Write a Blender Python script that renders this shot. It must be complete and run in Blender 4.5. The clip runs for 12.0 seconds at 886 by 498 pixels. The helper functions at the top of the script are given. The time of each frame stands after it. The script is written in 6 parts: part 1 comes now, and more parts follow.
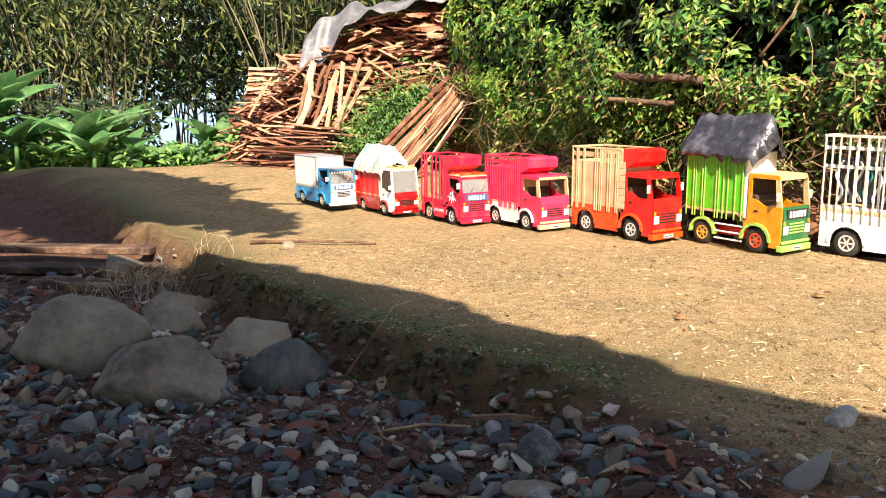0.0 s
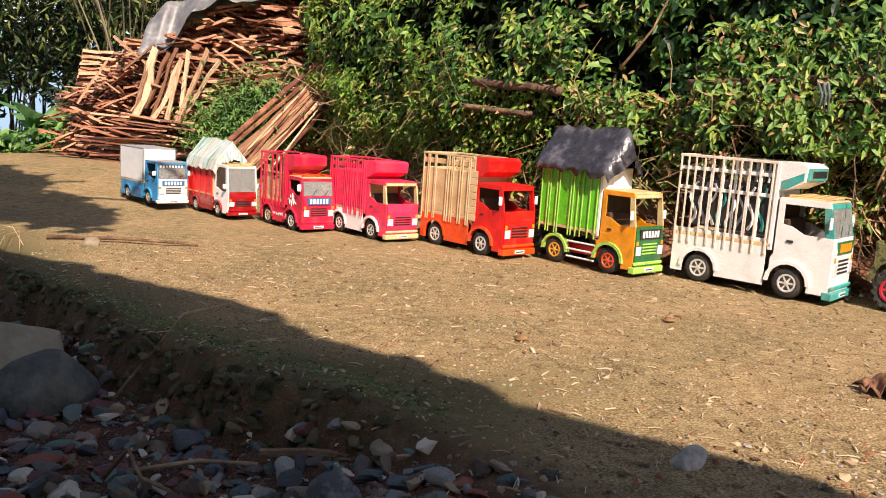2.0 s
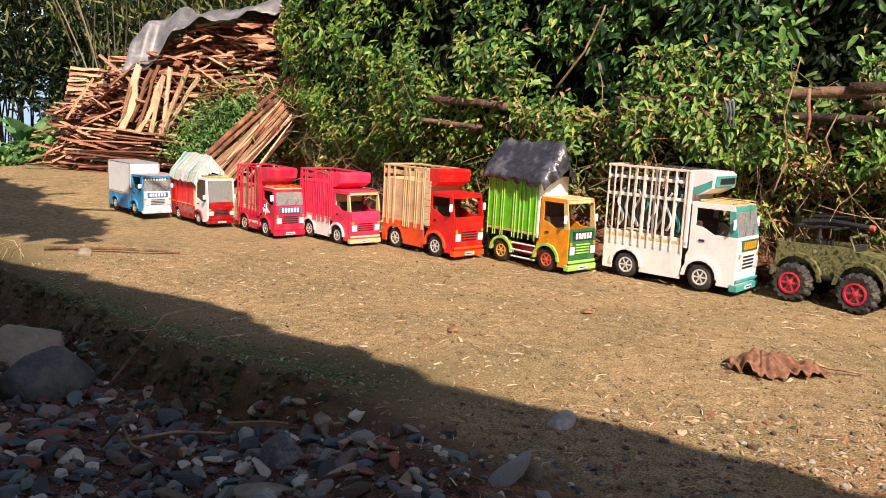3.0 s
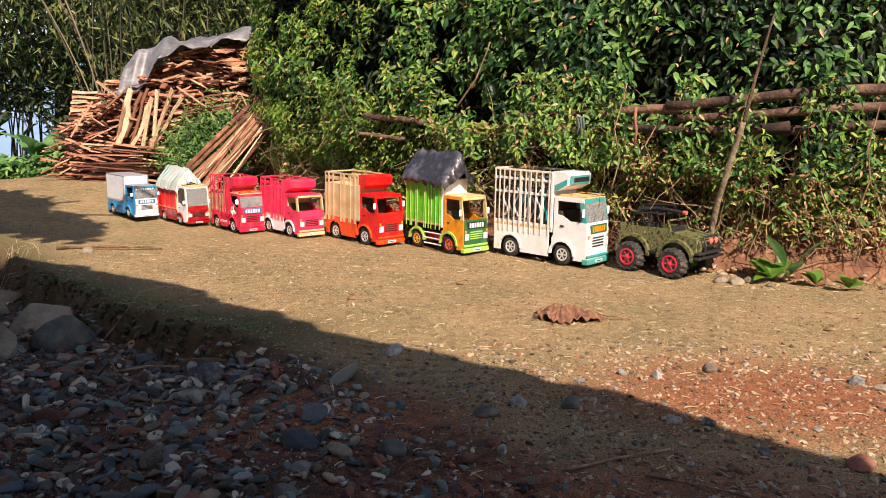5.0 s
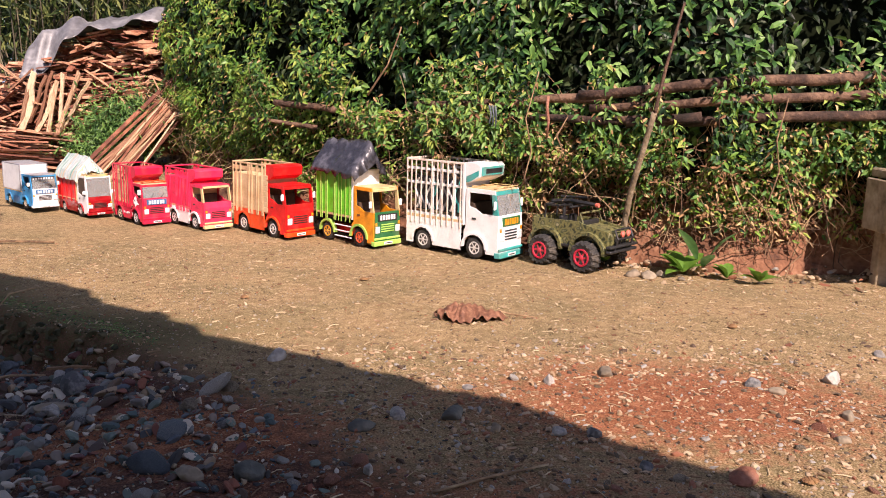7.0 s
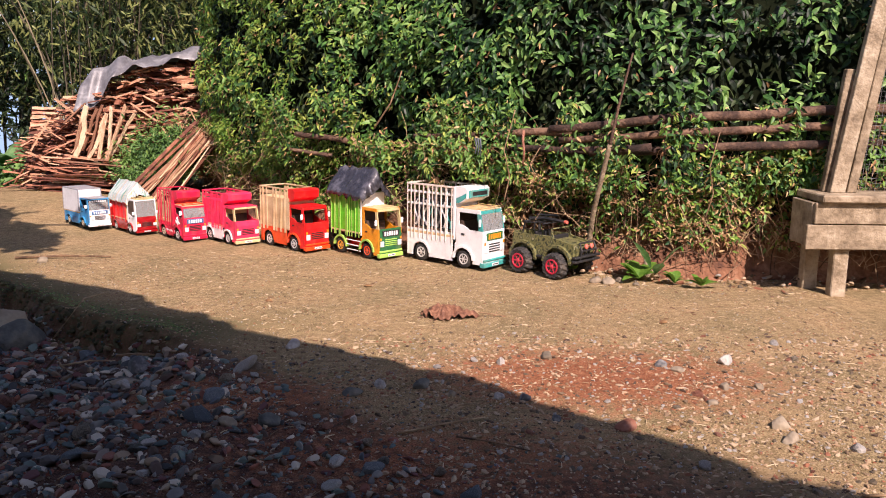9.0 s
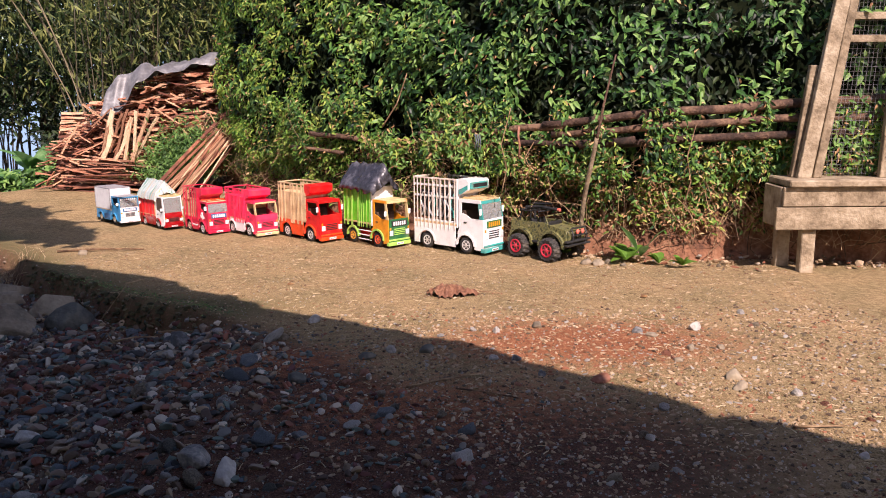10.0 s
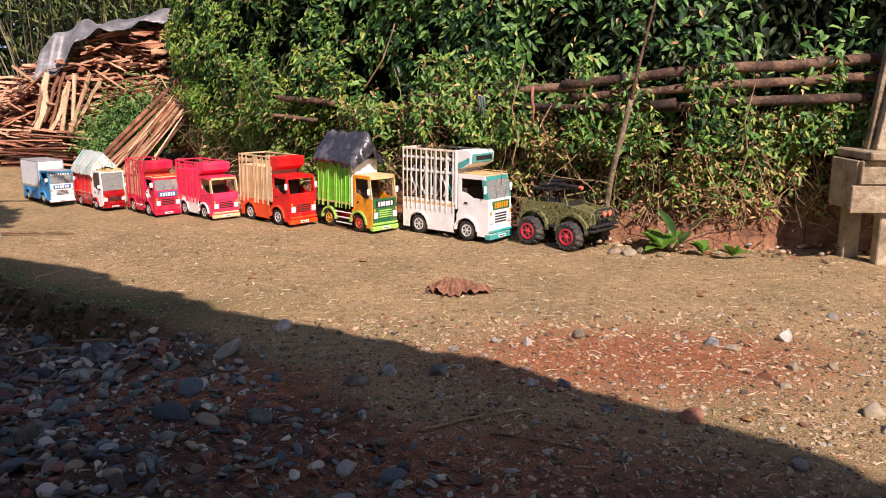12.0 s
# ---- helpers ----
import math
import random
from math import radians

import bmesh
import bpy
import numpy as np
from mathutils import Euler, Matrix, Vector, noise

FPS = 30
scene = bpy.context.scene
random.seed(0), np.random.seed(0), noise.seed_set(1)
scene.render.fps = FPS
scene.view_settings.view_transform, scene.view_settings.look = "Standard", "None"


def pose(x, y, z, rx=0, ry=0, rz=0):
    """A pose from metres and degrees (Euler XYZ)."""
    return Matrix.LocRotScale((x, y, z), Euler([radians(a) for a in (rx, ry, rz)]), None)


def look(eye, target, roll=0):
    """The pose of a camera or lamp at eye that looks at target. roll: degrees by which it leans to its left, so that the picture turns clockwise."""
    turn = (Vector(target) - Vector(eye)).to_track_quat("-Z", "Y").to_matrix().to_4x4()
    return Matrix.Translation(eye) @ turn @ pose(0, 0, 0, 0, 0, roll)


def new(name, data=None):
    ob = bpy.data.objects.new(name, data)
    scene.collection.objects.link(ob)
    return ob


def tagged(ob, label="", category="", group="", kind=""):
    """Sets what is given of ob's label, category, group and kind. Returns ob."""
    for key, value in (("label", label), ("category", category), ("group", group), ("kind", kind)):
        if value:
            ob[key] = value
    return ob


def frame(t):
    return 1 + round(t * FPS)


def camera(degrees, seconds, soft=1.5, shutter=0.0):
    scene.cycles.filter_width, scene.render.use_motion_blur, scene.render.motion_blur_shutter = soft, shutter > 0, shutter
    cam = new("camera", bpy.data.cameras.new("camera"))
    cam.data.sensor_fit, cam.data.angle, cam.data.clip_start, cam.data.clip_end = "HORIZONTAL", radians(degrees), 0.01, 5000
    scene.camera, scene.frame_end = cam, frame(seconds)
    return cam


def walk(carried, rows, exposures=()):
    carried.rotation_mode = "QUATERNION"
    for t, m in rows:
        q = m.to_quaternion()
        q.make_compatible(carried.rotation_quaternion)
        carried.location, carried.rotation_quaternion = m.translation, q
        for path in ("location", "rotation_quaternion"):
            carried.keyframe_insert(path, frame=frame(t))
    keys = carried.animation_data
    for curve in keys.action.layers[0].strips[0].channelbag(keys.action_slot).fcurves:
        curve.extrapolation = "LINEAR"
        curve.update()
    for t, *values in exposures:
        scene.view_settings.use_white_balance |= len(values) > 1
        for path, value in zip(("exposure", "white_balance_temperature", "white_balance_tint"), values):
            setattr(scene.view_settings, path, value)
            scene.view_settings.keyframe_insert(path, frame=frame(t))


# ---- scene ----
cam = camera(55.19, 12.0, soft=1.0)
PATH = [
    (0, (-1.120, 0.237, 0.721), (-1.439, 2.178, 0.361), -0.14),
    (0.5, (-1.094, 0.533, 0.645), (-1.321, 2.491, 0.307), 1.30),
    (1, (-1.079, 0.543, 0.636), (-1.254, 2.506, 0.296), 2.11),
    (1.5, (-1.047, 0.559, 0.637), (-1.133, 2.532, 0.324), 2.92),
    (2, (-1.023, 0.600, 0.622), (-1.035, 2.577, 0.315), 4.00),
    (2.5, (-0.964, 0.456, 0.662), (-0.980, 2.434, 0.370), 4.28),
    (3, (-0.859, 0.168, 0.739), (-0.847, 2.143, 0.421), 3.03),
    (3.5, (-0.759, 0.110, 0.752), (-0.687, 2.082, 0.426), 3.50),
    (3.7, (-0.741, 0.120, 0.747), (-0.646, 2.091, 0.418), 3.55),
    (5.3, (-0.259, -1.046, 0.973), (-0.280, 0.922, 0.619), 0.85),
    (5.5, (-0.226, -1.044, 0.973), (-0.229, 0.924, 0.617), 0.93),
    (6, (-0.168, -0.901, 0.946), (-0.102, 1.065, 0.582), 1.76),
    (6.5, (-0.112, -0.873, 0.976), (-0.028, 1.091, 0.606), 1.54),
    (7, (-0.122, -0.766, 0.979), (-0.007, 1.193, 0.594), 1.56),
    (7.2, (-0.112, -0.748, 0.988), (0.015, 1.210, 0.604), 1.71),
    (8.8, (0.036, -1.346, 1.127), (0.109, 0.617, 0.752), 0.89),
    (9, (0.061, -1.609, 1.157), (0.108, 0.357, 0.793), 0.79),
    (9.5, (0.099, -2.140, 1.194), (0.113, -0.172, 0.836), 0.14),
    (10, (0.095, -2.132, 1.193), (0.117, -0.167, 0.819), -0.32),
    (10.5, (0.074, -2.049, 1.170), (0.107, -0.084, 0.796), -0.02),
    (11, (0.015, -1.733, 1.106), (0.081, 0.228, 0.720), 0.36),
    (11.5, (-0.056, -1.135, 1.010), (0.045, 0.822, 0.611), 0.28),
    (12, (-0.063, -1.088, 0.980), (0.035, 0.868, 0.579), 0.38),
]
TONE = [(0, 1.26, 6850, 17), (0.5, 0.90, 6850, 18), (1.0, 0.70, 6850, 20), (3.5, 0.63, 6800, 22), (5.5, 0.60, 6750, 22), (6.5, 0.68, 6650, 31), (7.0, 0.70, 6600, 33), (9.0, 0.62, 6450, 34), (11.0, 0.60, 6450, 33), (12.0, 0.52, 6450, 29)]
walk(cam, [(t, look(eye, target, roll)) for t, eye, target, roll in PATH], TONE)

# world, sun and exposure
world = bpy.data.worlds.new("world")
scene.world = world
world.use_nodes = True
wt = world.node_tree
sky = wt.nodes.new("ShaderNodeTexSky")
sky.sky_type, sky.sun_disc = "NISHITA", False
SUN_TO = Vector((0.26, -0.70, 0.70)).normalized()
sky.sun_elevation = math.asin(SUN_TO.z)
sky.sun_rotation = math.atan2(SUN_TO.x, SUN_TO.y)
wt.links.new(sky.outputs[0], wt.nodes["Background"].inputs[0])
wt.nodes["Background"].inputs[1].default_value = 0.105
sun = new("sun", bpy.data.lights.new("sun", "SUN"))
sun.data.energy, sun.data.angle, sun.data.color = 5.0, radians(0.5), (1.0, 0.90, 0.74)
sun.matrix_world = look(SUN_TO * 30, (0, 0, 0))

# materials
def surface(name, cols, scale=8.0, rough=0.7, bump=0.3, fine=60.0, vary=0.0, metal=0.0, island=False, per_object=False, coat=0.0, through_light=0.0, dirt=0.0, sorted_out=False):
    """A procedural surface: colours mixed by coarse and fine noise, shifted piece by piece, with grain in the relief."""
    m = bpy.data.materials.new(name)
    m.use_nodes = True
    t = m.node_tree
    p = t.nodes["Principled BSDF"]
    link = t.links.new
    co = t.nodes.new("ShaderNodeTexCoord")
    n1 = t.nodes.new("ShaderNodeTexNoise")
    n1.inputs["Scale"].default_value, n1.inputs["Detail"].default_value = scale, 5
    n2 = t.nodes.new("ShaderNodeTexNoise")
    n2.inputs["Scale"].default_value, n2.inputs["Detail"].default_value = fine, 4
    link(co.outputs["Object"], n1.inputs["Vector"])
    link(co.outputs["Object"], n2.inputs["Vector"])
    mix = t.nodes.new("ShaderNodeMath")
    mix.operation = "MULTIPLY_ADD"
    mix.inputs[1].default_value = 0.45
    link(n2.outputs["Fac"], mix.inputs[0])
    half = t.nodes.new("ShaderNodeMath")
    half.operation = "MULTIPLY_ADD"
    half.inputs[1].default_value, half.inputs[2].default_value = 1.1, -0.27
    link(n1.outputs["Fac"], half.inputs[0])
    link(half.outputs[0], mix.inputs[2])
    fac = mix
    if island or per_object:
        g = t.nodes.new("ShaderNodeNewGeometry" if island else "ShaderNodeObjectInfo")
        add = t.nodes.new("ShaderNodeMath")
        add.operation = "MULTIPLY_ADD"
        add.inputs[1].default_value = vary
        link(g.outputs["Random Per Island" if island else "Random"], add.inputs[0])
        sub = t.nodes.new("ShaderNodeMath")
        sub.operation = "SUBTRACT"
        sub.inputs[1].default_value = vary / 2
        link(mix.outputs[0], sub.inputs[0])
        link(sub.outputs[0], add.inputs[2])
        fac = add
    ramp = t.nodes.new("ShaderNodeValToRGB")
    els = ramp.color_ramp.elements
    while len(els) < len(cols):
        els.new(0.5)
    for k, c in enumerate(cols):
        els[k].position = 0.22 + 0.56 * k / max(1, len(cols) - 1)
        els[k].color = (*c, 1)
    if sorted_out:  # each piece takes one of the colours
        ramp.color_ramp.interpolation = "CONSTANT"
        for k in range(len(cols)):
            els[k].position = k / len(cols)
        add.inputs[1].default_value = 1.0
        sub.inputs[1].default_value = 0.25
        sub.operation = "MULTIPLY_ADD"
        sub.inputs[1].default_value, sub.inputs[2].default_value = 0.12, -0.06
    link(fac.outputs[0], ramp.inputs[0])
    out = ramp.outputs[0]
    if dirt > 0:
        n3 = t.nodes.new("ShaderNodeTexNoise")
        n3.inputs["Scale"].default_value, n3.inputs["Detail"].default_value = 14, 8
        link(co.outputs["Object"], n3.inputs["Vector"])
        r3 = t.nodes.new("ShaderNodeMapRange")
        r3.inputs[1].default_value, r3.inputs[2].default_value, r3.inputs[4].default_value = 0.5, 0.75, dirt
        link(n3.outputs["Fac"], r3.inputs[0])
        mx = t.nodes.new("ShaderNodeMixRGB")
        mx.inputs[2].default_value = (0.30, 0.22, 0.14, 1)
        link(r3.outputs[0], mx.inputs[0])
        link(out, mx.inputs[1])
        out = mx.outputs[0]
    link(out, p.inputs["Base Color"])
    p.inputs["Roughness"].default_value, p.inputs["Metallic"].default_value = rough, metal
    p.inputs["Coat Weight"].default_value = coat
    if bump > 0:
        b = t.nodes.new("ShaderNodeBump")
        b.inputs["Strength"].default_value, b.inputs["Distance"].default_value = bump, 0.01
        link(n2.outputs["Fac"], b.inputs["Height"])
        link(b.outputs[0], p.inputs["Normal"])
    if through_light > 0:
        tr = t.nodes.new("ShaderNodeBsdfTranslucent")
        ms = t.nodes.new("ShaderNodeMixShader")
        ms.inputs[0].default_value = through_light
        link(out, tr.inputs[0])
        link(p.outputs[0], ms.inputs[1])
        link(tr.outputs[0], ms.inputs[2])
        link(ms.outputs[0], t.nodes["Material Output"].inputs[0])
    return m


def paint(name, c, rough=0.38, dirt=0.25):
    """Brushed household paint on board: slightly uneven, dusty, scuffed."""
    lo = tuple(v * 0.68 for v in c)
    hi = tuple(min(1, v * 1.12 + 0.01) for v in c)
    return surface(name, [lo, c, hi], scale=18, rough=rough, bump=0.2, fine=110, dirt=min(0.6, dirt * 1.8))


def ground_material():
    """Trodden earth road, red soil, moss and gravel bed, told apart by soil weights on the mesh."""
    m = bpy.data.materials.new("trodden_earth")
    m.use_nodes = True
    t = m.node_tree
    p = t.nodes["Principled BSDF"]
    link = t.links.new
    co = t.nodes.new("ShaderNodeTexCoord")

    def tex(kind, scale, detail=6):
        n = t.nodes.new(kind)
        n.inputs["Scale"].default_value = scale
        if "Detail" in n.inputs:
            n.inputs["Detail"].default_value = detail
        link(co.outputs["Object"], n.inputs["Vector"])
        return n

    def ramp(src, stops):
        r = t.nodes.new("ShaderNodeValToRGB")
        e = r.color_ramp.elements
        while len(e) < len(stops):
            e.new(0.5)
        for k, (pos, c) in enumerate(stops):
            e[k].position, e[k].color = pos, (*c, 1)
        link(src, r.inputs[0])
        return r.outputs[0]

    def blend(f, a, b):
        x = t.nodes.new("ShaderNodeMixRGB")
        link(f, x.inputs[0])
        link(a, x.inputs[1])
        link(b, x.inputs[2])
        return x.outputs[0]

    def weight(name, src, lo, hi):
        a = t.nodes.new("ShaderNodeAttribute")
        a.attribute_name = name
        s = t.nodes.new("ShaderNodeMath")
        s.operation = "MULTIPLY_ADD"
        s.inputs[1].default_value = 0.9
        link(src, s.inputs[0])
        link(a.outputs["Fac"], s.inputs[2])
        r = t.nodes.new("ShaderNodeMapRange")
        r.inputs[1].default_value, r.inputs[2].default_value = lo, hi
        link(s.outputs[0], r.inputs[0])
        return r.outputs[0]

    big, mid, fine = tex("ShaderNodeTexNoise", 2.6), tex("ShaderNodeTexNoise", 24, 9), tex("ShaderNodeTexNoise", 170, 7)
    grain = t.nodes.new("ShaderNodeMath")
    grain.operation = "MULTIPLY_ADD"
    grain.inputs[1].default_value = 0.75
    part_mid = t.nodes.new("ShaderNodeMath")
    part_mid.operation = "MULTIPLY"
    part_mid.inputs[1].default_value = 0.32
    link(mid.outputs["Fac"], part_mid.inputs[0])
    link(fine.outputs["Fac"], grain.inputs[0])
    link(part_mid.outputs[0], grain.inputs[2])
    road = ramp(grain.outputs[0], [(0.41, (0.085, 0.050, 0.024)), (0.52, (0.265, 0.187, 0.088)), (0.64, (0.54, 0.405, 0.225))])
    wide = ramp(big.outputs["Fac"], [(0.35, (0.135, 0.112, 0.045)), (0.65, (0.34, 0.222, 0.105))])
    half = t.nodes.new("ShaderNodeValue")
    half.outputs[0].default_value = 0.4
    road = blend(half.outputs[0], road, wide)
    red = ramp(grain.outputs[0], [(0.36, (0.085, 0.026, 0.012)), (0.52, (0.25, 0.088, 0.038)), (0.7, (0.42, 0.20, 0.10))])
    moss = ramp(mid.outputs["Fac"], [(0.3, (0.075, 0.073, 0.026)), (0.7, (0.19, 0.155, 0.068))])
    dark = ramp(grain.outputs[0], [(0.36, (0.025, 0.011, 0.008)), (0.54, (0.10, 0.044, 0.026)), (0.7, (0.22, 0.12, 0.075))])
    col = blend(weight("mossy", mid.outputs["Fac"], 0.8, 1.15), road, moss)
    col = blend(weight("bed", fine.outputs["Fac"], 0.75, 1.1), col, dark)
    col = blend(weight("red_soil", mid.outputs["Fac"], 0.8, 1.15), col, red)
    grit = tex("ShaderNodeTexVoronoi", 115)
    specks = t.nodes.new("ShaderNodeMapRange")
    specks.inputs[1].default_value, specks.inputs[2].default_value = 0.34, 0.16
    link(grit.outputs["Distance"], specks.inputs[0])
    pick = t.nodes.new("ShaderNodeMath")
    pick.operation = "GREATER_THAN"
    pick.inputs[1].default_value = 0.62
    sep = t.nodes.new("ShaderNodeSeparateColor")
    link(grit.outputs["Color"], sep.inputs[0])
    link(sep.outputs[0], pick.inputs[0])
    both = t.nodes.new("ShaderNodeMath")
    both.operation = "MULTIPLY"
    link(specks.outputs[0], both.inputs[0])
    link(pick.outputs[0], both.inputs[1])
    pale = ramp(sep.outputs[1], [(0.25, (0.07, 0.05, 0.035)), (0.5, (0.25, 0.17, 0.10)), (0.9, (0.40, 0.32, 0.21))])
    col = blend(both.outputs[0], col, pale)
    link(col, p.inputs["Base Color"])
    p.inputs["Roughness"].default_value = 0.92
    p.inputs["Specular IOR Level"].default_value = 0.25
    b0 = t.nodes.new("ShaderNodeBump")
    b0.inputs["Strength"].default_value, b0.inputs["Distance"].default_value = 0.3, 0.004
    link(mid.outputs["Fac"], b0.inputs["Height"])
    b1 = t.nodes.new("ShaderNodeBump")
    link(b0.outputs[0], b1.inputs["Normal"])
    b1.inputs["Strength"].default_value, b1.inputs["Distance"].default_value = 0.8, 0.009
    link(fine.outputs["Fac"], b1.inputs["Height"])
    b2 = t.nodes.new("ShaderNodeBump")
    b2.inputs["Strength"].default_value, b2.inputs["Distance"].default_value = 1.0, 0.012
    link(both.outputs[0], b2.inputs["Height"])
    link(b1.outputs[0], b2.inputs["Normal"])
    link(b2.outputs[0], p.inputs["Normal"])
    return m


M_GROUND = ground_material()
M_BANK = surface("bank_soil", [(0.06, 0.026, 0.015), (0.22, 0.098, 0.05), (0.40, 0.22, 0.125)], 6, 0.95, 0.9, 45)
M_DARK = surface("shaded_stems", [(0.012, 0.016, 0.008), (0.03, 0.035, 0.016)], 6, 0.95, 0.5, 40)
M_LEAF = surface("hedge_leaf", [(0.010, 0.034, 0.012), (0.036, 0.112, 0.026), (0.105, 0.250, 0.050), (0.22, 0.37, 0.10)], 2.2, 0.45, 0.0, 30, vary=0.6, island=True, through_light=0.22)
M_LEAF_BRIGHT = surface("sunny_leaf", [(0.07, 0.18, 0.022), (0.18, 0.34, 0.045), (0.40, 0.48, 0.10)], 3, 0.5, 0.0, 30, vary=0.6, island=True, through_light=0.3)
M_LEAF_DRY = surface("withered_leaf", [(0.18, 0.085, 0.035), (0.38, 0.22, 0.09), (0.58, 0.41, 0.20)], 4, 0.8, 0.0, 30, vary=0.8, island=True, through_light=0.15)
M_SHRUB = surface("shrub_leaf", [(0.035, 0.10, 0.022), (0.09, 0.21, 0.04), (0.22, 0.38, 0.09)], 4, 0.5, 0.0, 30, vary=0.6, island=True, through_light=0.25)
# dark copy of the leaf colours, with shade painted in
M_LEAF_SHADE = surface("shade_painted_leaf", [(0.004, 0.012, 0.004), (0.012, 0.028, 0.009), (0.055, 0.085, 0.028)], 1.5, 0.5, 0.0, 30, vary=0.6, island=True, through_light=0.2)
M_BAMBOO_LEAF = surface("bamboo_leaf", [(0.010, 0.026, 0.008), (0.045, 0.075, 0.02), (0.24, 0.27, 0.085)], 1.5, 0.5, 0.0, 30, vary=0.7, island=True, through_light=0.3)
M_BANANA = surface("banana_leaf", [(0.05, 0.15, 0.05), (0.12, 0.28, 0.09), (0.28, 0.45, 0.19)], 4, 0.4, 0.2, 40, vary=0.3, island=True, through_light=0.35)
M_CULM = surface("bamboo_culm", [(0.03, 0.026, 0.014), (0.085, 0.070, 0.036), (0.19, 0.155, 0.085)], 3, 0.6, 0.2, 40, vary=0.8, per_object=True)
M_TWIG = surface("dry_twig", [(0.08, 0.045, 0.025), (0.24, 0.145, 0.075), (0.44, 0.31, 0.17)], 12, 0.9, 0.4, 80, vary=0.8, island=True)
M_LOG = surface("weathered_pole", [(0.014, 0.008, 0.005), (0.06, 0.032, 0.020), (0.21, 0.125, 0.075)], 9, 0.9, 1.0, 50, vary=0.3, per_object=True)
M_WOOD = surface("sawn_offcut", [(0.10, 0.032, 0.019), (0.28, 0.102, 0.056), (0.44, 0.185, 0.10), (0.60, 0.345, 0.20)], 7, 0.85, 0.5, 70, vary=0.75, per_object=True)
M_WOOD_REST = surface("sawn_offcut_heap", [(0.13, 0.045, 0.026), (0.32, 0.125, 0.068), (0.46, 0.215, 0.12), (0.58, 0.35, 0.21)], 7, 0.85, 0.5, 70, vary=0.75, island=True)
M_WOOD_PALE = surface("fresh_plank", [(0.24, 0.11, 0.06), (0.48, 0.29, 0.165), (0.74, 0.56, 0.36)], 6, 0.8, 0.5, 60, vary=0.9, per_object=True)
M_POST = surface("grey_plank", [(0.13, 0.095, 0.055), (0.29, 0.225, 0.14), (0.46, 0.38, 0.26)], 9, 0.9, 0.9, 45, vary=0.2, per_object=True)
M_STONE = surface("river_stone", [(0.08, 0.085, 0.085), (0.19, 0.19, 0.18), (0.31, 0.29, 0.25), (0.42, 0.40, 0.35)], 22, 0.8, 0.7, 90, vary=0.6, per_object=True)
M_ROCK = surface("pale_boulder", [(0.12, 0.098, 0.068), (0.26, 0.212, 0.145), (0.38, 0.325, 0.225)], 7, 0.9, 0.9, 40, vary=0.3, per_object=True, dirt=0.5)
M_ROCK_DARK = surface("dark_boulder", [(0.045, 0.048, 0.042), (0.10, 0.105, 0.09), (0.17, 0.17, 0.14)], 7, 0.9, 0.9, 40, dirt=0.3)
M_WHITESTONE = surface("pale_stone", [(0.18, 0.17, 0.15), (0.36, 0.34, 0.30), (0.54, 0.52, 0.47)], 16, 0.8, 0.7, 80, vary=0.4, per_object=True)
M_BLUESTONE = surface("blue_grey_stone", [(0.045, 0.060, 0.070), (0.095, 0.118, 0.128), (0.19, 0.21, 0.21)], 18, 0.7, 0.6, 90, vary=0.5, per_object=True)
M_REDSTONE = surface("red_stone", [(0.12, 0.045, 0.025), (0.24, 0.09, 0.05), (0.34, 0.16, 0.10)], 16, 0.9, 0.8, 80, vary=0.4, per_object=True)
M_PEBBLE = surface("pebble", [(0.042, 0.044, 0.044), (0.066, 0.102, 0.098), (0.156, 0.106, 0.065), (0.084, 0.106, 0.12), (0.228, 0.074, 0.041), (0.192, 0.192, 0.168), (0.336, 0.246, 0.15), (0.084, 0.054, 0.038), (0.528, 0.468, 0.36), (0.12, 0.168, 0.138), (0.24, 0.186, 0.138), (0.132, 0.048, 0.042), (0.108, 0.102, 0.09)], 14, 0.7, 0.3, 90, vary=0.8, island=True, sorted_out=True)
M_PEBBLE_ROAD = surface("road_grit", [(0.08, 0.05, 0.03), (0.30, 0.20, 0.11), (0.43, 0.325, 0.205), (0.17, 0.115, 0.065), (0.26, 0.10, 0.05), (0.42, 0.31, 0.19), (0.10, 0.075, 0.045), (0.30, 0.28, 0.24), (0.40, 0.285, 0.17)], 14, 0.85, 0.3, 90, vary=0.85, island=True, sorted_out=True)
M_STRAW = surface("straw", [(0.20, 0.12, 0.06), (0.42, 0.30, 0.17), (0.62, 0.50, 0.31)], 8, 0.8, 0.2, 60, vary=0.7, island=True)
M_CHIP = surface("wood_chip", [(0.14, 0.07, 0.035), (0.34, 0.21, 0.11), (0.54, 0.41, 0.26)], 8, 0.8, 0.2, 60, vary=0.9, island=True)
M_SHEET = surface("grey_plastic_sheet", [(0.08, 0.08, 0.085), (0.15, 0.15, 0.155), (0.28, 0.28, 0.28)], 7, 0.45, 0.2, 30)
M_BLACK_SHEET = surface("black_plastic_sheet", [(0.016, 0.016, 0.02), (0.04, 0.04, 0.048), (0.13, 0.13, 0.15)], 14, 0.22, 0.6, 40)
M_RUBBER = surface("tyre_rubber", [(0.012, 0.012, 0.012), (0.035, 0.033, 0.03), (0.10, 0.085, 0.065)], 20, 0.85, 0.4, 90)
M_BLACK = surface("black_plastic", [(0.012, 0.012, 0.013), (0.03, 0.03, 0.03)], 20, 0.5, 0.1, 90)
M_RIM = paint("silver_rim", (0.62, 0.61, 0.58), 0.35)
M_CREAM_RIM = paint("cream_rim", (0.60, 0.52, 0.36), 0.5)
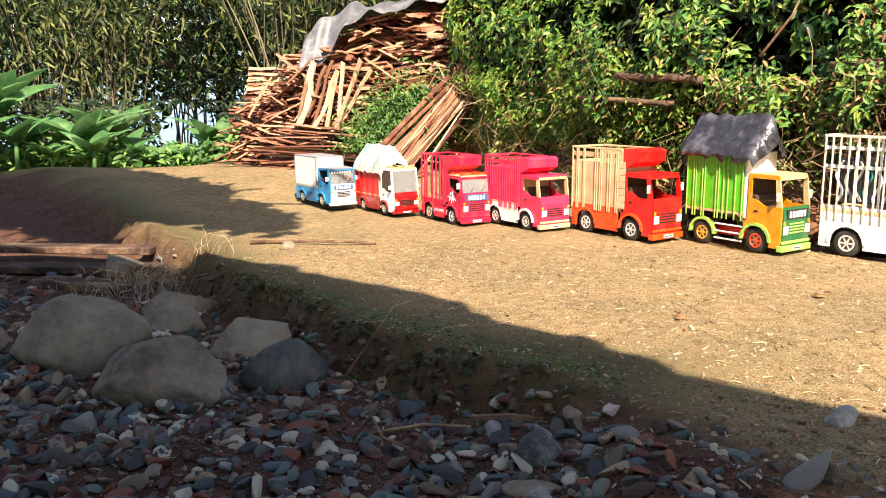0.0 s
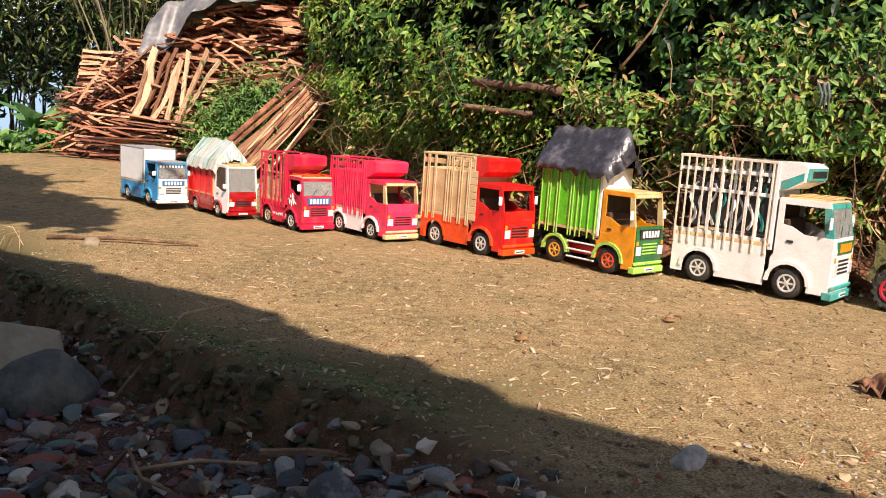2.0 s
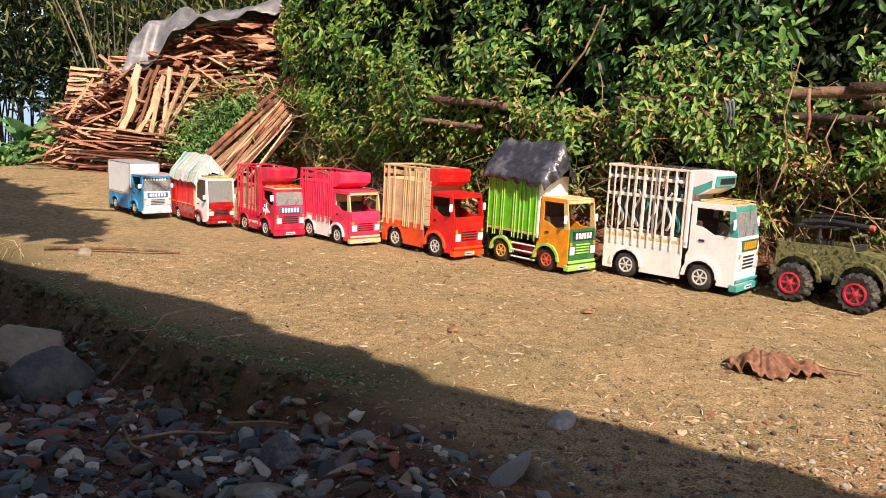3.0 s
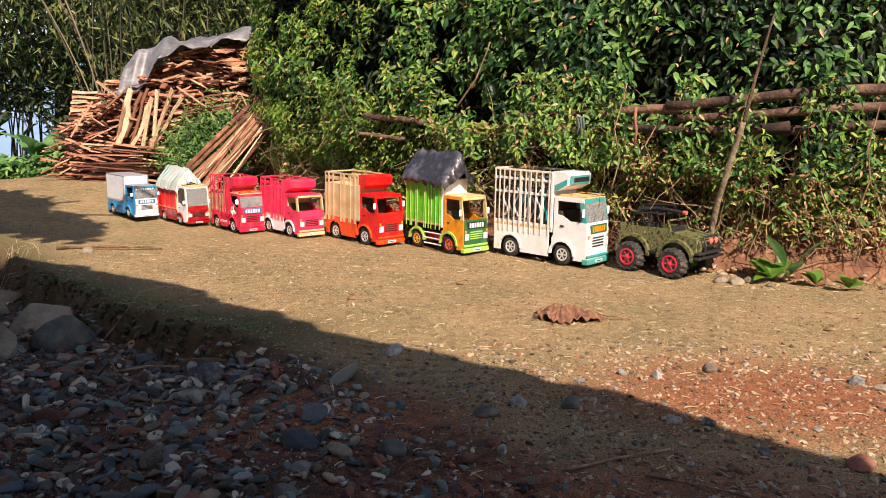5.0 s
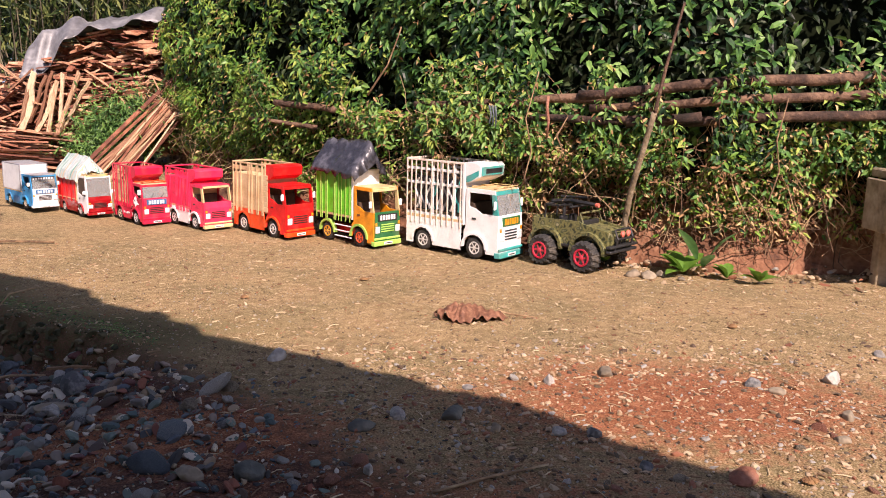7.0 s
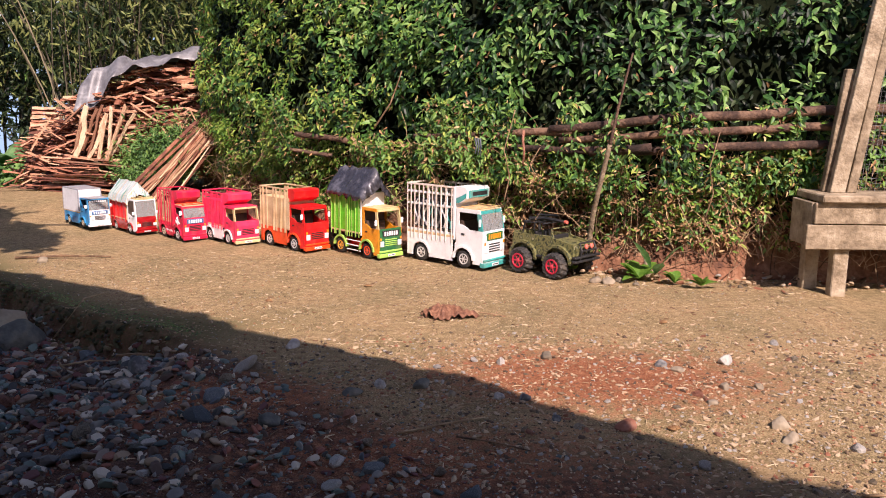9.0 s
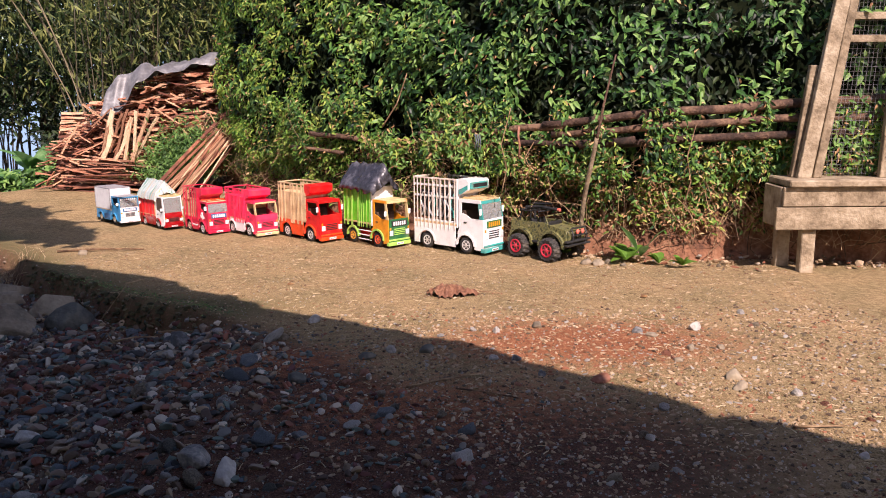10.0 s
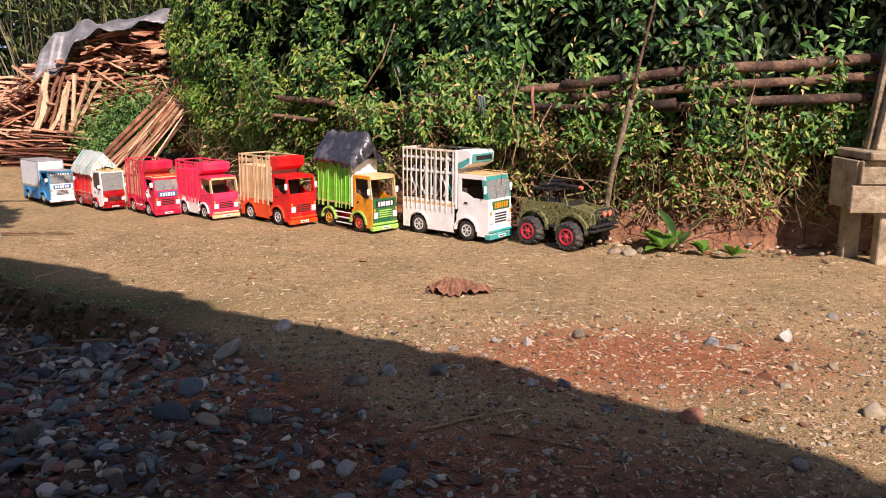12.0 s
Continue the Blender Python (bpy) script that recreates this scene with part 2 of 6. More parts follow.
M_RIM_RED = paint("red_rim", (0.55, 0.02, 0.05), 0.35, 0.1)
M_RIM_YELLOW = paint("yellow_rim", (0.75, 0.38, 0.02), 0.4)
M_WHITE = surface("white_paint", [(0.70, 0.70, 0.68), (0.81, 0.81, 0.79), (0.86, 0.86, 0.84)], 16, 0.35, 0.15, 110, dirt=0.08)
M_TEAL = paint("teal_paint", (0.03, 0.36, 0.33), 0.4)
M_RED = paint("red_paint", (0.70, 0.012, 0.010), 0.35, 0.12)
M_DARK_RED = paint("dark_red_gloss", (0.32, 0.008, 0.010), 0.2, 0.2)
M_PINK = paint("fluorescent_pink_paint", (0.86, 0.032, 0.095), 0.45, 0.10)
M_CRIMSON = paint("crimson_paint", (0.66, 0.015, 0.055), 0.4, 0.15)
M_ORANGE = paint("orange_paint", (0.80, 0.075, 0.006), 0.4, 0.15)
M_GREEN = paint("lime_paint", (0.10, 0.52, 0.012), 0.45, 0.12)
M_GREEN_PALE = paint("pale_lime_paint", (0.33, 0.60, 0.10), 0.5, 0.12)
M_GREEN_DARK = paint("bottle_green_paint", (0.015, 0.13, 0.04), 0.35, 0.15)
M_AMBER = paint("amber_paint", (0.78, 0.29, 0.008), 0.4, 0.12)
M_BLUE = paint("sky_blue_paint", (0.025, 0.26, 0.52), 0.4, 0.15)
M_BLUE_DARK = paint("deep_blue_paint", (0.02, 0.13, 0.30), 0.4, 0.15)
M_PALEWOOD = surface("whitened_wood", [(0.56, 0.44, 0.34), (0.74, 0.62, 0.51), (0.84, 0.76, 0.68)], 14, 0.6, 0.2, 90)
M_PLY = surface("bare_plywood", [(0.48, 0.30, 0.15), (0.62, 0.43, 0.235), (0.72, 0.54, 0.32)], 10, 0.7, 0.15, 90)
M_CREAM = paint("cream_paint", (0.66, 0.50, 0.24), 0.5)
M_GREY = paint("grey_paint", (0.30, 0.30, 0.31), 0.5)
M_TAPE = surface("woven_sack", [(0.42, 0.45, 0.40), (0.62, 0.64, 0.58), (0.76, 0.76, 0.70)], 22, 0.7, 0.4, 160)
M_CAMO = surface("camouflage_paint", [(0.012, 0.013, 0.008), (0.02, 0.028, 0.012), (0.20, 0.19, 0.065), (0.035, 0.05, 0.02), (0.34, 0.31, 0.17)], 34, 0.6, 0.1, 60, dirt=0.2)
M_LAMP = surface("red_lens", [(0.6, 0.08, 0.05), (0.8, 0.25, 0.18)], 40, 0.15, 0.0, 60, coat=0.5)
M_CLEAR = surface("headlight_lens", [(0.55, 0.56, 0.56), (0.8, 0.8, 0.8)], 40, 0.12, 0.0, 60, coat=0.5)
M_HOLLOW = surface("dark_interior", [(0.05, 0.03, 0.02), (0.10, 0.06, 0.035)], 20, 0.8, 0.1, 60)
M_ROOF = surface("shade_roof", [(0.10, 0.05, 0.035), (0.20, 0.10, 0.06)], 5, 0.9, 0.4, 30)
M_WALL = surface("stand_in_plaster", [(0.28, 0.26, 0.23), (0.42, 0.40, 0.36)], 3, 0.9, 0.3, 30)
M_BARK = surface("bark", [(0.03, 0.022, 0.016), (0.10, 0.075, 0.05)], 6, 0.95, 0.8, 40)
M_SOIL_RED = surface("red_clay", [(0.16, 0.055, 0.028), (0.27, 0.115, 0.06), (0.33, 0.20, 0.12)], 20, 0.9, 0.5, 60, vary=0.6, island=True)
M_DEAD = surface("dry_brown_leaf", [(0.09, 0.036, 0.02), (0.22, 0.095, 0.05), (0.38, 0.20, 0.11)], 40, 0.7, 0.5, 110, through_light=0.1)
M_MOSS = surface("mossy_clod", [(0.03, 0.032, 0.012), (0.075, 0.07, 0.028), (0.15, 0.12, 0.06)], 12, 0.95, 0.8, 60, vary=0.5, island=True)
M_HAZE = surface("haze_blue_hill", [(0.13, 0.235, 0.35), (0.19, 0.30, 0.42)], 0.01, 1.0, 0.0, 0.05)
# near-black backing that paints the shade deep in the hedge
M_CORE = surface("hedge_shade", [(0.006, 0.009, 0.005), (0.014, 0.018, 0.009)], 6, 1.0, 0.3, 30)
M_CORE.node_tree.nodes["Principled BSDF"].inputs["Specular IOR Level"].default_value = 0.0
for m in (M_LEAF, M_LEAF_BRIGHT, M_LEAF_SHADE, M_BAMBOO_LEAF):
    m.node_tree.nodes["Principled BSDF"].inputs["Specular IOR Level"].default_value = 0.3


def glass():
    m = bpy.data.materials.new("dusty_windscreen")
    m.use_nodes = True
    t = m.node_tree
    p = t.nodes["Principled BSDF"]
    p.inputs["Base Color"].default_value = (0.34, 0.36, 0.35, 1)
    p.inputs["Roughness"].default_value = 0.12
    tr = t.nodes.new("ShaderNodeBsdfTransparent")
    mx = t.nodes.new("ShaderNodeMixShader")
    n = t.nodes.new("ShaderNodeTexNoise")
    n.inputs["Scale"].default_value = 25
    r = t.nodes.new("ShaderNodeMapRange")
    r.inputs[3].default_value, r.inputs[4].default_value = 0.35, 0.65
    t.links.new(n.outputs["Fac"], r.inputs[0])
    t.links.new(r.outputs[0], mx.inputs[0])
    t.links.new(tr.outputs[0], mx.inputs[1])
    t.links.new(p.outputs[0], mx.inputs[2])
    t.links.new(mx.outputs[0], t.nodes["Material Output"].inputs[0])
    return m


M_GLASS = glass()


def sack_cloth():
    """Woven plastic sacking with stripes of green, blue and orange tape."""
    m = bpy.data.materials.new("striped_sacking")
    m.use_nodes = True
    t = m.node_tree
    p = t.nodes["Principled BSDF"]
    co = t.nodes.new("ShaderNodeTexCoord")
    w = t.nodes.new("ShaderNodeTexNoise")
    mp = t.nodes.new("ShaderNodeMapping")
    mp.inputs["Scale"].default_value = (75, 5, 5)
    mp.inputs["Rotation"].default_value = (0, 0.25, 0)
    t.links.new(co.outputs["Object"], mp.inputs[0])
    t.links.new(mp.outputs[0], w.inputs["Vector"])
    w.inputs["Scale"].default_value, w.inputs["Detail"].default_value = 1.0, 2
    r = t.nodes.new("ShaderNodeValToRGB")
    e = r.color_ramp.elements
    stops = [(0.36, (0.14, 0.32, 0.25)), (0.43, (0.46, 0.54, 0.48)), (0.5, (0.60, 0.62, 0.57)), (0.56, (0.28, 0.42, 0.47)), (0.63, (0.60, 0.42, 0.24))]
    while len(e) < len(stops):
        e.new(0.5)
    for k, (pos, c) in enumerate(stops):
        e[k].position, e[k].color = pos, (*c, 1)
    t.links.new(w.outputs["Fac"], r.inputs[0])
    t.links.new(r.outputs[0], p.inputs["Base Color"])
    p.inputs["Roughness"].default_value = 0.6
    return m


M_SACK = sack_cloth()

# building helpers
def mesh_of(name, bm, material, smooth=False):
    me = bpy.data.meshes.new(name)
    bm.to_mesh(me)
    bm.free()
    me.materials.append(material)
    if smooth:
        for f in me.polygons:
            f.use_smooth = True
    return me


def part(name, bm, material, parent=None, label="", smooth=False):
    ob = new(name, mesh_of(name, bm, material, smooth))
    if parent is not None:
        ob.parent = parent
    if label:
        ob["label"] = label
    return ob


def raw(name, verts, faces, material, smooth=False):
    """One mesh object from computed points, joined for speed."""
    me = bpy.data.meshes.new(name)
    me.from_pydata([tuple(v) for v in verts], [], faces)
    me.materials.append(material)
    if smooth:
        me.polygons.foreach_set("use_smooth", [True] * len(me.polygons))
    return new(name, me)


def cube(bm, lo, hi, bevel=0.0):
    """A box between two corners, its edges eased."""
    lo, hi = Vector(lo), Vector(hi)
    r = bmesh.ops.create_cube(bm, size=1)
    vs = r["verts"]
    bmesh.ops.scale(bm, vec=hi - lo, verts=vs)
    bmesh.ops.translate(bm, vec=(lo + hi) / 2, verts=vs)
    if bevel > 0:
        es = list({e for v in vs for e in v.link_edges})
        bmesh.ops.bevel(bm, geom=es, offset=bevel, segments=1, affect="EDGES")
    return bm


def boxed(*spans, bevel=0.0015):
    bm = bmesh.new()
    for lo, hi in spans:
        cube(bm, lo, hi, bevel)
    return bm


def plate(points, y0, y1, bevel=0.0):
    """An outline in x and z given thickness along y."""
    bm = bmesh.new()
    a = [bm.verts.new((x, y0, z)) for x, z in points]
    b = [bm.verts.new((x, y1, z)) for x, z in points]
    bm.faces.new(a)
    bm.faces.new(b[::-1])
    n = len(points)
    for k in range(n):
        bm.faces.new((a[k], b[k], b[(k + 1) % n], a[(k + 1) % n]))
    bmesh.ops.recalc_face_normals(bm, faces=bm.faces)
    return bm


def tube(bm, pts, r0, r1=None, sides=6):
    """A round rod along points, tapering from r0 to r1."""
    r1 = r0 if r1 is None else r1
    pts = [Vector(p) for p in pts]
    rings = []
    for k, p in enumerate(pts):
        d = (pts[min(k + 1, len(pts) - 1)] - pts[max(k - 1, 0)]).normalized()
        a = d.orthogonal().normalized()
        b = d.cross(a)
        r = r0 + (r1 - r0) * k / max(1, len(pts) - 1)
        rings.append([bm.verts.new(p + (a * math.cos(2 * math.pi * s / sides) + b * math.sin(2 * math.pi * s / sides)) * r) for s in range(sides)])
    for q, w in zip(rings, rings[1:]):
        for s in range(sides):
            bm.faces.new((q[s], q[(s + 1) % sides], w[(s + 1) % sides], w[s]))
    bm.faces.new(rings[0][::-1])
    bm.faces.new(rings[-1])
    return bm


def lathe(profile, sides, axis="y"):
    """A turned solid: rows of (radius, offset along the axis)."""
    bm = bmesh.new()
    rings = []
    for r, o in profile:
        ring = []
        for s in range(sides):
            a = 2 * math.pi * s / sides
            ring.append(bm.verts.new((r * math.cos(a), o, r * math.sin(a))))
        rings.append(ring)
    for q, w in zip(rings, rings[1:]):
        for s in range(sides):
            bm.faces.new((q[s], q[(s + 1) % sides], w[(s + 1) % sides], w[s]))
    bm.faces.new(rings[0])
    bm.faces.new(rings[-1][::-1])
    bmesh.ops.recalc_face_normals(bm, faces=bm.faces)
    return bm


def smoothstep(a, b, v):
    t = min(1.0, max(0.0, (v - a) / (b - a)))
    return t * t * (3 - 2 * t)


# ground: a trodden road with a broken edge above a stony bed
EDGE = [(-9.0, 9.2), (-5.96, 6.8), (-4.7, 5.8), (-3.05, 4.02), (-2.63, 3.52), (-2.36, 3.23), (-2.15, 3.06), (-1.88, 2.78), (-1.66, 2.58), (-1.45, 2.44), (-1.15, 2.28), (-0.85, 2.05), (-0.45, 1.6), (0.2, 0.8), (0.6, -1.0)]


def edge_side(x, y):
    """Distance to the road's broken edge; below zero on the stony side."""
    best, sign = 1e9, 1.0
    for (ax, ay), (bx, by) in zip(EDGE, EDGE[1:]):
        dx, dy = bx - ax, by - ay
        t = max(0.0, min(1.0, ((x - ax) * dx + (y - ay) * dy) / (dx * dx + dy * dy)))
        px, py = x - ax - t * dx, y - ay - t * dy
        d = math.hypot(px, py)
        if d < best:
            best, sign = d, 1.0 if dx * py - dy * px > 0 else -1.0
    return best * sign


def ground_z(x, y, d=None):
    d = edge_side(x, y) if d is None else d
    n = noise.noise((x * 5, y * 5, 0.3)) * 0.045 + noise.noise((x * 19, y * 19, 0.9)) * 0.018
    drop = 0.13 * (1 - smoothstep(-1.5, -0.75, x))
    z = -drop * smoothstep(0.0, -0.05, d + n)
    z += 0.02 * smoothstep(0.25, 0.0, abs(d)) * (1 if d > 0 else 0) * (1 - smoothstep(-1.3, -0.8, x))
    z += 0.14 * smoothstep(0.0, 2.7, y - 5.0 - 0.35 * (x + 2.5)) * (1 - smoothstep(-1.5, 1.5, x))
    z -= 0.30 * smoothstep(6.6, 8.4, y) * smoothstep(-4.0, -4.9, x)
    if y > 10.5:
        z -= min(60.0, 0.16 * (y - 10.5))
    band = smoothstep(0.16, 0.02, abs(d + 0.03)) * (1 - smoothstep(-1.3, -0.8, x))
    z += band * (0.030 * noise.noise((x * 11, y * 11, 6.0)) + 0.022 * noise.noise((x * 26, y * 26, 7.0)))
    near = smoothstep(9.0, 6.0, math.hypot(x, y - 2))
    z += near * (0.010 * noise.noise((x * 2.3, y * 2.3, 1.7)) + 0.005 * noise.noise((x * 9, y * 9, 4.1)))
    if d < 0:
        z += near * 0.012 * noise.noise((x * 14, y * 14, 2.2))
    return z


def spread(lo, hi, step, far):
    inner = [lo + step * k for k in range(int(round((hi - lo) / step)) + 1)]
    a, b, g = [lo], [hi], step
    while b[-1] < far:
        g *= 1.3
        a.append(a[-1] - g)
        b.append(b[-1] + g)
    return a[:0:-1] + inner + b[1:]


gx, gy_ = spread(-3.4, 2.2, 0.025, 700), spread(-0.1, 5.2, 0.025, 700)
gv, w_red, w_moss, w_dark = [], [], [], []
for y in gy_:
    for x in gx:
        d = edge_side(x, y) if -12 < x < 4 and -3 < y < 12 else (5.0 if x > -3 else -5.0)
        gv.append((x, y, ground_z(x, y, d)))
        r = max(0.0, 1 - math.hypot((x - 0.80) / 1.45, (y - 1.75) / 0.82)) * 0.95
        r = max(r, 0.72 * max(0.0, 1 - math.hypot((x - 0.1) / 1.7, (y - 0.95) / 0.85)))
        r = max(r, 0.95 * max(0.0, 1 - math.hypot((x + 0.8) / 1.2, (y - 1.5) / 0.5)))
        w_red.append(r if d > -1.2 else r * 0.6)
        w_moss.append(0.55 * smoothstep(0.5, 0.0, abs(d - 0.05)) * smoothstep(-0.5, -1.2, x) + 0.15 * smoothstep(-0.2, -1.5, x) + 0.45 * max(0.0, 1 - math.hypot((x + 0.75) / 0.8, (y - 2.55) / 0.5)))
        # gravel bed, and a darker ellipse over the near foreground
        w_dark.append(max(smoothstep(0.35, -0.25, d) * 0.8 * smoothstep(1.2, -0.2, x), 0.95 * max(0.0, 1 - math.hypot((x - 0.4) / 1.5, (y - 0.45) / 0.95))))
nx = len(gx)
gf = [(j * nx + i, j * nx + i + 1, (j + 1) * nx + i + 1, (j + 1) * nx + i) for j in range(len(gy_) - 1) for i in range(nx - 1)]
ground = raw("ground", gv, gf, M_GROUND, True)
for key, vals in (("red_soil", w_red), ("mossy", w_moss), ("bed", w_dark)):
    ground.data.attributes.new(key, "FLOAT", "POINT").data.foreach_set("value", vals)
tagged(ground, "sunlit trodden earth road with red soil and a broken mossy edge", "ground", kind="structure")

# hills across the valley, their haze painted in as pale blue
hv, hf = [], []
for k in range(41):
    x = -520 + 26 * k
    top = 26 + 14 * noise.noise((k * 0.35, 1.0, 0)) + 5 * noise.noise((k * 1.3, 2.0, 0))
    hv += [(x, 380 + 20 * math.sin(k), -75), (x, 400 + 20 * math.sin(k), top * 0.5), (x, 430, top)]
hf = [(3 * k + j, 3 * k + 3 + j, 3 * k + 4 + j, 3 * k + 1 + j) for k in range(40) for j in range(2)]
tagged(raw("backdrop", hv, hf, M_HAZE, True), "pale blue hills across the valley, mist painted into the colour", "hills", kind="structure")

# the bank along the road
FOOT = [(4.6, 3.0), (3.0, 3.5), (2.3, 3.62), (1.9, 3.60), (1.35, 3.75), (0.25, 4.4), (-0.87, 5.2), (-1.75, 6.3), (-2.15, 7.1), (-2.35, 8.2), (-2.2, 9.6)]


def foot_at(s):
    """A point of the bank's foot, s from 0 to 1, and the way out of the bank."""
    lens = [math.dist(a, b) for a, b in zip(FOOT, FOOT[1:])]
    want = s * sum(lens)
    for (a, b), n in zip(zip(FOOT, FOOT[1:]), lens):
        if want <= n or b == FOOT[-1]:
            t = min(1.0, want / n)
            d = Vector((b[0] - a[0], b[1] - a[1])).normalized()
            return Vector((a[0] + (b[0] - a[0]) * t, a[1] + (b[1] - a[1]) * t, 0)), Vector((-d.y, d.x, 0))
        want -= n
    return Vector((*FOOT[-1], 0)), Vector((-1, 0, 0))


def bank_point(s, z, out=0.0):
    p, n = foot_at(s)
    back = 0.10 * smoothstep(0.0, 0.25, z) - 0.05 * smoothstep(0.35, 0.80, z) + 0.08 * max(0.0, z - 0.9)
    bulge = 0.10 * noise.noise((p.x * 1.6, p.y * 1.6, z * 1.6)) + 0.05 * noise.noise((p.x * 5, p.y * 5, z * 5))
    q = p - n * (back - bulge - out)
    q.z = z
    return q


BANK_H = 3.1
bv, bf = [], []
NS, NZ = 200, 44
for i in range(NS + 1):
    for j in range(NZ + 1):
        z = BANK_H * (j / NZ) ** 1.4 - 0.05
        q = bank_point(i / NS, max(z, 0), -0.02 + (0.04 * noise.noise((i * 0.9, j * 0.7, 3)) if z < 0.3 else -0.14))
        q.z = z + ground_z(q.x, q.y)
        bv.append(q)
bf = [(i * (NZ + 1) + j, (i + 1) * (NZ + 1) + j, (i + 1) * (NZ + 1) + j + 1, i * (NZ + 1) + j + 1) for i in range(NS) for j in range(NZ)]
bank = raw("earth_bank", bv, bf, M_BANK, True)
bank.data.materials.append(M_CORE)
# upper bank coloured near-black, painted shade behind the creepers
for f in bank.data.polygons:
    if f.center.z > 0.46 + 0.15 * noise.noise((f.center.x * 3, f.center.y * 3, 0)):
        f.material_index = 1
tagged(bank, "crumbling brown earth bank overgrown with creepers, upper face painted black for shade", "bank", kind="structure")

rng = random.Random(7)


def leaf_set(name, places, material, label, length=0.06, width=0.42, droop=0.35):
    """Many small bent leaves in one mesh: rows of place, the way out, and a size."""
    V, F = [], []
    for p, n, s in places:
        L = length * s
        face = (n + Vector((rng.gauss(0, 0.5), rng.gauss(0, 0.5), 0.55 + rng.gauss(0, 0.5)))).normalized()
        d = Vector((rng.gauss(0, 0.7), rng.gauss(0, 0.7), rng.gauss(-0.4, 0.6))) + n * 0.25
        d = (d - face * d.dot(face) * 0.85).normalized()
        side = d.cross(face).normalized() * (L * width * 0.5)
        up = side.cross(d).normalized() * L * droop * 0.3
        k = len(V)
        c1, c2 = p + d * L * 0.26 + up * 0.3, p + d * L * 0.62
        V += [p, c1 + side * 0.86 + up * 0.4, c1, c1 - side * 0.86 + up * 0.4, c2 + side * 0.80 + up * 0.1, c2 - up * 0.3, c2 - side * 0.80 + up * 0.1, p + d * L - up * 1.6]
        F += [(k, k + 1, k + 2), (k, k + 2, k + 3), (k + 1, k + 4, k + 5, k + 2), (k + 2, k + 5, k + 6, k + 3), (k + 4, k + 7, k + 5), (k + 5, k + 7, k + 6)]
    return tagged(raw(name, V, F, material), label, "foliage", kind="stuff")


lush, sunny, dry = [], [], []
for _ in range(92000):
    s = rng.random() ** 1.0
    z = BANK_H * rng.random() ** 1.25
    p, n = foot_at(s)
    clump = noise.noise((p.x * 2.2, p.y * 2.2, z * 2.2)) + 0.6 * noise.noise((p.x * 6.5, p.y * 6.5, z * 6.5))
    if clump < -0.30 + 0.25 * rng.random() and z > 0.5:
        continue
    bare = smoothstep(0.20, 0.44, z + 0.18 * noise.noise((p.x * 2.5, p.y * 2.5, 9)))
    if rng.random() > bare:
        continue
    thin = 1.0 if p.x < 0.2 else 0.72 + 0.28 * smoothstep(0.55, 1.0, z)
    # upper right thinned so the near-black core stands in for shade
    if rng.random() > thin or (z > 0.9 and rng.random() < 0.72 * smoothstep(0.2, 1.1, p.x)):
        continue
    q = bank_point(s, z, 0.02 + (0.05 + 0.04 * smoothstep(0.3, 1.0, p.x)) * smoothstep(0.95, 1.15, z) + max(0, clump) * 0.16 * rng.random() + 0.05 * rng.random())
    q.z += ground_z(q.x, q.y)
    size = rng.uniform(0.55, 1.35) * (0.75 if z < 0.6 else 1.0)
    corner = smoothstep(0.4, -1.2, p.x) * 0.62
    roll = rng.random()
    # light leaves crowd low down and thin out upper right, standing in for sunlight
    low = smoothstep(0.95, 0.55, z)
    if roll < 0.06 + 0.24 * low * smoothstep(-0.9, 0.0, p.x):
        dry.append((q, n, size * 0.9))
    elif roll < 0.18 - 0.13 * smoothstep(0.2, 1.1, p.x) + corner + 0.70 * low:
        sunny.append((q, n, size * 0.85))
    else:
        lush.append((q, n, size * 1.1))
for _ in range(48000):
    s = rng.uniform(0.08, 0.97)
    p, n = foot_at(s)
    z = 0.12 + 0.68 * rng.random()
    tuft = noise.noise((p.x * 4.5, p.y * 4.5, z * 4.5))
    if tuft < -0.10 + 0.2 * rng.random() or rng.random() > smoothstep(0.17, 0.40, z):
        continue
    q = bank_point(s, z, 0.05 + 0.12 * rng.random() * (0.6 + tuft))
    q.z += ground_z(q.x, q.y)
    share = rng.random()
    brown = 0.14 + 0.38 * smoothstep(-0.9, 0.1, p.x) + 0.25 * max(0.0, noise.noise((p.x * 1.7, p.y * 1.7, 20)))
    (dry if share < brown else sunny if share < 0.88 else lush).append((q, (n + Vector((0, 0, 0.5))).normalized(), rng.uniform(0.45, 1.0)))
for _ in range(15000):  # sprays hanging over the poles
    s = rng.uniform(0.10, 0.66)
    p, n = foot_at(s)
    z = rng.uniform(0.58, 1.12)
    if noise.noise((p.x * 4.2, p.y * 4.2, 30 + z * 1.2)) < 0.08 - 0.1 * rng.random():
        continue
    q = bank_point(s, z, 0.10 + 0.13 * rng.random())
    q.z += ground_z(q.x, q.y)
    (lush if rng.random() < 0.55 else sunny if rng.random() < 0.65 else dry).append((q, n, rng.uniform(0.5, 1.0)))
# inner layer in the dark leaf colour, painted shade between the outer leaves
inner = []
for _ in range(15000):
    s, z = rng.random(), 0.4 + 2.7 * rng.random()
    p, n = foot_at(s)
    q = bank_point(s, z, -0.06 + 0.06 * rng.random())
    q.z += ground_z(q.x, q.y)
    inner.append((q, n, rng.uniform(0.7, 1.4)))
leaf_set("inner_leaves", inner, M_LEAF_SHADE, "leaves painted dark for the shade deep inside the creepers", 0.07, 0.4)
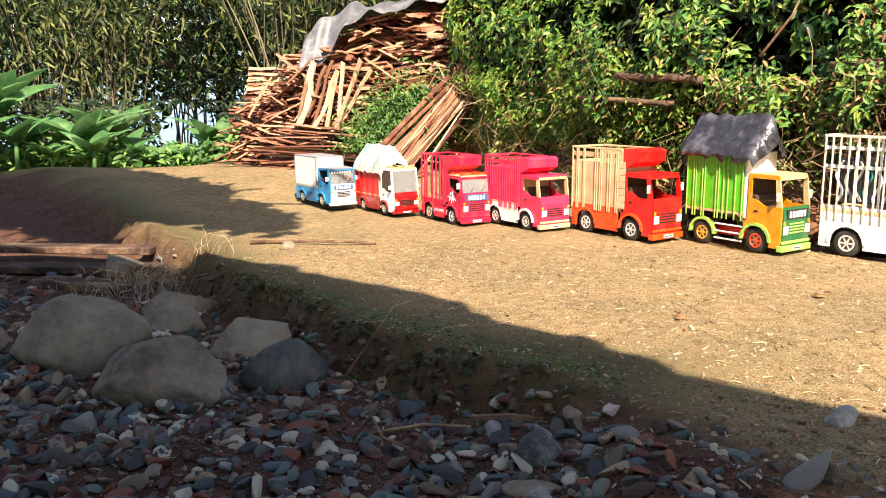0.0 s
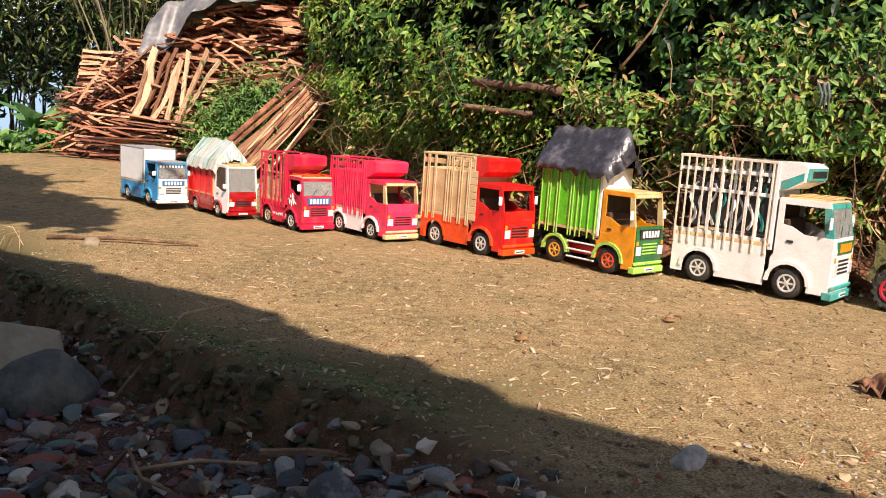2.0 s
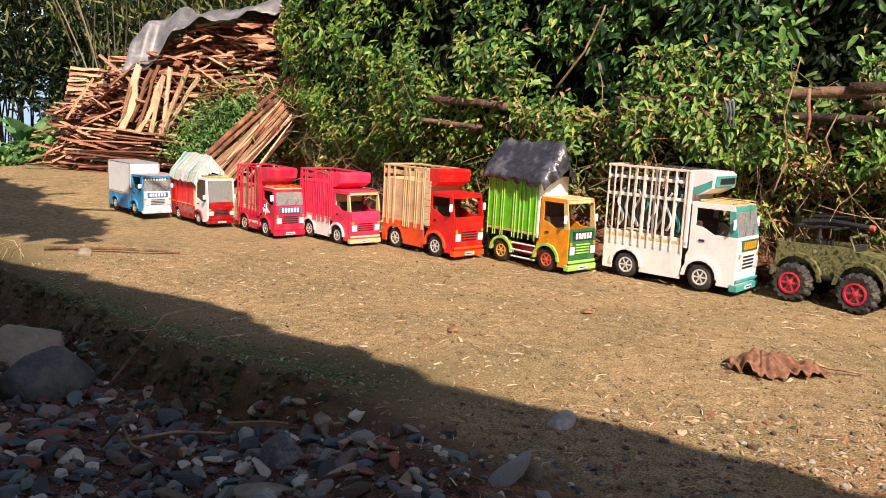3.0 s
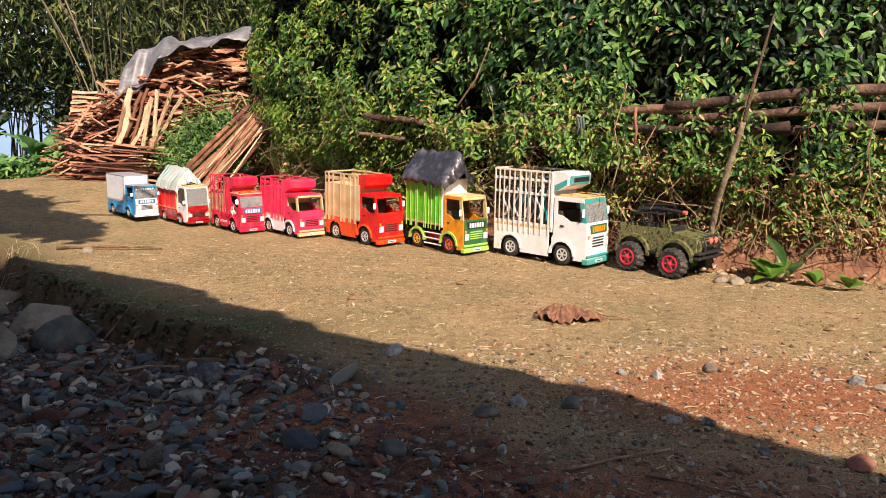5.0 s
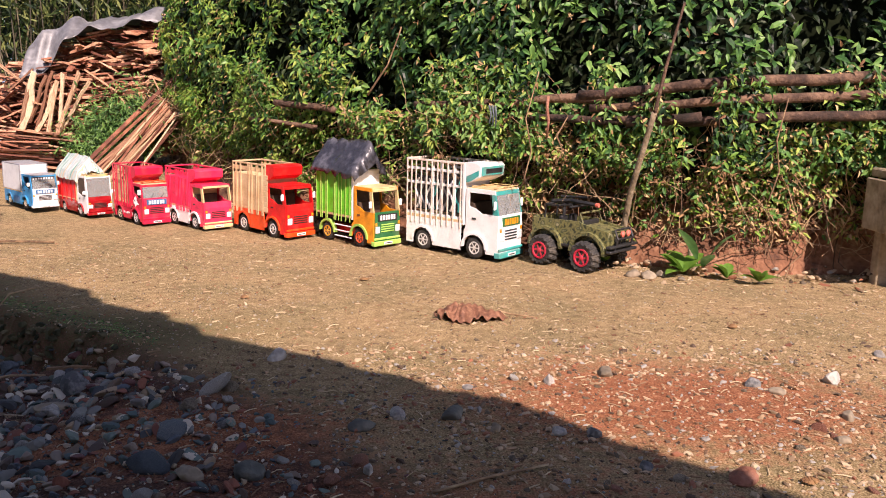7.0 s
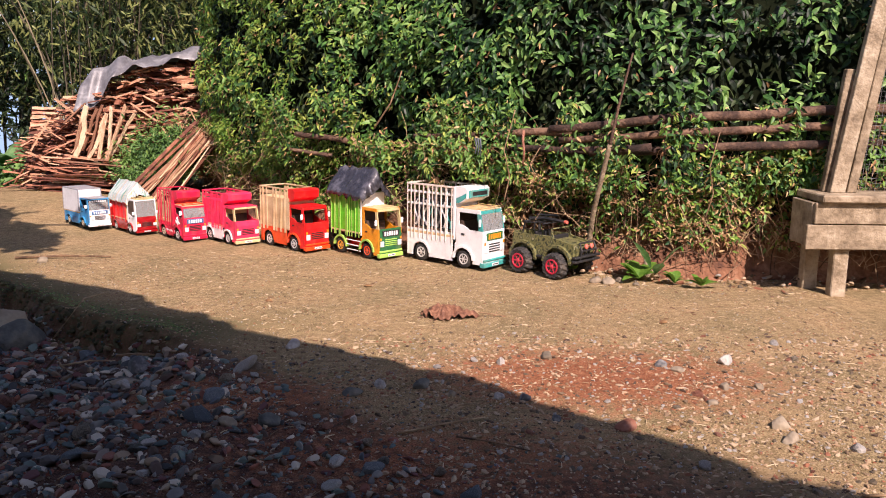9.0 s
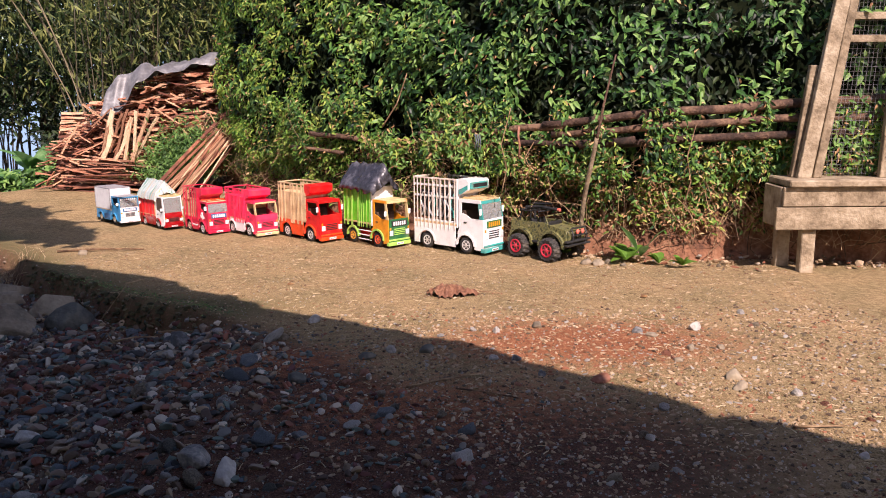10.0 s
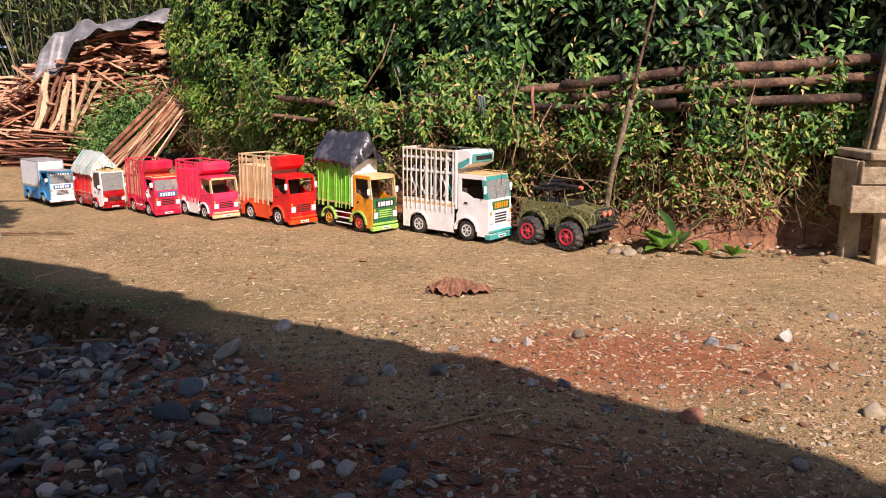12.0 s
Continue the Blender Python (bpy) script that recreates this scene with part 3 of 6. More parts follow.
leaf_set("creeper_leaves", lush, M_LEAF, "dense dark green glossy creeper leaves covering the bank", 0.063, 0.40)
leaf_set("bright_leaves", sunny, M_LEAF_BRIGHT, "light green leaves among the creepers, some brightness painted sunlight", 0.060, 0.34)
leaf_set("withered_leaves", dry, M_LEAF_DRY, "withered brown leaves hanging in the creepers", 0.052, 0.34)

# dry stems and roots in the lower bank
tw = bmesh.new()
for _ in range(2600):
    s = rng.uniform(0.05, 0.9)
    p, n = foot_at(s)
    if p.x < 0 and rng.random() < 0.45:
        continue
    z0 = rng.uniform(0.1, 0.7)
    q = bank_point(s, z0, rng.uniform(0.02, 0.12))
    q.z += ground_z(q.x, q.y)
    d = Vector((rng.gauss(0, 0.5), rng.gauss(0, 0.3), rng.gauss(0.5, 0.7))).normalized()
    pts, L = [q], rng.uniform(0.12, 0.5)
    for k in range(4):
        d = (d + Vector((rng.gauss(0, 0.3), rng.gauss(0, 0.2), rng.gauss(-0.05, 0.3)))).normalized()
        pts.append(pts[-1] + d * L / 4)
    r = rng.uniform(0.0015, 0.0042)
    tube(tw, pts, r, r * 0.5, 4)
twigs = part("dry_twigs", tw, M_TWIG)
tagged(twigs, "tangle of dry brown twigs and vines on the bank", "twigs", kind="stuff")

# clods and rubble at the bank's foot
def pebbles(name, places, material, label, seed, category="stones", fine=False):
    """Rounded irregular stones joined in one mesh: rows of place and radius."""
    r = random.Random(seed)
    V, F, shapes = [], [], []
    for _ in range(9):
        base = bmesh.new()
        bmesh.ops.create_icosphere(base, subdivisions=2 if fine else 1, radius=1)
        cuts = [(Vector((r.gauss(0, 1), r.gauss(0, 1), r.gauss(0, 1))).normalized(), r.uniform(0.36, 0.75)) for _ in range(8)]
        for v in base.verts:
            for f, reach in cuts:
                over = v.co.dot(f) - reach
                if over > 0:
                    v.co -= f * over * 0.95
        shapes.append(([v.co.copy() for v in base.verts], [[v.index for v in f.verts] for f in base.faces]))
        base.free()
    for p, s in places:
        k = len(V)
        bv0, bf0 = r.choice(shapes)
        rot = Euler((r.gauss(0, 0.3), r.gauss(0, 0.3), r.uniform(0, 6.3))).to_matrix()
        sc = Vector((s * r.uniform(0.9, 1.5), s * r.uniform(0.6, 1.0), s * r.uniform(0.4, 0.8)))
        V += [p + rot @ Vector((c.x * sc.x, c.y * sc.y, c.z * sc.z)) for c in bv0]
        F += [tuple(k + i for i in f) for f in bf0]
    return tagged(raw(name, V, F, material), label, category, kind="stuff")


clods = []
for _ in range(1100):
    s = rng.uniform(0.12, 0.86)
    p, n = foot_at(s)
    q = p + n * rng.gauss(0.03, 0.10)
    q.z = ground_z(q.x, q.y) + rng.uniform(0, 0.05) * (1 if rng.random() < 0.5 else 0)
    clods.append((q, rng.uniform(0.006, 0.03) * rng.choice((0.6, 0.8, 1, 1.3))))
pebbles("bank_rubble", clods, M_PEBBLE_ROAD, "crumbled brown clods and pebbles along the bank foot", 3)

# poles lying along the bank
def pole(points, r0, r1, name="wooden_pole", label="weathered brown wooden pole lying along the overgrown bank", m=None):
    bm = bmesh.new()
    fine = []
    pts = [Vector(p) for p in points]
    for a, b in zip(pts, pts[1:]):
        for k in range(5):
            q = a.lerp(b, k / 5)
            fine.append(q + Vector((0, 0.012 * noise.noise(q * 4), 0.018 * noise.noise(q * 3))))
    fine.append(pts[-1])
    tube(bm, fine, r0, r1, 9)
    return tagged(part(name, bm, m or M_LOG, smooth=True), label, "pole", "poles on the bank")


for pts, r0, r1 in (  # each lies half in the creepers
    ([(-0.96, 5.12, 0.815), (-0.53, 4.83, 0.785)], 0.026, 0.030),
    ([(-0.02, 4.44, 0.85), (0.55, 4.05, 0.885), (1.0, 3.80, 0.93)], 0.022, 0.036),
    ([(0.48, 4.10, 0.79), (1.0, 3.80, 0.80), (1.45, 3.58, 0.84)], 0.024, 0.036),
    ([(0.86, 3.86, 0.935), (1.4, 3.56, 1.0), (2.4, 3.43, 1.08), (3.1, 3.40, 1.12)], 0.034, 0.042),
    ([(0.92, 3.84, 0.87), (1.5, 3.55, 0.92), (2.5, 3.42, 0.99), (3.1, 3.38, 1.0)], 0.030, 0.036),
    ([(1.1, 3.74, 0.80), (1.9, 3.46, 0.85), (2.9, 3.40, 0.90)], 0.034, 0.036),
    ([(-1.16, 5.30, 0.70), (-0.66, 4.93, 0.665)], 0.018, 0.022),
):
    pole([(x + 0.01, y + 0.02, z) for x, y, z in pts], r0 * 0.78, r1 * 0.78)
pole([(1.13, 3.86, -0.02), (1.14, 3.70, 0.42), (1.185, 3.52, 0.86)], 0.019, 0.014, "leaning_stick", "bare grey-brown stick leaning upright against the bank", M_POST)
pole([(1.185, 3.52, 0.84), (1.22, 3.50, 1.08), (1.29, 3.50, 1.40)], 0.011, 0.006, "thin_branch", "thin bare branch rising out of the creepers")
pole([(-0.30, 4.56, 0.90), (-0.18, 4.50, 1.08), (-0.10, 4.46, 1.30)], 0.007, 0.004, "dead_branch", "short dead branch standing in the creepers", M_TWIG)
for k, (x, y, z0, z1) in enumerate([(0.58, 3.84, 0.45, 1.05), (0.74, 3.78, 0.55, 0.82), (1.72, 3.30, 0.45, 0.95)]):
    pole([(x, y, z0), (x + 0.03, y - 0.03, z0 + 0.3 * (z1 - z0)), (x - 0.01, y - 0.05, z0 + 0.6 * (z1 - z0)), (x + 0.06, y + 0.02, z1)], 0.004, 0.003, "hanging_vine", "thin brown vine hanging over the poles", M_TWIG)
rag = bmesh.new()
tube(rag, [(0.70, 3.88, 0.92), (0.695, 3.86, 0.86), (0.705, 3.85, 0.79), (0.70, 3.86, 0.70)], 0.010, 0.006, 6)
tagged(part("red_rag", rag, M_REDSTONE, smooth=True), "strip of faded red cloth hanging on the poles", "rag")
rag = bmesh.new()
for k in range(3):
    tube(rag, [(0.40 + 0.016 * k, 4.06 - 0.01 * k, 0.86), (0.41 + 0.014 * k, 4.03, 0.81), (0.40 + 0.018 * k, 4.02, 0.76 - 0.01 * k)], 0.006, 0.004, 6)
tagged(part("blue_rag", rag, M_BLUESTONE, smooth=True), "grey-blue rag hanging on the poles", "rag")

# the firewood stack
def offcut(seed):
    """A sawn offcut, 1 long along x, bowed and with ragged ends."""
    r = random.Random(seed)
    bm = bmesh.new()
    rings = []
    for k in range(5):
        x = -0.5 + k / 4
        w, t = 0.5 * r.uniform(0.75, 1.0), 0.5 * r.uniform(0.7, 1.0)
        dy, dz = r.gauss(0, 0.12), r.gauss(0, 0.25) * math.sin(math.pi * k / 4)
        e = r.uniform(-0.02, 0.02)
        rings.append([bm.verts.new((x + e * sy, dy + sy * w, dz + sz * t)) for sy, sz in ((-1, -1), (1, -0.8), (0.9, 1), (-0.8, 0.9))])
    for a, b in zip(rings, rings[1:]):
        for s in range(4):
            bm.faces.new((a[s], a[(s + 1) % 4], b[(s + 1) % 4], b[s]))
    bm.faces.new(rings[0][::-1])
    bm.faces.new(rings[-1])
    bmesh.ops.recalc_face_normals(bm, faces=bm.faces)
    return bm


OFFCUTS = [mesh_of("offcut", offcut(k), M_WOOD) for k in range(8)]
PALE = [mesh_of("plank", offcut(20 + k), M_WOOD_PALE) for k in range(4)]
stack = new("firewood_stack")
stack.location = (-3.2, 7.6, 0.15)
tagged(stack, "large heap of sawn reddish firewood offcuts beside the road", "firewood stack")
prng = random.Random(11)
rest_v, rest_f = [], []
picked = 0


def lay(m, meshes, keep):
    """One stick at the pose m (with its sizes), as a part or into the joined rest."""
    global picked
    me = prng.choice(meshes)
    if keep and picked < 420:
        ob = new("offcut" if meshes is OFFCUTS else "plank", me)
        ob.parent = stack
        ob.matrix_basis = Matrix.Translation(-stack.location) @ m
        picked += 1
    else:
        k = len(rest_v)
        rest_v.extend(m @ v.co for v in me.vertices)
        rest_f.extend(tuple(k + i for i in f.vertices) for f in me.polygons)


def stick(x, y, z, length, yaw, tilt, width=0.05, thick=0.018, roll=0, meshes=None, keep=True):
    m = pose(x, y, z, roll, tilt, yaw) @ Matrix.Diagonal((length, width, thick, 1))
    lay(m, meshes or OFFCUTS, keep)


def stack_top(x):
    """Height of the tall part of the heap, rising towards the bank."""
    return 1.06 + 0.30 * smoothstep(-3.40, -2.75, x) + 0.16 * smoothstep(-2.8, -1.9, x)


# tall part: rough courses of split sticks, uneven in front
for c in range(44):
    z = 0.28 + c * 0.0285
    left = -3.32 + 0.10 * math.sin(c * 0.7) - 0.10 * smoothstep(0.85, 1.05, z)
    front = 7.10 + 0.05 * math.sin(c * 1.3) + 0.20 * smoothstep(0.3, 1.5, z)
    for k in range(15):
        x = left + (k + prng.random()) * ((-1.78 - left) / 15)
        if z > stack_top(x):
            continue
        wild = prng.random() < 0.16
        stick(x, front + prng.uniform(-0.10, 0.08), z + prng.uniform(-0.015, 0.015), prng.uniform(0.10, 0.34), prng.gauss(0, 38), prng.gauss(0, 26 if wild else 11), prng.uniform(0.025, 0.065), prng.uniform(0.009, 0.024), prng.gauss(0, 18), PALE if prng.random() < 0.10 else OFFCUTS, keep=prng.random() < 0.40)
        if prng.random() < 0.6:
            stick(x + prng.uniform(-0.05, 0.05), front + 0.16, z, prng.uniform(0.3, 0.55), prng.gauss(0, 12), prng.gauss(0, 4), 0.06, 0.018, keep=False)
        if k % 3 == 0:
            stick(x, front + 0.36, z, 0.62, prng.gauss(0, 5), 0, 0.16, 0.030, keep=False)
# low spread heap beside it, ragged at its end
for c in range(34):
    z = 0.10 + c * 0.0255
    for k in range(9):
        x = -3.22 - prng.random() ** 0.9 * (0.86 - 0.55 * smoothstep(0.45, 0.95, z))
        stick(x, 7.05 + 0.16 * z + prng.gauss(0, 0.06), z + prng.uniform(-0.012, 0.02), prng.uniform(0.10, 0.34), prng.gauss(5, 36), prng.gauss(-4, 18), prng.uniform(0.02, 0.05), prng.uniform(0.008, 0.018), keep=prng.random() < 0.36)
    for k in range(2):
        stick(-3.85 + 0.34 * k, 7.36, z, 0.56 - 0.010 * c, prng.gauss(0, 8), 0, 0.14, 0.027, keep=False)
# long sticks along the front
for c in range(40):
    stick(prng.uniform(-3.55, -2.95), 6.90 + prng.gauss(0, 0.04), 0.12 + 0.009 * c, prng.uniform(0.45, 0.95), prng.gauss(-6, 7), prng.gauss(4, 4), prng.uniform(0.025, 0.055), prng.uniform(0.010, 0.018), 0, PALE if prng.random() < 0.2 else OFFCUTS, keep=prng.random() < 0.6)
# loose sticks poking out
for c in range(16):
    x = prng.uniform(-3.8, -2.1)
    stick(x, 6.98 + prng.gauss(0, 0.05), prng.uniform(0.40, 0.70 if x < -3.2 else 1.10), prng.uniform(0.20, 0.40), prng.gauss(0, 30), prng.choice((-40, 38)) + prng.gauss(0, 14), 0.03, 0.013)
stick(-3.46, 6.98, 0.94, 0.34, 0, 38, 0.04, 0.02, 0, PALE)
stick(-3.40, 6.96, 0.90, 0.30, 0, -42, 0.03, 0.02, 0, PALE)
# planks stood on end against the stack
for c in range(9):
    stick(-3.36 + 0.052 * c + prng.gauss(0, 0.012), 6.90 + prng.gauss(0, 0.025), 0.70 + prng.gauss(0, 0.03), prng.uniform(0.40, 0.60), 0, -72 + prng.gauss(0, 8), prng.uniform(0.028, 0.065), 0.02, 90 + prng.gauss(0, 20), PALE)
# a bundle of planks leaning down to the road
for c in range(26):
    o = prng.gauss(0, 0.11)
    a = Vector((-2.66 + o * 1.0 + 0.10 * prng.random(), 6.50 + o * 0.3, 0.07 + 0.02 * prng.random()))
    b = Vector((-1.93 + o * 0.55, 6.88 + o * 0.2, 0.88 + prng.gauss(0, 0.06)))
    d = b - a
    rot = d.to_track_quat("X", "Z").to_matrix().to_4x4()
    lay(Matrix.Translation((a + b) / 2) @ rot @ pose(0, 0, 0, prng.gauss(0, 25)) @ Matrix.Diagonal((d.length * prng.uniform(0.85, 1.08), prng.uniform(0.024, 0.055), prng.uniform(0.012, 0.02), 1)), PALE if prng.random() < 0.55 else OFFCUTS, True)
rest = raw("firewood_core", rest_v, rest_f, M_WOOD_REST)
rest.parent = stack
rest.location = -stack.location
tagged(rest, "tightly packed reddish offcuts inside the heap", kind="stuff")

# plastic sheet over the stack
sv, sf = [], []
for i in range(49):
    for j in range(15):
        u, v = i / 48, j / 14
        x = -3.42 + 1.62 * u
        y = 7.02 + 0.85 * v + 0.14 * u - 0.05 * smoothstep(0.4, 0.0, u)
        z = stack_top(x) + 0.085 + 0.05 * smoothstep(0.4, 0.1, u)
        drape = smoothstep(0.30, 0.0, v)
        z -= drape * (0.07 + 0.20 * smoothstep(0.34, 0.04, u)) - 0.07 * math.sin(math.pi * v) * (0.4 + smoothstep(0.5, 0.0, u))
        z -= smoothstep(0.07, 0.0, u) * 0.10 * smoothstep(0.0, 0.3, v)
        crease = noise.noise((u * 9, v * 3, 0.5)) * (0.06 + 0.06 * smoothstep(0.4, 0.0, u)) + noise.noise((u * 24, v * 6, 2.5)) * 0.026
        sv.append((x + crease * 0.4, y - crease * 0.8, z + crease))
sf = [(i * 15 + j, (i + 1) * 15 + j, (i + 1) * 15 + j + 1, i * 15 + j + 1) for i in range(48) for j in range(14)]
sheet = raw("plastic_sheet", sv, sf, M_SHEET, True)
sheet.modifiers.new("thickness", "SOLIDIFY").thickness = 0.004
tagged(sheet, "creased grey plastic sheet spread over the firewood", "plastic sheet")

# shrub before the stack
places = []
for _ in range(7500):
    a = Vector((rng.gauss(0, 0.17), rng.gauss(0, 0.08), abs(rng.gauss(0, 0.22))))
    places.append((Vector((-2.66, 6.86, 0.28)) + a + Vector((0.35 * a.z, 0, 0)), Vector((a.x, -0.6, 0.6)).normalized(), rng.uniform(0.5, 1.2)))
shrub = leaf_set("shrub_leaves", places, M_SHRUB, "feathery green shrub growing in front of the firewood", 0.06, 0.26)
sb = bmesh.new()
for k in range(9):
    tube(sb, [(-2.66 + rng.gauss(0, 0.04), 6.90, 0.04), (-2.62 + rng.gauss(0, 0.10), 6.88, 0.4), (-2.54 + rng.gauss(0, 0.16), 6.88, 0.66)], 0.008, 0.003, 5)
part("shrub_stems", sb, M_TWIG, shrub)

# background: banana plants, bamboo, trees
def banana(x, y, z, h, seed, n=7):
    r = random.Random(seed)
    e = new("banana_plant")
    e.location = (x, y, z)
    tagged(e, "green banana plant with broad drooping leaves beside the road", "banana plant", "banana plants by the road")
    bm = bmesh.new()
    tube(bm, [(0, 0, -0.1), (0.01, 0, h * 0.3), (0, 0.01, h * 0.55)], h * 0.045, h * 0.03, 8)
    part("trunk", bm, M_BANANA, e, smooth=True)
    for k in range(n):
        a = 2 * math.pi * k / n + r.uniform(-0.4, 0.4)
        L, W = h * r.uniform(0.55, 0.85), h * r.uniform(0.24, 0.34)
        lift = r.uniform(0.8, 1.4)
        bm = bmesh.new()
        rows = []
        for s in range(9):
            t = s / 8
            rad, zz = L * t * math.cos(lift * (1 - 0.9 * t)), h * 0.45 + L * (math.sin(lift) * t - 0.42 * t * t)
            w = W * math.sin(math.pi * (0.08 + 0.92 * t) ** 0.7) * 0.5 + 0.004
            c, sn = math.cos(a), math.sin(a)
            row = []
            for q in (-1, -0.5, 0, 0.5, 1):
                rip = 1 + 0.12 * r.uniform(-1, 1) * abs(q)
                row.append(bm.verts.new((rad * c - q * w * rip * sn, rad * sn + q * w * rip * c, zz - abs(q) * w * 0.45)))
            rows.append(row)
        for p, q in zip(rows, rows[1:]):
            for s in range(4):
                bm.faces.new((p[s], p[s + 1], q[s + 1], q[s]))
        part("leaf", bm, M_BANANA, e, smooth=True)
    return e


for k, (x, y, h) in enumerate([(-6.0, 7.9, 0.85), (-6.8, 7.4, 1.2), (-7.6, 8.4, 1.4), (-4.75, 8.4, 0.8), (-6.3, 8.9, 1.0), (-7.3, 6.6, 1.1), (-5.6, 7.5, 0.5), (-8.6, 7.6, 1.3), (-6.5, 6.9, 0.7), (-6.1, 7.1, 0.5), (-8.0, 7.0, 1.2), (-7.0, 7.9, 1.3), (-5.75, 8.3, 0.62), (-6.25, 8.2, 0.72), (-6.65, 8.0, 0.8), (-7.2, 7.1, 0.8), (-5.3, 7.9, 0.42), (-5.05, 8.15, 0.5), (-5.5, 8.25, 0.4), (-4.8, 8.5, 0.5), (-5.8, 7.7, 0.35), (-6.1, 7.6, 0.4), (-4.55, 8.2, 0.35)]):
    banana(x, y, ground_z(x, y), h, 40 + k)


def in_gap(p):
    """Whether a leaf would close the view down the valley."""
    return -6.0 - 0.62 * (p.y - 9.5) < p.x < -5.2 - 0.5 * (p.y - 9.5) and p.z < 0.62 + 0.14 * noise.noise(p * 3)


def bamboo(x, y, seed, culms, h, spread_r):
    """A clump of thin culms with hanging leaves."""
    r = random.Random(seed)
    e = new("bamboo_clump")
    z0 = ground_z(x, y)
    e.location = (x, y, z0)
    tagged(e, "tall bamboo clump with bare culms and fine hanging leaves", "bamboo", "bamboo behind the firewood")
    tops = []
    for k in range(culms):
        bm = bmesh.new()
        a = r.uniform(0, 6.28)
        lean = r.uniform(0.1, 0.7)
        b = Vector((r.gauss(0, 0.18), r.gauss(0, 0.14), -0.1))
        pts = [b + Vector((math.cos(a), math.sin(a) * 0.6, 0)) * (lean * h * (t / 7) ** 2) + Vector((0, 0, h * t / 7)) for t in range(8)]
        tube(bm, pts, 0.014, 0.006, 6)
        part("culm", bm, M_CULM, e)
        tops += pts[2:]
    V, F = [], []
    for _ in range(4200):
        c = r.choice(tops)
        if r.random() < 0.75 and c.z < h * 0.45:
            continue
        p = c + Vector((r.gauss(0, spread_r), r.gauss(0, spread_r * 0.7), r.gauss(0, spread_r * 0.8)))
        d = Vector((r.gauss(0, 0.6), r.gauss(0, 0.6), -0.6 + r.gauss(0, 0.4))).normalized()
        L = r.uniform(0.09, 0.2)
        if in_gap(p + e.location) and r.random() < 0.9:
            continue
        s = d.orthogonal().normalized() * L * 0.10
        k = len(V)
        V += [p, p + d * L * 0.4 + s, p + d * L, p + d * L * 0.4 - s]
        F += [(k, k + 1, k + 2), (k, k + 2, k + 3)]
    cr = raw("crown", V, F, M_BAMBOO_LEAF)
    cr.parent = e
    cr["kind"] = "stuff"
    return e


for k, (x, y, h) in enumerate([(-3.9, 9.6, 3.4), (-4.8, 10.4, 3.6), (-7.1, 10.4, 3.4), (-2.8, 10.0, 3.6), (-7.9, 10.2, 3.6), (-9.4, 9.4, 3.4), (-4.5, 11.6, 4.2), (-6.9, 12.4, 4.6), (-9.0, 12.6, 4.6), (-10.8, 11.0, 4.2), (-2.2, 12.0, 4.2)]):
    bamboo(x, y, 70 + k, 16, h, 0.36)


# leaf wall in the dark leaf colour, its shade painted rather than cast
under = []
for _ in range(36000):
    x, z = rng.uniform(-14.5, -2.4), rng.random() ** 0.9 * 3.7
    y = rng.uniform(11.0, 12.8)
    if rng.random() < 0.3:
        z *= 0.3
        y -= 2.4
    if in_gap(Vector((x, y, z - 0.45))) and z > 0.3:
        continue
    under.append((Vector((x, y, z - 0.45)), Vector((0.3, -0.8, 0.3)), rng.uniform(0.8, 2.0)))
low = []
for _ in range(5200):
    x, y = rng.uniform(-8.5, -4.3), rng.uniform(7.7, 8.7)
    low.append((Vector((x, y, ground_z(x, y) + 0.34 * rng.random() ** 1.4)), Vector((0.2, -0.7, 0.6)), rng.uniform(0.6, 1.6)))
leaf_set("roadside_leaves", low, M_SHRUB, "low leafy green growth under the banana plants", 0.09, 0.4)
leaf_set("undergrowth", under, M_LEAF_SHADE, "dense undergrowth behind the banana plants, its shade painted into the leaves", 0.08, 0.34)

# bare culms fanning out behind the heap
for k in range(11):
    bm = bmesh.new()
    x0, lean = rng.uniform(-4.6, -3.2), rng.uniform(-1.5, 0.3)
    y0, tall = rng.uniform(8.7, 9.4), rng.uniform(2.0, 3.2)
    tube(bm, [(x0 + lean * (t / 6) ** 1.5, y0 + 0.04 * t, ground_z(x0, y0) - 0.1 + tall * t / 6) for t in range(7)], rng.uniform(0.009, 0.014), 0.005, 6)
    tagged(part("bamboo_culm", bm, M_CULM, smooth=True), "bare leaning bamboo culm behind the firewood", "bamboo", "bare culms behind the firewood")

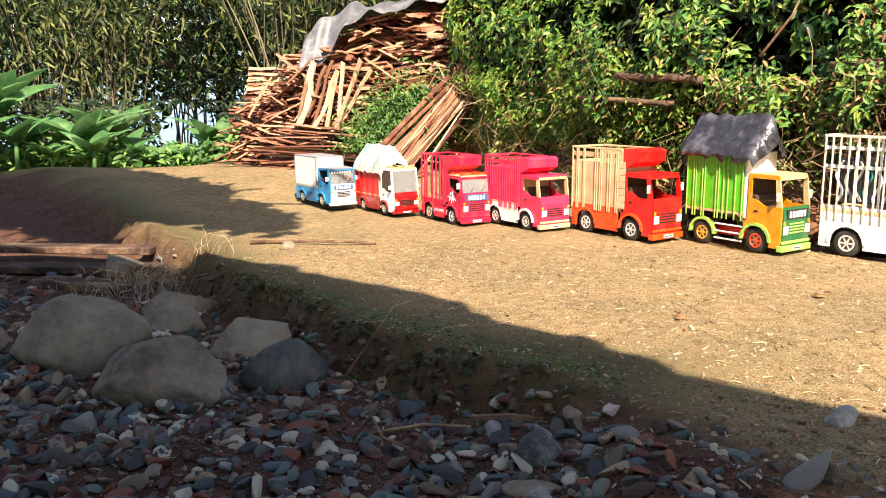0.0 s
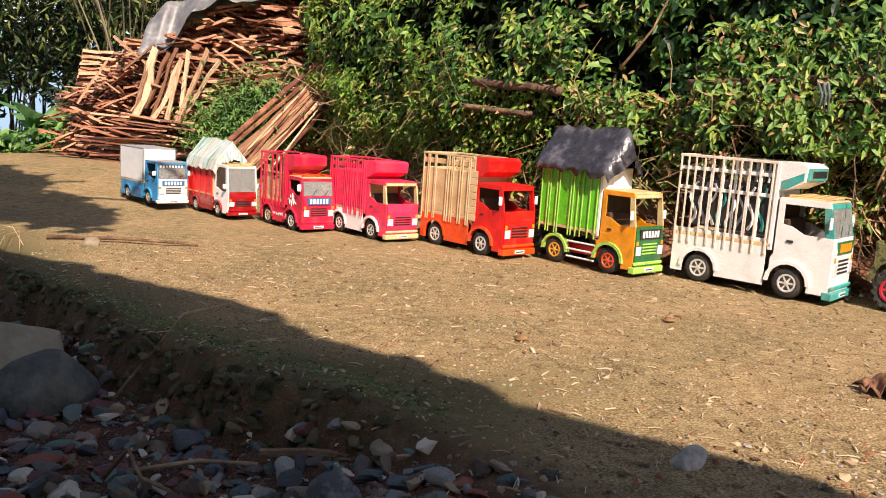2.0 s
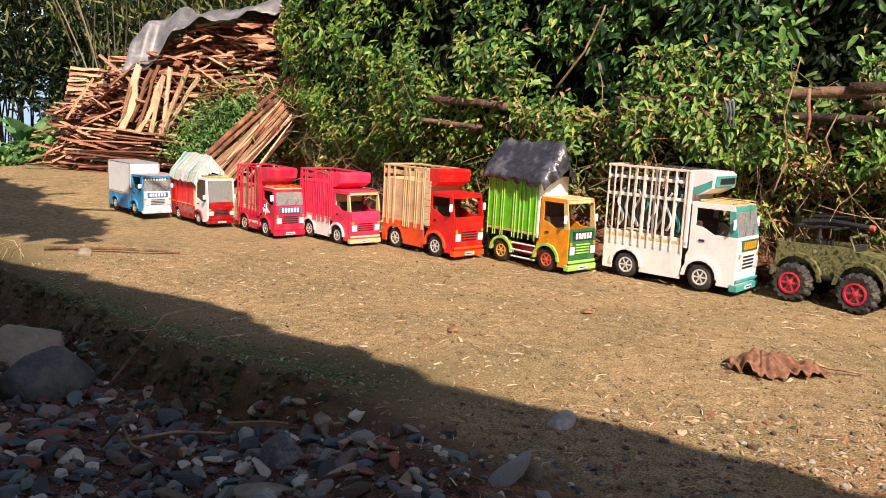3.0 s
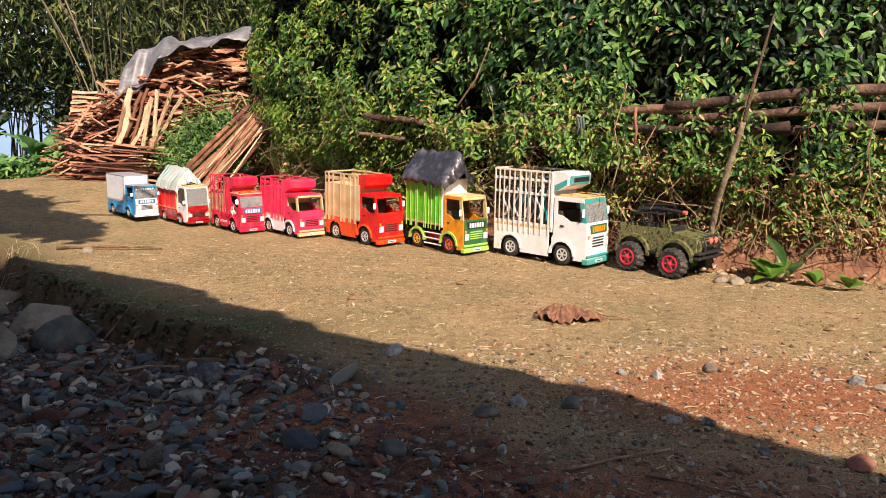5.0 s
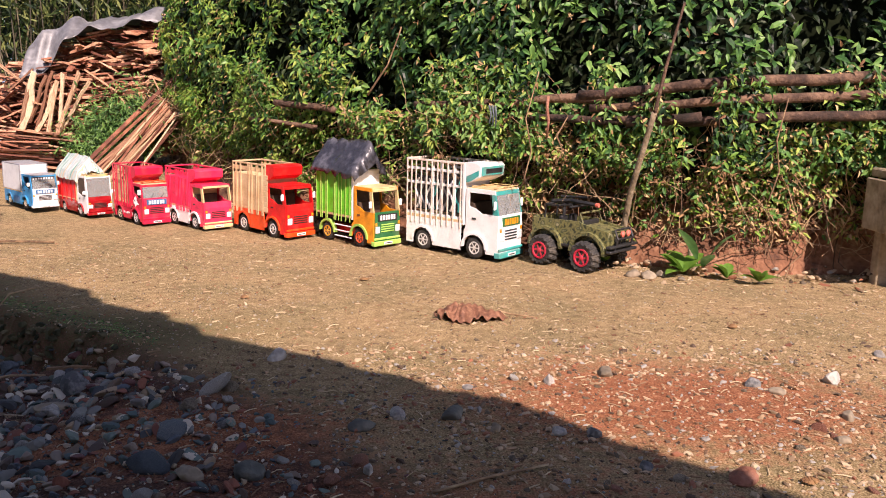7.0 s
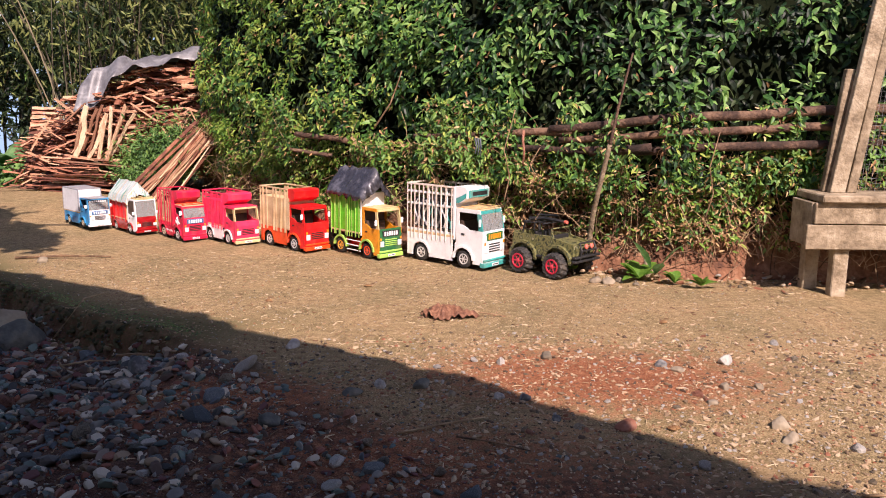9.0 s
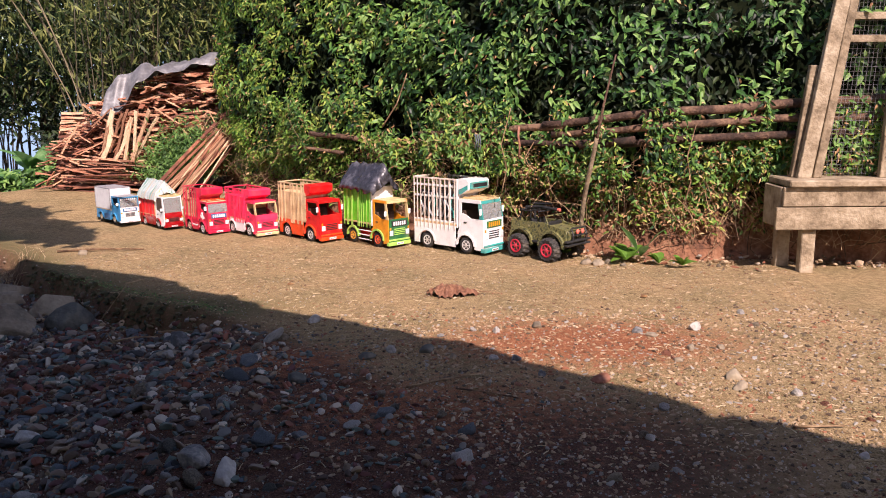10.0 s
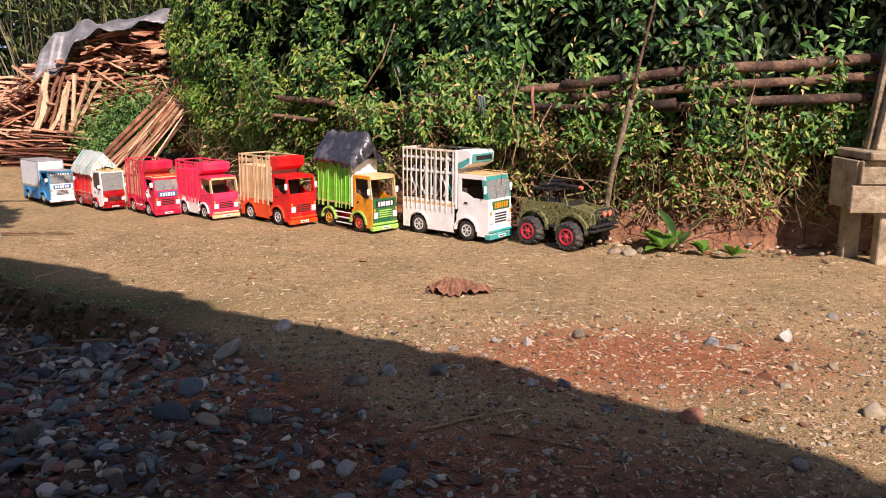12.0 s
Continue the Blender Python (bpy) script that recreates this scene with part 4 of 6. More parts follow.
def tree(x, y, h, crown_r, seed, name="shade_tree", leaves=5200, low=0.35, label="leafy green tree with a dark trunk and dense crown", size=0.14, group=""):
    r = random.Random(seed)
    e = new(name)
    e.location = (x, y, ground_z(x, y))
    tagged(e, label, "tree", group)
    bm = bmesh.new()
    tube(bm, [(0, 0, -0.2), (0.05, 0.02, h * 0.3), (0, 0.08, h * 0.65), (0.05, 0.1, h * 0.95)], h * 0.035, h * 0.01, 9)
    tips = []
    for k in range(11):
        a, z = k * 2.4 + r.random(), h * r.uniform(low, 0.8)
        d = Vector((math.cos(a), math.sin(a), r.uniform(0.1, 0.6)))
        pts = [Vector((0, 0.04, z)) + d * crown_r * t / 3 * r.uniform(0.85, 1.1) for t in range(4)]
        tube(bm, pts, h * 0.012, h * 0.003, 6)
        tips += pts[1:]
    part("trunk", bm, M_BARK, e, smooth=True)
    V, F = [], []
    for _ in range(leaves):
        c = r.choice(tips)
        g = crown_r * 0.22
        p = c + Vector((r.gauss(0, g), r.gauss(0, g), r.gauss(0, g * 0.8)))
        d = Vector((r.gauss(0, 1), r.gauss(0, 1), r.gauss(-0.3, 0.6))).normalized()
        L = size * r.uniform(0.6, 1.4)
        s = d.cross(Vector((r.gauss(0, 0.4), r.gauss(0, 0.4), 1))).normalized() * L * 0.24
        k = len(V)
        V += [p, p + d * L * 0.5 + s, p + d * L, p + d * L * 0.5 - s]
        F += [(k, k + 1, k + 2), (k, k + 2, k + 3)]
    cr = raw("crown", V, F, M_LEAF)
    cr.parent = e
    cr["kind"] = "stuff"
    return e


for k, (x, y, h) in enumerate([(-3.0, 15, 6), (-8, 16, 7), (-13, 13, 6.5), (-13.5, 18, 8), (-5.5, 19, 8), (0, 16, 7)]):
    tree(x, y, h, h * 0.36, 130 + k, "tree", 4200, 0.25, "broad leafy tree beyond the bamboo clumps", 0.3, "trees behind the road")

# shade from behind the camera: an unseen tree and roof added to cast it
def spreading_tree():
    """An unseen tree, added so that its flat crown shades the road edge."""
    r = random.Random(150)
    e = new("shade_tree")
    e.location = (-6.4, 0.9, -0.13)
    tagged(e, "large unseen spreading tree added to shade the road edge", "tree")
    bm = bmesh.new()
    tube(bm, [(0, 0, -0.2), (0.1, 0.1, 1.6), (0.5, 0.4, 2.9)], 0.16, 0.10, 10)
    for k in range(7):
        o = Vector((r.uniform(0.8, 5.4), 0, 0))
        tube(bm, [(0.5, 0.4, 2.8), (0.5 + o.x * 0.5, 1.3 + r.uniform(-0.4, 0.4), 3.2), (0.6 + o.x * 0.85, 2.6 - o.x * 0.22 + r.uniform(-0.4, 0.4), 3.3)], 0.06, 0.015, 7)
    part("trunk", bm, M_BARK, e, smooth=True)
    V, F = [], []
    ax = Vector((-0.84, 0.54, 0))
    for _ in range(21000):
        a, q = r.uniform(0, 6.28), math.sqrt(r.random())
        along, across = 2.45 * q * math.cos(a), 0.72 * q * math.sin(a)
        rag = noise.noise((along * 1.3, across * 2.5, 1.0))
        if q > 0.80 + 0.40 * rag:
            continue
        p = Vector((2.72, 1.84, 3.25)) + ax * along + Vector((0.54, 0.84, 0)) * across + Vector((0, 0, r.gauss(0, 0.14)))
        d = Vector((r.gauss(0, 1), r.gauss(0, 1), r.gauss(0, 0.35))).normalized()
        L = r.uniform(0.10, 0.2)
        s = d.cross(Vector((r.gauss(0, 0.3), r.gauss(0, 0.3), 1))).normalized() * L * 0.3
        k = len(V)
        V += [p, p + d * L * 0.5 + s, p + d * L, p + d * L * 0.5 - s]
        F += [(k, k + 1, k + 2), (k, k + 2, k + 3)]
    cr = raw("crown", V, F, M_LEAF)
    cr.parent = e
    cr["kind"] = "stuff"


spreading_tree()
SH = Vector((-SUN_TO.x / SUN_TO.z, -SUN_TO.y / SUN_TO.z, 0))
ROOF_Z = 3.0
shade_line = [(-6.5, 4.6), (-4.6, 4.1), (-3.9, 3.8), (-3.45, 3.5), (-3.15, 3.12), (-2.92, 3.02), (-2.70, 3.08), (-2.53, 3.38), (-2.36, 3.58), (-2.12, 3.38), (-1.86, 3.15), (-1.68, 3.10), (-1.46, 2.94), (-1.26, 2.68), (-1.03, 2.55), (-0.86, 2.36), (-0.66, 2.22), (-0.54, 2.11), (-0.30, 2.00), (-0.10, 1.86), (0.12, 1.74), (0.30, 1.60), (0.47, 1.46), (0.56, 1.30), (0.74, 1.20), (0.87, 1.06), (1.02, 0.90), (1.25, 0.67), (1.54, 0.48), (2.4, -0.1), (4.0, -1.3)]
# roof outline traced back along the sun from the wanted shade line
outline = []
for (ax, ay), (bx, by) in zip(shade_line, shade_line[1:]):
    for k in range(12):
        t = k / 12
        x, y = ax + (bx - ax) * t, ay + (by - ay) * t
        w = 0.05 * noise.noise((x * 6, y * 6, 5)) + 0.035 * noise.noise((x * 19, y * 19, 8)) + 0.03 * noise.noise((x * 47, y * 47, 3))
        outline.append((x - SH.x * ROOF_Z + w, y - SH.y * ROOF_Z + w))
outline += [(4.5, -9.0), (-7.0, -9.0)]
# unseen house, added only to carry the shade-casting roof
house = new("house")
house.location = (0, -6, 0)
tagged(house, "unseen stand-in house, its roof shaped to throw the foreground shade", "house")
bm = bmesh.new()
lo = [bm.verts.new((x, y + 6, ROOF_Z)) for x, y in outline]
hi = [bm.verts.new((x, y + 6, ROOF_Z + 0.12)) for x, y in outline]
bm.faces.new(lo)
bm.faces.new(hi[::-1])
for k in range(len(lo)):
    bm.faces.new((lo[k], hi[k], hi[(k + 1) % len(lo)], lo[(k + 1) % len(lo)]))
bmesh.ops.triangulate(bm, faces=bm.faces[:2])
part("roof", bm, M_ROOF, house)
part("wall", boxed(((-6.5, 1.6, -0.1), (4.2, 1.8, 3.0)), bevel=0.01), M_WALL, house)
for x, y in ((-6.0, 7.0), (3.6, 2.6)):
    part("post", boxed(((x, y, -0.1), (x + 0.12, y + 0.12, 3.0)), bevel=0.01), M_POST, house)

# wooden toy trucks
def wheel(parent, x, y, r, w, tyre_m, rim_m, side, lugs=0, name="wheel"):
    """Tyre with rim and hub; side is -1 or 1, the way its face looks along y."""
    e = new(name)
    e.parent = parent
    e.location = (x, y, r)
    h = w / 2
    prof = [(r * 0.55, -h * 0.9), (r * 0.86, -h), (r * 0.97, -h * 0.7), (r, 0), (r * 0.97, h * 0.7), (r * 0.86, h), (r * 0.55, h * 0.9)]
    bm = lathe(prof, 24 if not lugs else lugs * 6)
    if lugs:  # chevron blocks raised out of the tread
        for v in bm.verts:
            q = math.hypot(v.co.x, v.co.z)
            if q > r * 0.8:
                turn = math.atan2(v.co.z, v.co.x) * lugs + (0.0 if v.co.y < 0 else math.pi) + abs(v.co.y) / h * 1.6
                lift = 1.075 if math.sin(turn) > 0 else 0.97
                v.co.x, v.co.z = v.co.x * lift, v.co.z * lift
    part("tyre", bm, tyre_m, e, smooth=not lugs)
    f = side * h
    bm = lathe([(r * 0.58, f * 0.80), (r * 0.60, f * 1.02), (r * 0.50, f * 1.04), (r * 0.44, f * 0.75), (r * 0.16, f * 0.72), (r * 0.15, f * 1.05), (r * 0.05, f * 1.1)], 18)
    for k in range(6):
        a = 2 * math.pi * k / 6
        q = bmesh.ops.create_cube(bm, size=1)["verts"]
        bmesh.ops.scale(bm, vec=(r * 0.34, h * 0.12, r * 0.12), verts=q)
        bmesh.ops.transform(bm, matrix=Matrix.Rotation(a, 4, "Y") @ Matrix.Translation((r * 0.32, f * 0.86, 0)), verts=q)
    part("rim", bm, rim_m, e)
    return e


def arch(cx, r, z0, n=8, a0=180.0, a1=0.0):
    """The points of a wheel arch over cx."""
    return [(cx + r * math.cos(radians(a0 + (a1 - a0) * k / n)), z0 + r * math.sin(radians(a0 + (a1 - a0) * k / n))) for k in range(n + 1)]


def fender(parent, cx, r, z0, y, side, m, t=0.012):
    """A raised lip round a wheel arch."""
    outer, inner = arch(cx, r * 1.22, z0), arch(cx, r * 1.03, z0)
    bm = plate(outer + inner[::-1], y - 0.001, y + side * t)
    return part("fender", bm, m, parent)


def truck(name, label, L, W, H, c):
    """A cargo truck, nose to +x, standing on z = 0. c: its colours and kind of body."""
    e = new(name)
    tagged(e, label, "toy truck", "convoy of wooden toy trucks")
    r = c.get("wheel_r", H * 0.125)
    hw = W / 2
    bed_z, cab_x, top = H * c.get("bed", 0.33), L * 0.66, H
    sill = r * 0.62
    xr, xf = L * 0.19, L * 0.76
    part("chassis", boxed(((L * 0.02, -hw * 0.45, r * 0.9), (L * 0.95, hw * 0.45, r * 1.6))), c.get("chassis", M_BLACK), e)
    for x, rim in ((xr, c.get("rim", M_RIM)), (xf, c.get("rim_front", c.get("rim", M_RIM)))):
        for s in (-1, 1):
            wheel(e, x, s * (hw - r * 0.36), r, r * 0.62, M_RUBBER, rim, s)
    # skirts with arches, or open rails between the wheels
    for s in (-1, 1):
        y0, y1 = s * (hw - 0.006), s * hw
        if c.get("rails"):
            for k in range(3):
                z = sill * 1.15 + k * (bed_z - sill) * 0.27
                bm = bmesh.new()
                tube(bm, [(xr + r * 1.3, s * hw * 0.96, z), (xf - r * 1.35, s * hw * 0.96, z)], 0.0045, sides=6)
                part("side_rail", bm, M_WHITE, e, "white painted guard rail")
            fender(e, xr, r * 1.12, r, s * (hw - 0.02), s, c["skirt"], 0.024)
        else:
            pts = [(0.0, sill)] + [(xr - r * 1.2, sill)] + arch(xr, r * 1.2, r) + [(xr + r * 1.2, sill), (xf - r * 1.55, sill), (xf - r * 1.55, bed_z), (0.0, bed_z)]
            part("side_skirt", plate(pts, y0, y1), c["skirt"], e)
            fender(e, xr, r * 1.16, r, y1, s, c.get("fender", c["skirt"]), 0.006 * 1)
            if c.get("skirt_panel"):
                a, b = xr + r * 1.9, xf - r * 2.2
                part("skirt_panel", boxed(((a, y1 if s > 0 else y1 - 0.003, sill * 1.35), (b, y1 + 0.003 if s > 0 else y1, bed_z * 0.72))), c["skirt_panel"], e)
    part("bed_floor", boxed(((0.0, -hw, bed_z), (L * 0.64, hw, bed_z + H * 0.03))), c.get("floor", M_PLY), e)
    kind = c["body"]
    z0 = bed_z + H * 0.03
    if kind == "box":
        part("cargo_box", boxed(((-L * 0.01, -hw * 1.02, z0), (L * 0.64, hw * 1.02, top)), bevel=0.003), c["panel"], e)
        part("roof_trim", boxed(((-L * 0.012, -hw * 1.04, top), (L * 0.644, hw * 1.04, top + 0.005))), M_GREY, e)
        for x in (-L * 0.012, L * 0.63):
            for s in (-1, 1):
                part("corner_trim", boxed(((x, s * hw * 1.02 - 0.004, z0), (x + 0.010, s * hw * 1.02 + 0.004, top - 0.001))), M_GREY, e)
    else:
        wall_top = z0 + (top - z0) * c.get("wall", 0.78)
        if kind == "panel":
            for s in (-1, 1):
                part("side_board", boxed(((0.0, s * hw * 0.97 - 0.003, z0), (L * 0.62, s * hw * 0.97 + 0.003, wall_top))), c["panel"], e)
            part("tail_board", boxed(((0.0, -hw * 0.95, z0), (0.006, hw * 0.95, wall_top))), c["panel"], e)
            if c.get("slats", True):
                for z in (wall_top + (top - wall_top) * 0.30,):
                    for s in (-1, 1):
                        part("upper_slat", boxed(((0.0, s * hw * 0.97 - 0.003, z), (L * 0.62, s * hw * 0.97 + 0.003, z + (top - wall_top) * 0.34))), c.get("slat", c["panel"]), e)
        else:
            # open frame: inner rails and ladder-like bars
            for s in (-1, 1):
                for z in (z0, z0 + (top - z0) * 0.55, z0 + (top - z0) * 0.80):
                    part("inner_rail", boxed(((0.0, s * hw * 0.93 - 0.003, z), (L * 0.62, s * hw * 0.93 + 0.003, z + H * 0.028))), c["slat"], e)
                for k in range(c.get("bars", 4)):
                    x = L * (0.20 + 0.40 * k / max(1, c.get("bars", 4) - 1))
                    part("inner_bar", boxed(((x, s * hw * 0.90 - 0.003, z0), (x + 0.010, s * hw * 0.90 + 0.003, top * 0.985))), c["slat"], e)
            if c.get("side_sheet"):
                for s in (-1, 1):
                    part("side_sheet", boxed(((L * 0.03, s * hw * 0.85 - 0.002, z0), (L * 0.17, s * hw * 0.85 + 0.002, z0 + (top - z0) * 0.72))), M_PLY, e, "bare plywood sheet")
        for s in (-1, 1):
            part("top_rail", boxed(((-0.004, s * hw - 0.005, top - H * 0.022), (L * 0.63, s * hw + 0.005, top))), c["post"], e)
        part("top_rail", boxed(((-0.004, -hw + 0.005, top - H * 0.022), (0.006, hw - 0.005, top))), c["post"], e)
        for x, w in c["posts"]:
            for s in (-1, 1):
                lean = 0.006 * noise.noise((x * 40, s, L * 9))
                bm = boxed(((L * x, s * hw - 0.001, bed_z - H * 0.06), (L * x + w, s * (hw + 0.0055), top - H * 0.022)), bevel=0.001)
                for v in bm.verts:
                    v.co.x += lean * (v.co.z / H)
                part("upright", bm, c["post"], e)
        # headboard and the visor over the cab
        bm = boxed(((L * 0.62, -hw, bed_z - H * 0.02), (L * 0.645, hw, top)), bevel=0.002)
        part("headboard", bm, c.get("head", c["post"]), e)
        if c.get("planked"):
            for k in range(7):
                z = bed_z + (top * 0.86 - bed_z) * k / 7
                for s in (-1, 1):
                    part("cheek_board", boxed(((L * 0.60, s * hw - (0.004 if s < 0 else -0.001), z), (L * 0.685, s * hw + (0.004 if s > 0 else -0.001), z + (top - bed_z) * 0.105))), c["head"], e)
        if c.get("visor"):
            pts = [(L * 0.645, top * 0.79), (L * 0.70, top * 0.80), (L * 0.79, top * 0.86), (L * 0.80, top * 0.97), (L * 0.77, top), (L * 0.645, top)]
            part("visor", plate(pts, -hw * 0.98, hw * 0.98), c["visor"], e)
            band = c.get("visor_band")
            if band:
                part("visor_band", boxed(((L * 0.795, -hw * 0.85, top * 0.875), (L * 0.81, hw * 0.85, top * 0.965))), band, e)
                part("visor_window", boxed(((L * 0.80, -hw * 0.60, top * 0.895), (L * 0.815, hw * 0.70, top * 0.945))), M_BLACK, e, "dark strip window")
                for s in (-1, 1):
                    part("visor_stripe", plate([(L * 0.66, top * 0.80), (L * 0.70, top * 0.81), (L * 0.785, top * 0.875), (L * 0.785, top * 0.93), (L * 0.70, top * 0.88), (L * 0.66, top * 0.86)], s * hw * 0.982, s * hw * 1.0), band, e)
    # cab: two sides with a window each, floor, roof, front
    ct, cb, win = H * c.get("cab_top", 0.74), sill * 0.95, H * 0.485
    x0, x1 = cab_x, L
    ch = hw * 0.97
    for s in (-1, 1):
        y0, y1 = s * (ch - 0.007), s * ch
        low = [(x0, bed_z * 0.9)] + [(xf - r * 1.25, bed_z * 0.8), (xf - r * 1.25, r)] + arch(xf, r * 1.25, r) + [(xf + r * 1.25, cb), (x1, cb), (x1, win), (xf + L * 0.07, win), (xf - L * 0.01, win + H * 0.05), (x0, win + H * 0.07)]
        door = part("cab_side", plate(low, y0, y1), c["door"], e)
        part("rear_pillar", plate([(x0, win + H * 0.07), (x0 + L * 0.035, win + H * 0.06), (x0 + L * 0.035, ct - H * 0.045), (x0, ct - H * 0.045)], y0, y1), c["door"], e)
        part("front_pillar", plate([(x1 - L * 0.055, win), (x1, win), (x1 - L * 0.035, ct - H * 0.045), (x1 - L * 0.075, ct - H * 0.045)], y0, y1), c.get("frame", c["door"]), e)
        part("roof_side", plate([(x0, ct - H * 0.045), (x1 - L * 0.035, ct - H * 0.045), (x1 - L * 0.045, ct), (x0, ct)], y0, y1), c["door"], e)
        fender(e, xf, r * 1.2, r, y1, s, c.get("fender", c["skirt"]), 0.010)
        hb = boxed(((xf - L * 0.03, y1 if s > 0 else y1 - 0.004, win - H * 0.07), (xf + L * 0.01, y1 + 0.004 if s > 0 else y1, win - H * 0.05)), bevel=0.001)
        part("handle", hb, M_BLACK, e)
        if c.get("mirror", True):
            bm = boxed(((x1 - L * 0.03, s * (ch + 0.004) - (0.022 if s < 0 else 0), win + H * 0.06), (x1 - L * 0.015, s * (ch + 0.004) + (0.022 if s > 0 else 0), win + H * 0.15)), bevel=0.004)
            part("mirror", bm, c.get("mirror_m", M_WHITE), e)
        if c.get("window_pane"):
            bm = plate([(x0 + L * 0.035, win + H * 0.06), (xf - L * 0.01, win + H * 0.05), (xf + L * 0.07, win), (x1 - L * 0.055, win), (x1 - L * 0.075, ct - H * 0.045), (x0 + L * 0.035, ct - H * 0.045)], s * (ch - 0.004), s * (ch - 0.003))
            part("side_window", bm, c["window_pane"], e)
    part("cab_floor", boxed(((x0, -ch + 0.008, r * 1.7), (x1 - 0.01, ch - 0.008, r * 1.9))), M_HOLLOW, e)
    part("cab_back", boxed(((x0, -ch + 0.008, r * 1.9), (x0 + 0.005, ch - 0.008, ct - 0.006))), c.get("inside", M_PLY), e)
    part("seat", boxed(((x0 + L * 0.04, -ch * 0.8, r * 1.9), (x0 + L * 0.13, ch * 0.8, win * 0.8)), ((x0 + L * 0.02, -ch * 0.8, win * 0.8), (x0 + L * 0.06, ch * 0.8, win * 1.2)), bevel=0.004), M_HOLLOW, e)
    part("cab_roof", boxed(((x0, -ch + 0.007, ct - 0.006), (x1 - L * 0.045, ch - 0.007, ct + 0.002)), bevel=0.002), c.get("roof", c["door"]), e)
    part("front_panel", plate([(x1 - 0.008, cb), (x1 + 0.006, cb), (x1 + 0.008, win * 0.8), (x1, win), (x1 - 0.008, win)], -ch + 0.007, ch - 0.007), c["front"], e)
    part("window_frame", boxed(((x1 - L * 0.047, -ch + 0.007, ct - H * 0.05), (x1 - L * 0.032, ch - 0.007, ct - 0.006)), bevel=0.001), c.get("frame", c["front"]), e)
    if c.get("screen"):
        bm = plate([(x1 - L * 0.036, ct - H * 0.05), (x1 - L * 0.032, ct - H * 0.05), (x1 - 0.001, win), (x1 - 0.005, win)], -ch + 0.01, ch - 0.01)
        part("windscreen", bm, c["screen"], e)
    if c.get("screen_band"):
        bm = plate([(x1 - L * 0.028, ct - H * 0.115), (x1 - L * 0.030, ct - H * 0.115), (x1 - L * 0.034, ct - H * 0.05), (x1 - L * 0.030, ct - H * 0.05)], -ch + 0.012, ch - 0.012)
        part("screen_banner", bm, c["screen_band"], e)
        n = 8
        for k in range(n):
            y = -ch * 0.8 + 1.6 * ch * k / n
            part("banner_mark", boxed(((x1 - L * 0.031, y, ct - H * 0.105), (x1 - L * 0.024, y + ch * 0.11, ct - H * 0.062)), bevel=0.0005), M_WHITE, e)
    # grille, lights, bumper, plate
    part("grille", boxed(*[((x1 + 0.004, -ch * 0.5, win * 0.46 + k * H * 0.030), (x1 + 0.011, ch * 0.5, win * 0.46 + k * H * 0.030 + H * 0.014)) for k in range(4)], bevel=0.0008), c.get("grille", M_BLACK), e)
    if c.get("front_band"):
        part("front_band", boxed(((x1 + 0.003, -ch * 0.72, win * 0.76), (x1 + 0.0125, ch * 0.72, win * 0.95)), bevel=0.001), c["front_band"], e)
        for k in range(6):
            y = -ch * 0.6 + ch * 1.2 * k / 6
            part("front_mark", boxed(((x1 + 0.012, y, win * 0.79), (x1 + 0.0145, y + ch * 0.13, win * 0.92)), bevel=0.0005), c.get("mark", M_WHITE), e)
    for s in (-1, 1):
        part("headlight", boxed(((x1 + 0.002, s * ch * 0.76 - ch * 0.16, win * 0.44), (x1 + 0.012, s * ch * 0.76 + ch * 0.16, win * 0.62)), bevel=0.002), M_CLEAR, e)
        part("indicator", boxed(((x1 + 0.002, s * ch * 0.86 - ch * 0.07, win * 0.64), (x1 + 0.010, s * ch * 0.86 + ch * 0.07, win * 0.72)), bevel=0.001), M_AMBER, e)
    part("bumper", boxed(((x1 - L * 0.03, -hw, sill * 0.55), (x1 + L * 0.03, hw, sill * 1.35)), ((x1 + L * 0.005, -hw * 0.97, sill * 1.55), (x1 + L * 0.022, hw * 0.97, sill * 1.95)), bevel=0.003), c.get("bumper", c["front"]), e)
    part("number_plate", boxed(((x1 + L * 0.03, -hw * 0.3, sill * 0.75), (x1 + L * 0.034, hw * 0.3, sill * 1.2)), bevel=0.0005), M_WHITE, e)
    part("plate_bar", boxed(((x1 + L * 0.034, -hw * 0.24, sill * 0.9), (x1 + L * 0.036, hw * 0.24, sill * 1.05)), bevel=0.0003), M_BLACK, e)
    if c.get("wipers"):
        for s in (-0.4, 0.35):
            bm = bmesh.new()
            tube(bm, [(x1 + 0.002, s * ch, win), (x1 - L * 0.012, s * ch + ch * 0.3, win + H * 0.08)], 0.0013, sides=4)
            part("wiper", bm, M_BLACK, e)
    if c.get("roof_rack"):
        bm = bmesh.new()
        for y in (-ch * 0.8, 0, ch * 0.8):
            tube(bm, [(x0 + L * 0.03, y, ct + 0.012), (x1 - L * 0.03, y, ct + 0.012)], 0.003, sides=5)
        for x in (x0 + L * 0.05, x1 - L * 0.08):
            tube(bm, [(x, -ch * 0.9, ct + 0.007), (x, ch * 0.9, ct + 0.007)], 0.0035, sides=5)
        part("roof_rack", bm, c["roof_rack"], e)
    if c.get("mudflap", True):
        for s in (-1, 1):
            part("mudflap", boxed(((-0.002, s * hw * 0.62 - hw * 0.26, sill * 0.35), (0.003, s * hw * 0.62 + hw * 0.26, bed_z * 0.9))), M_BLACK, e)
    return e


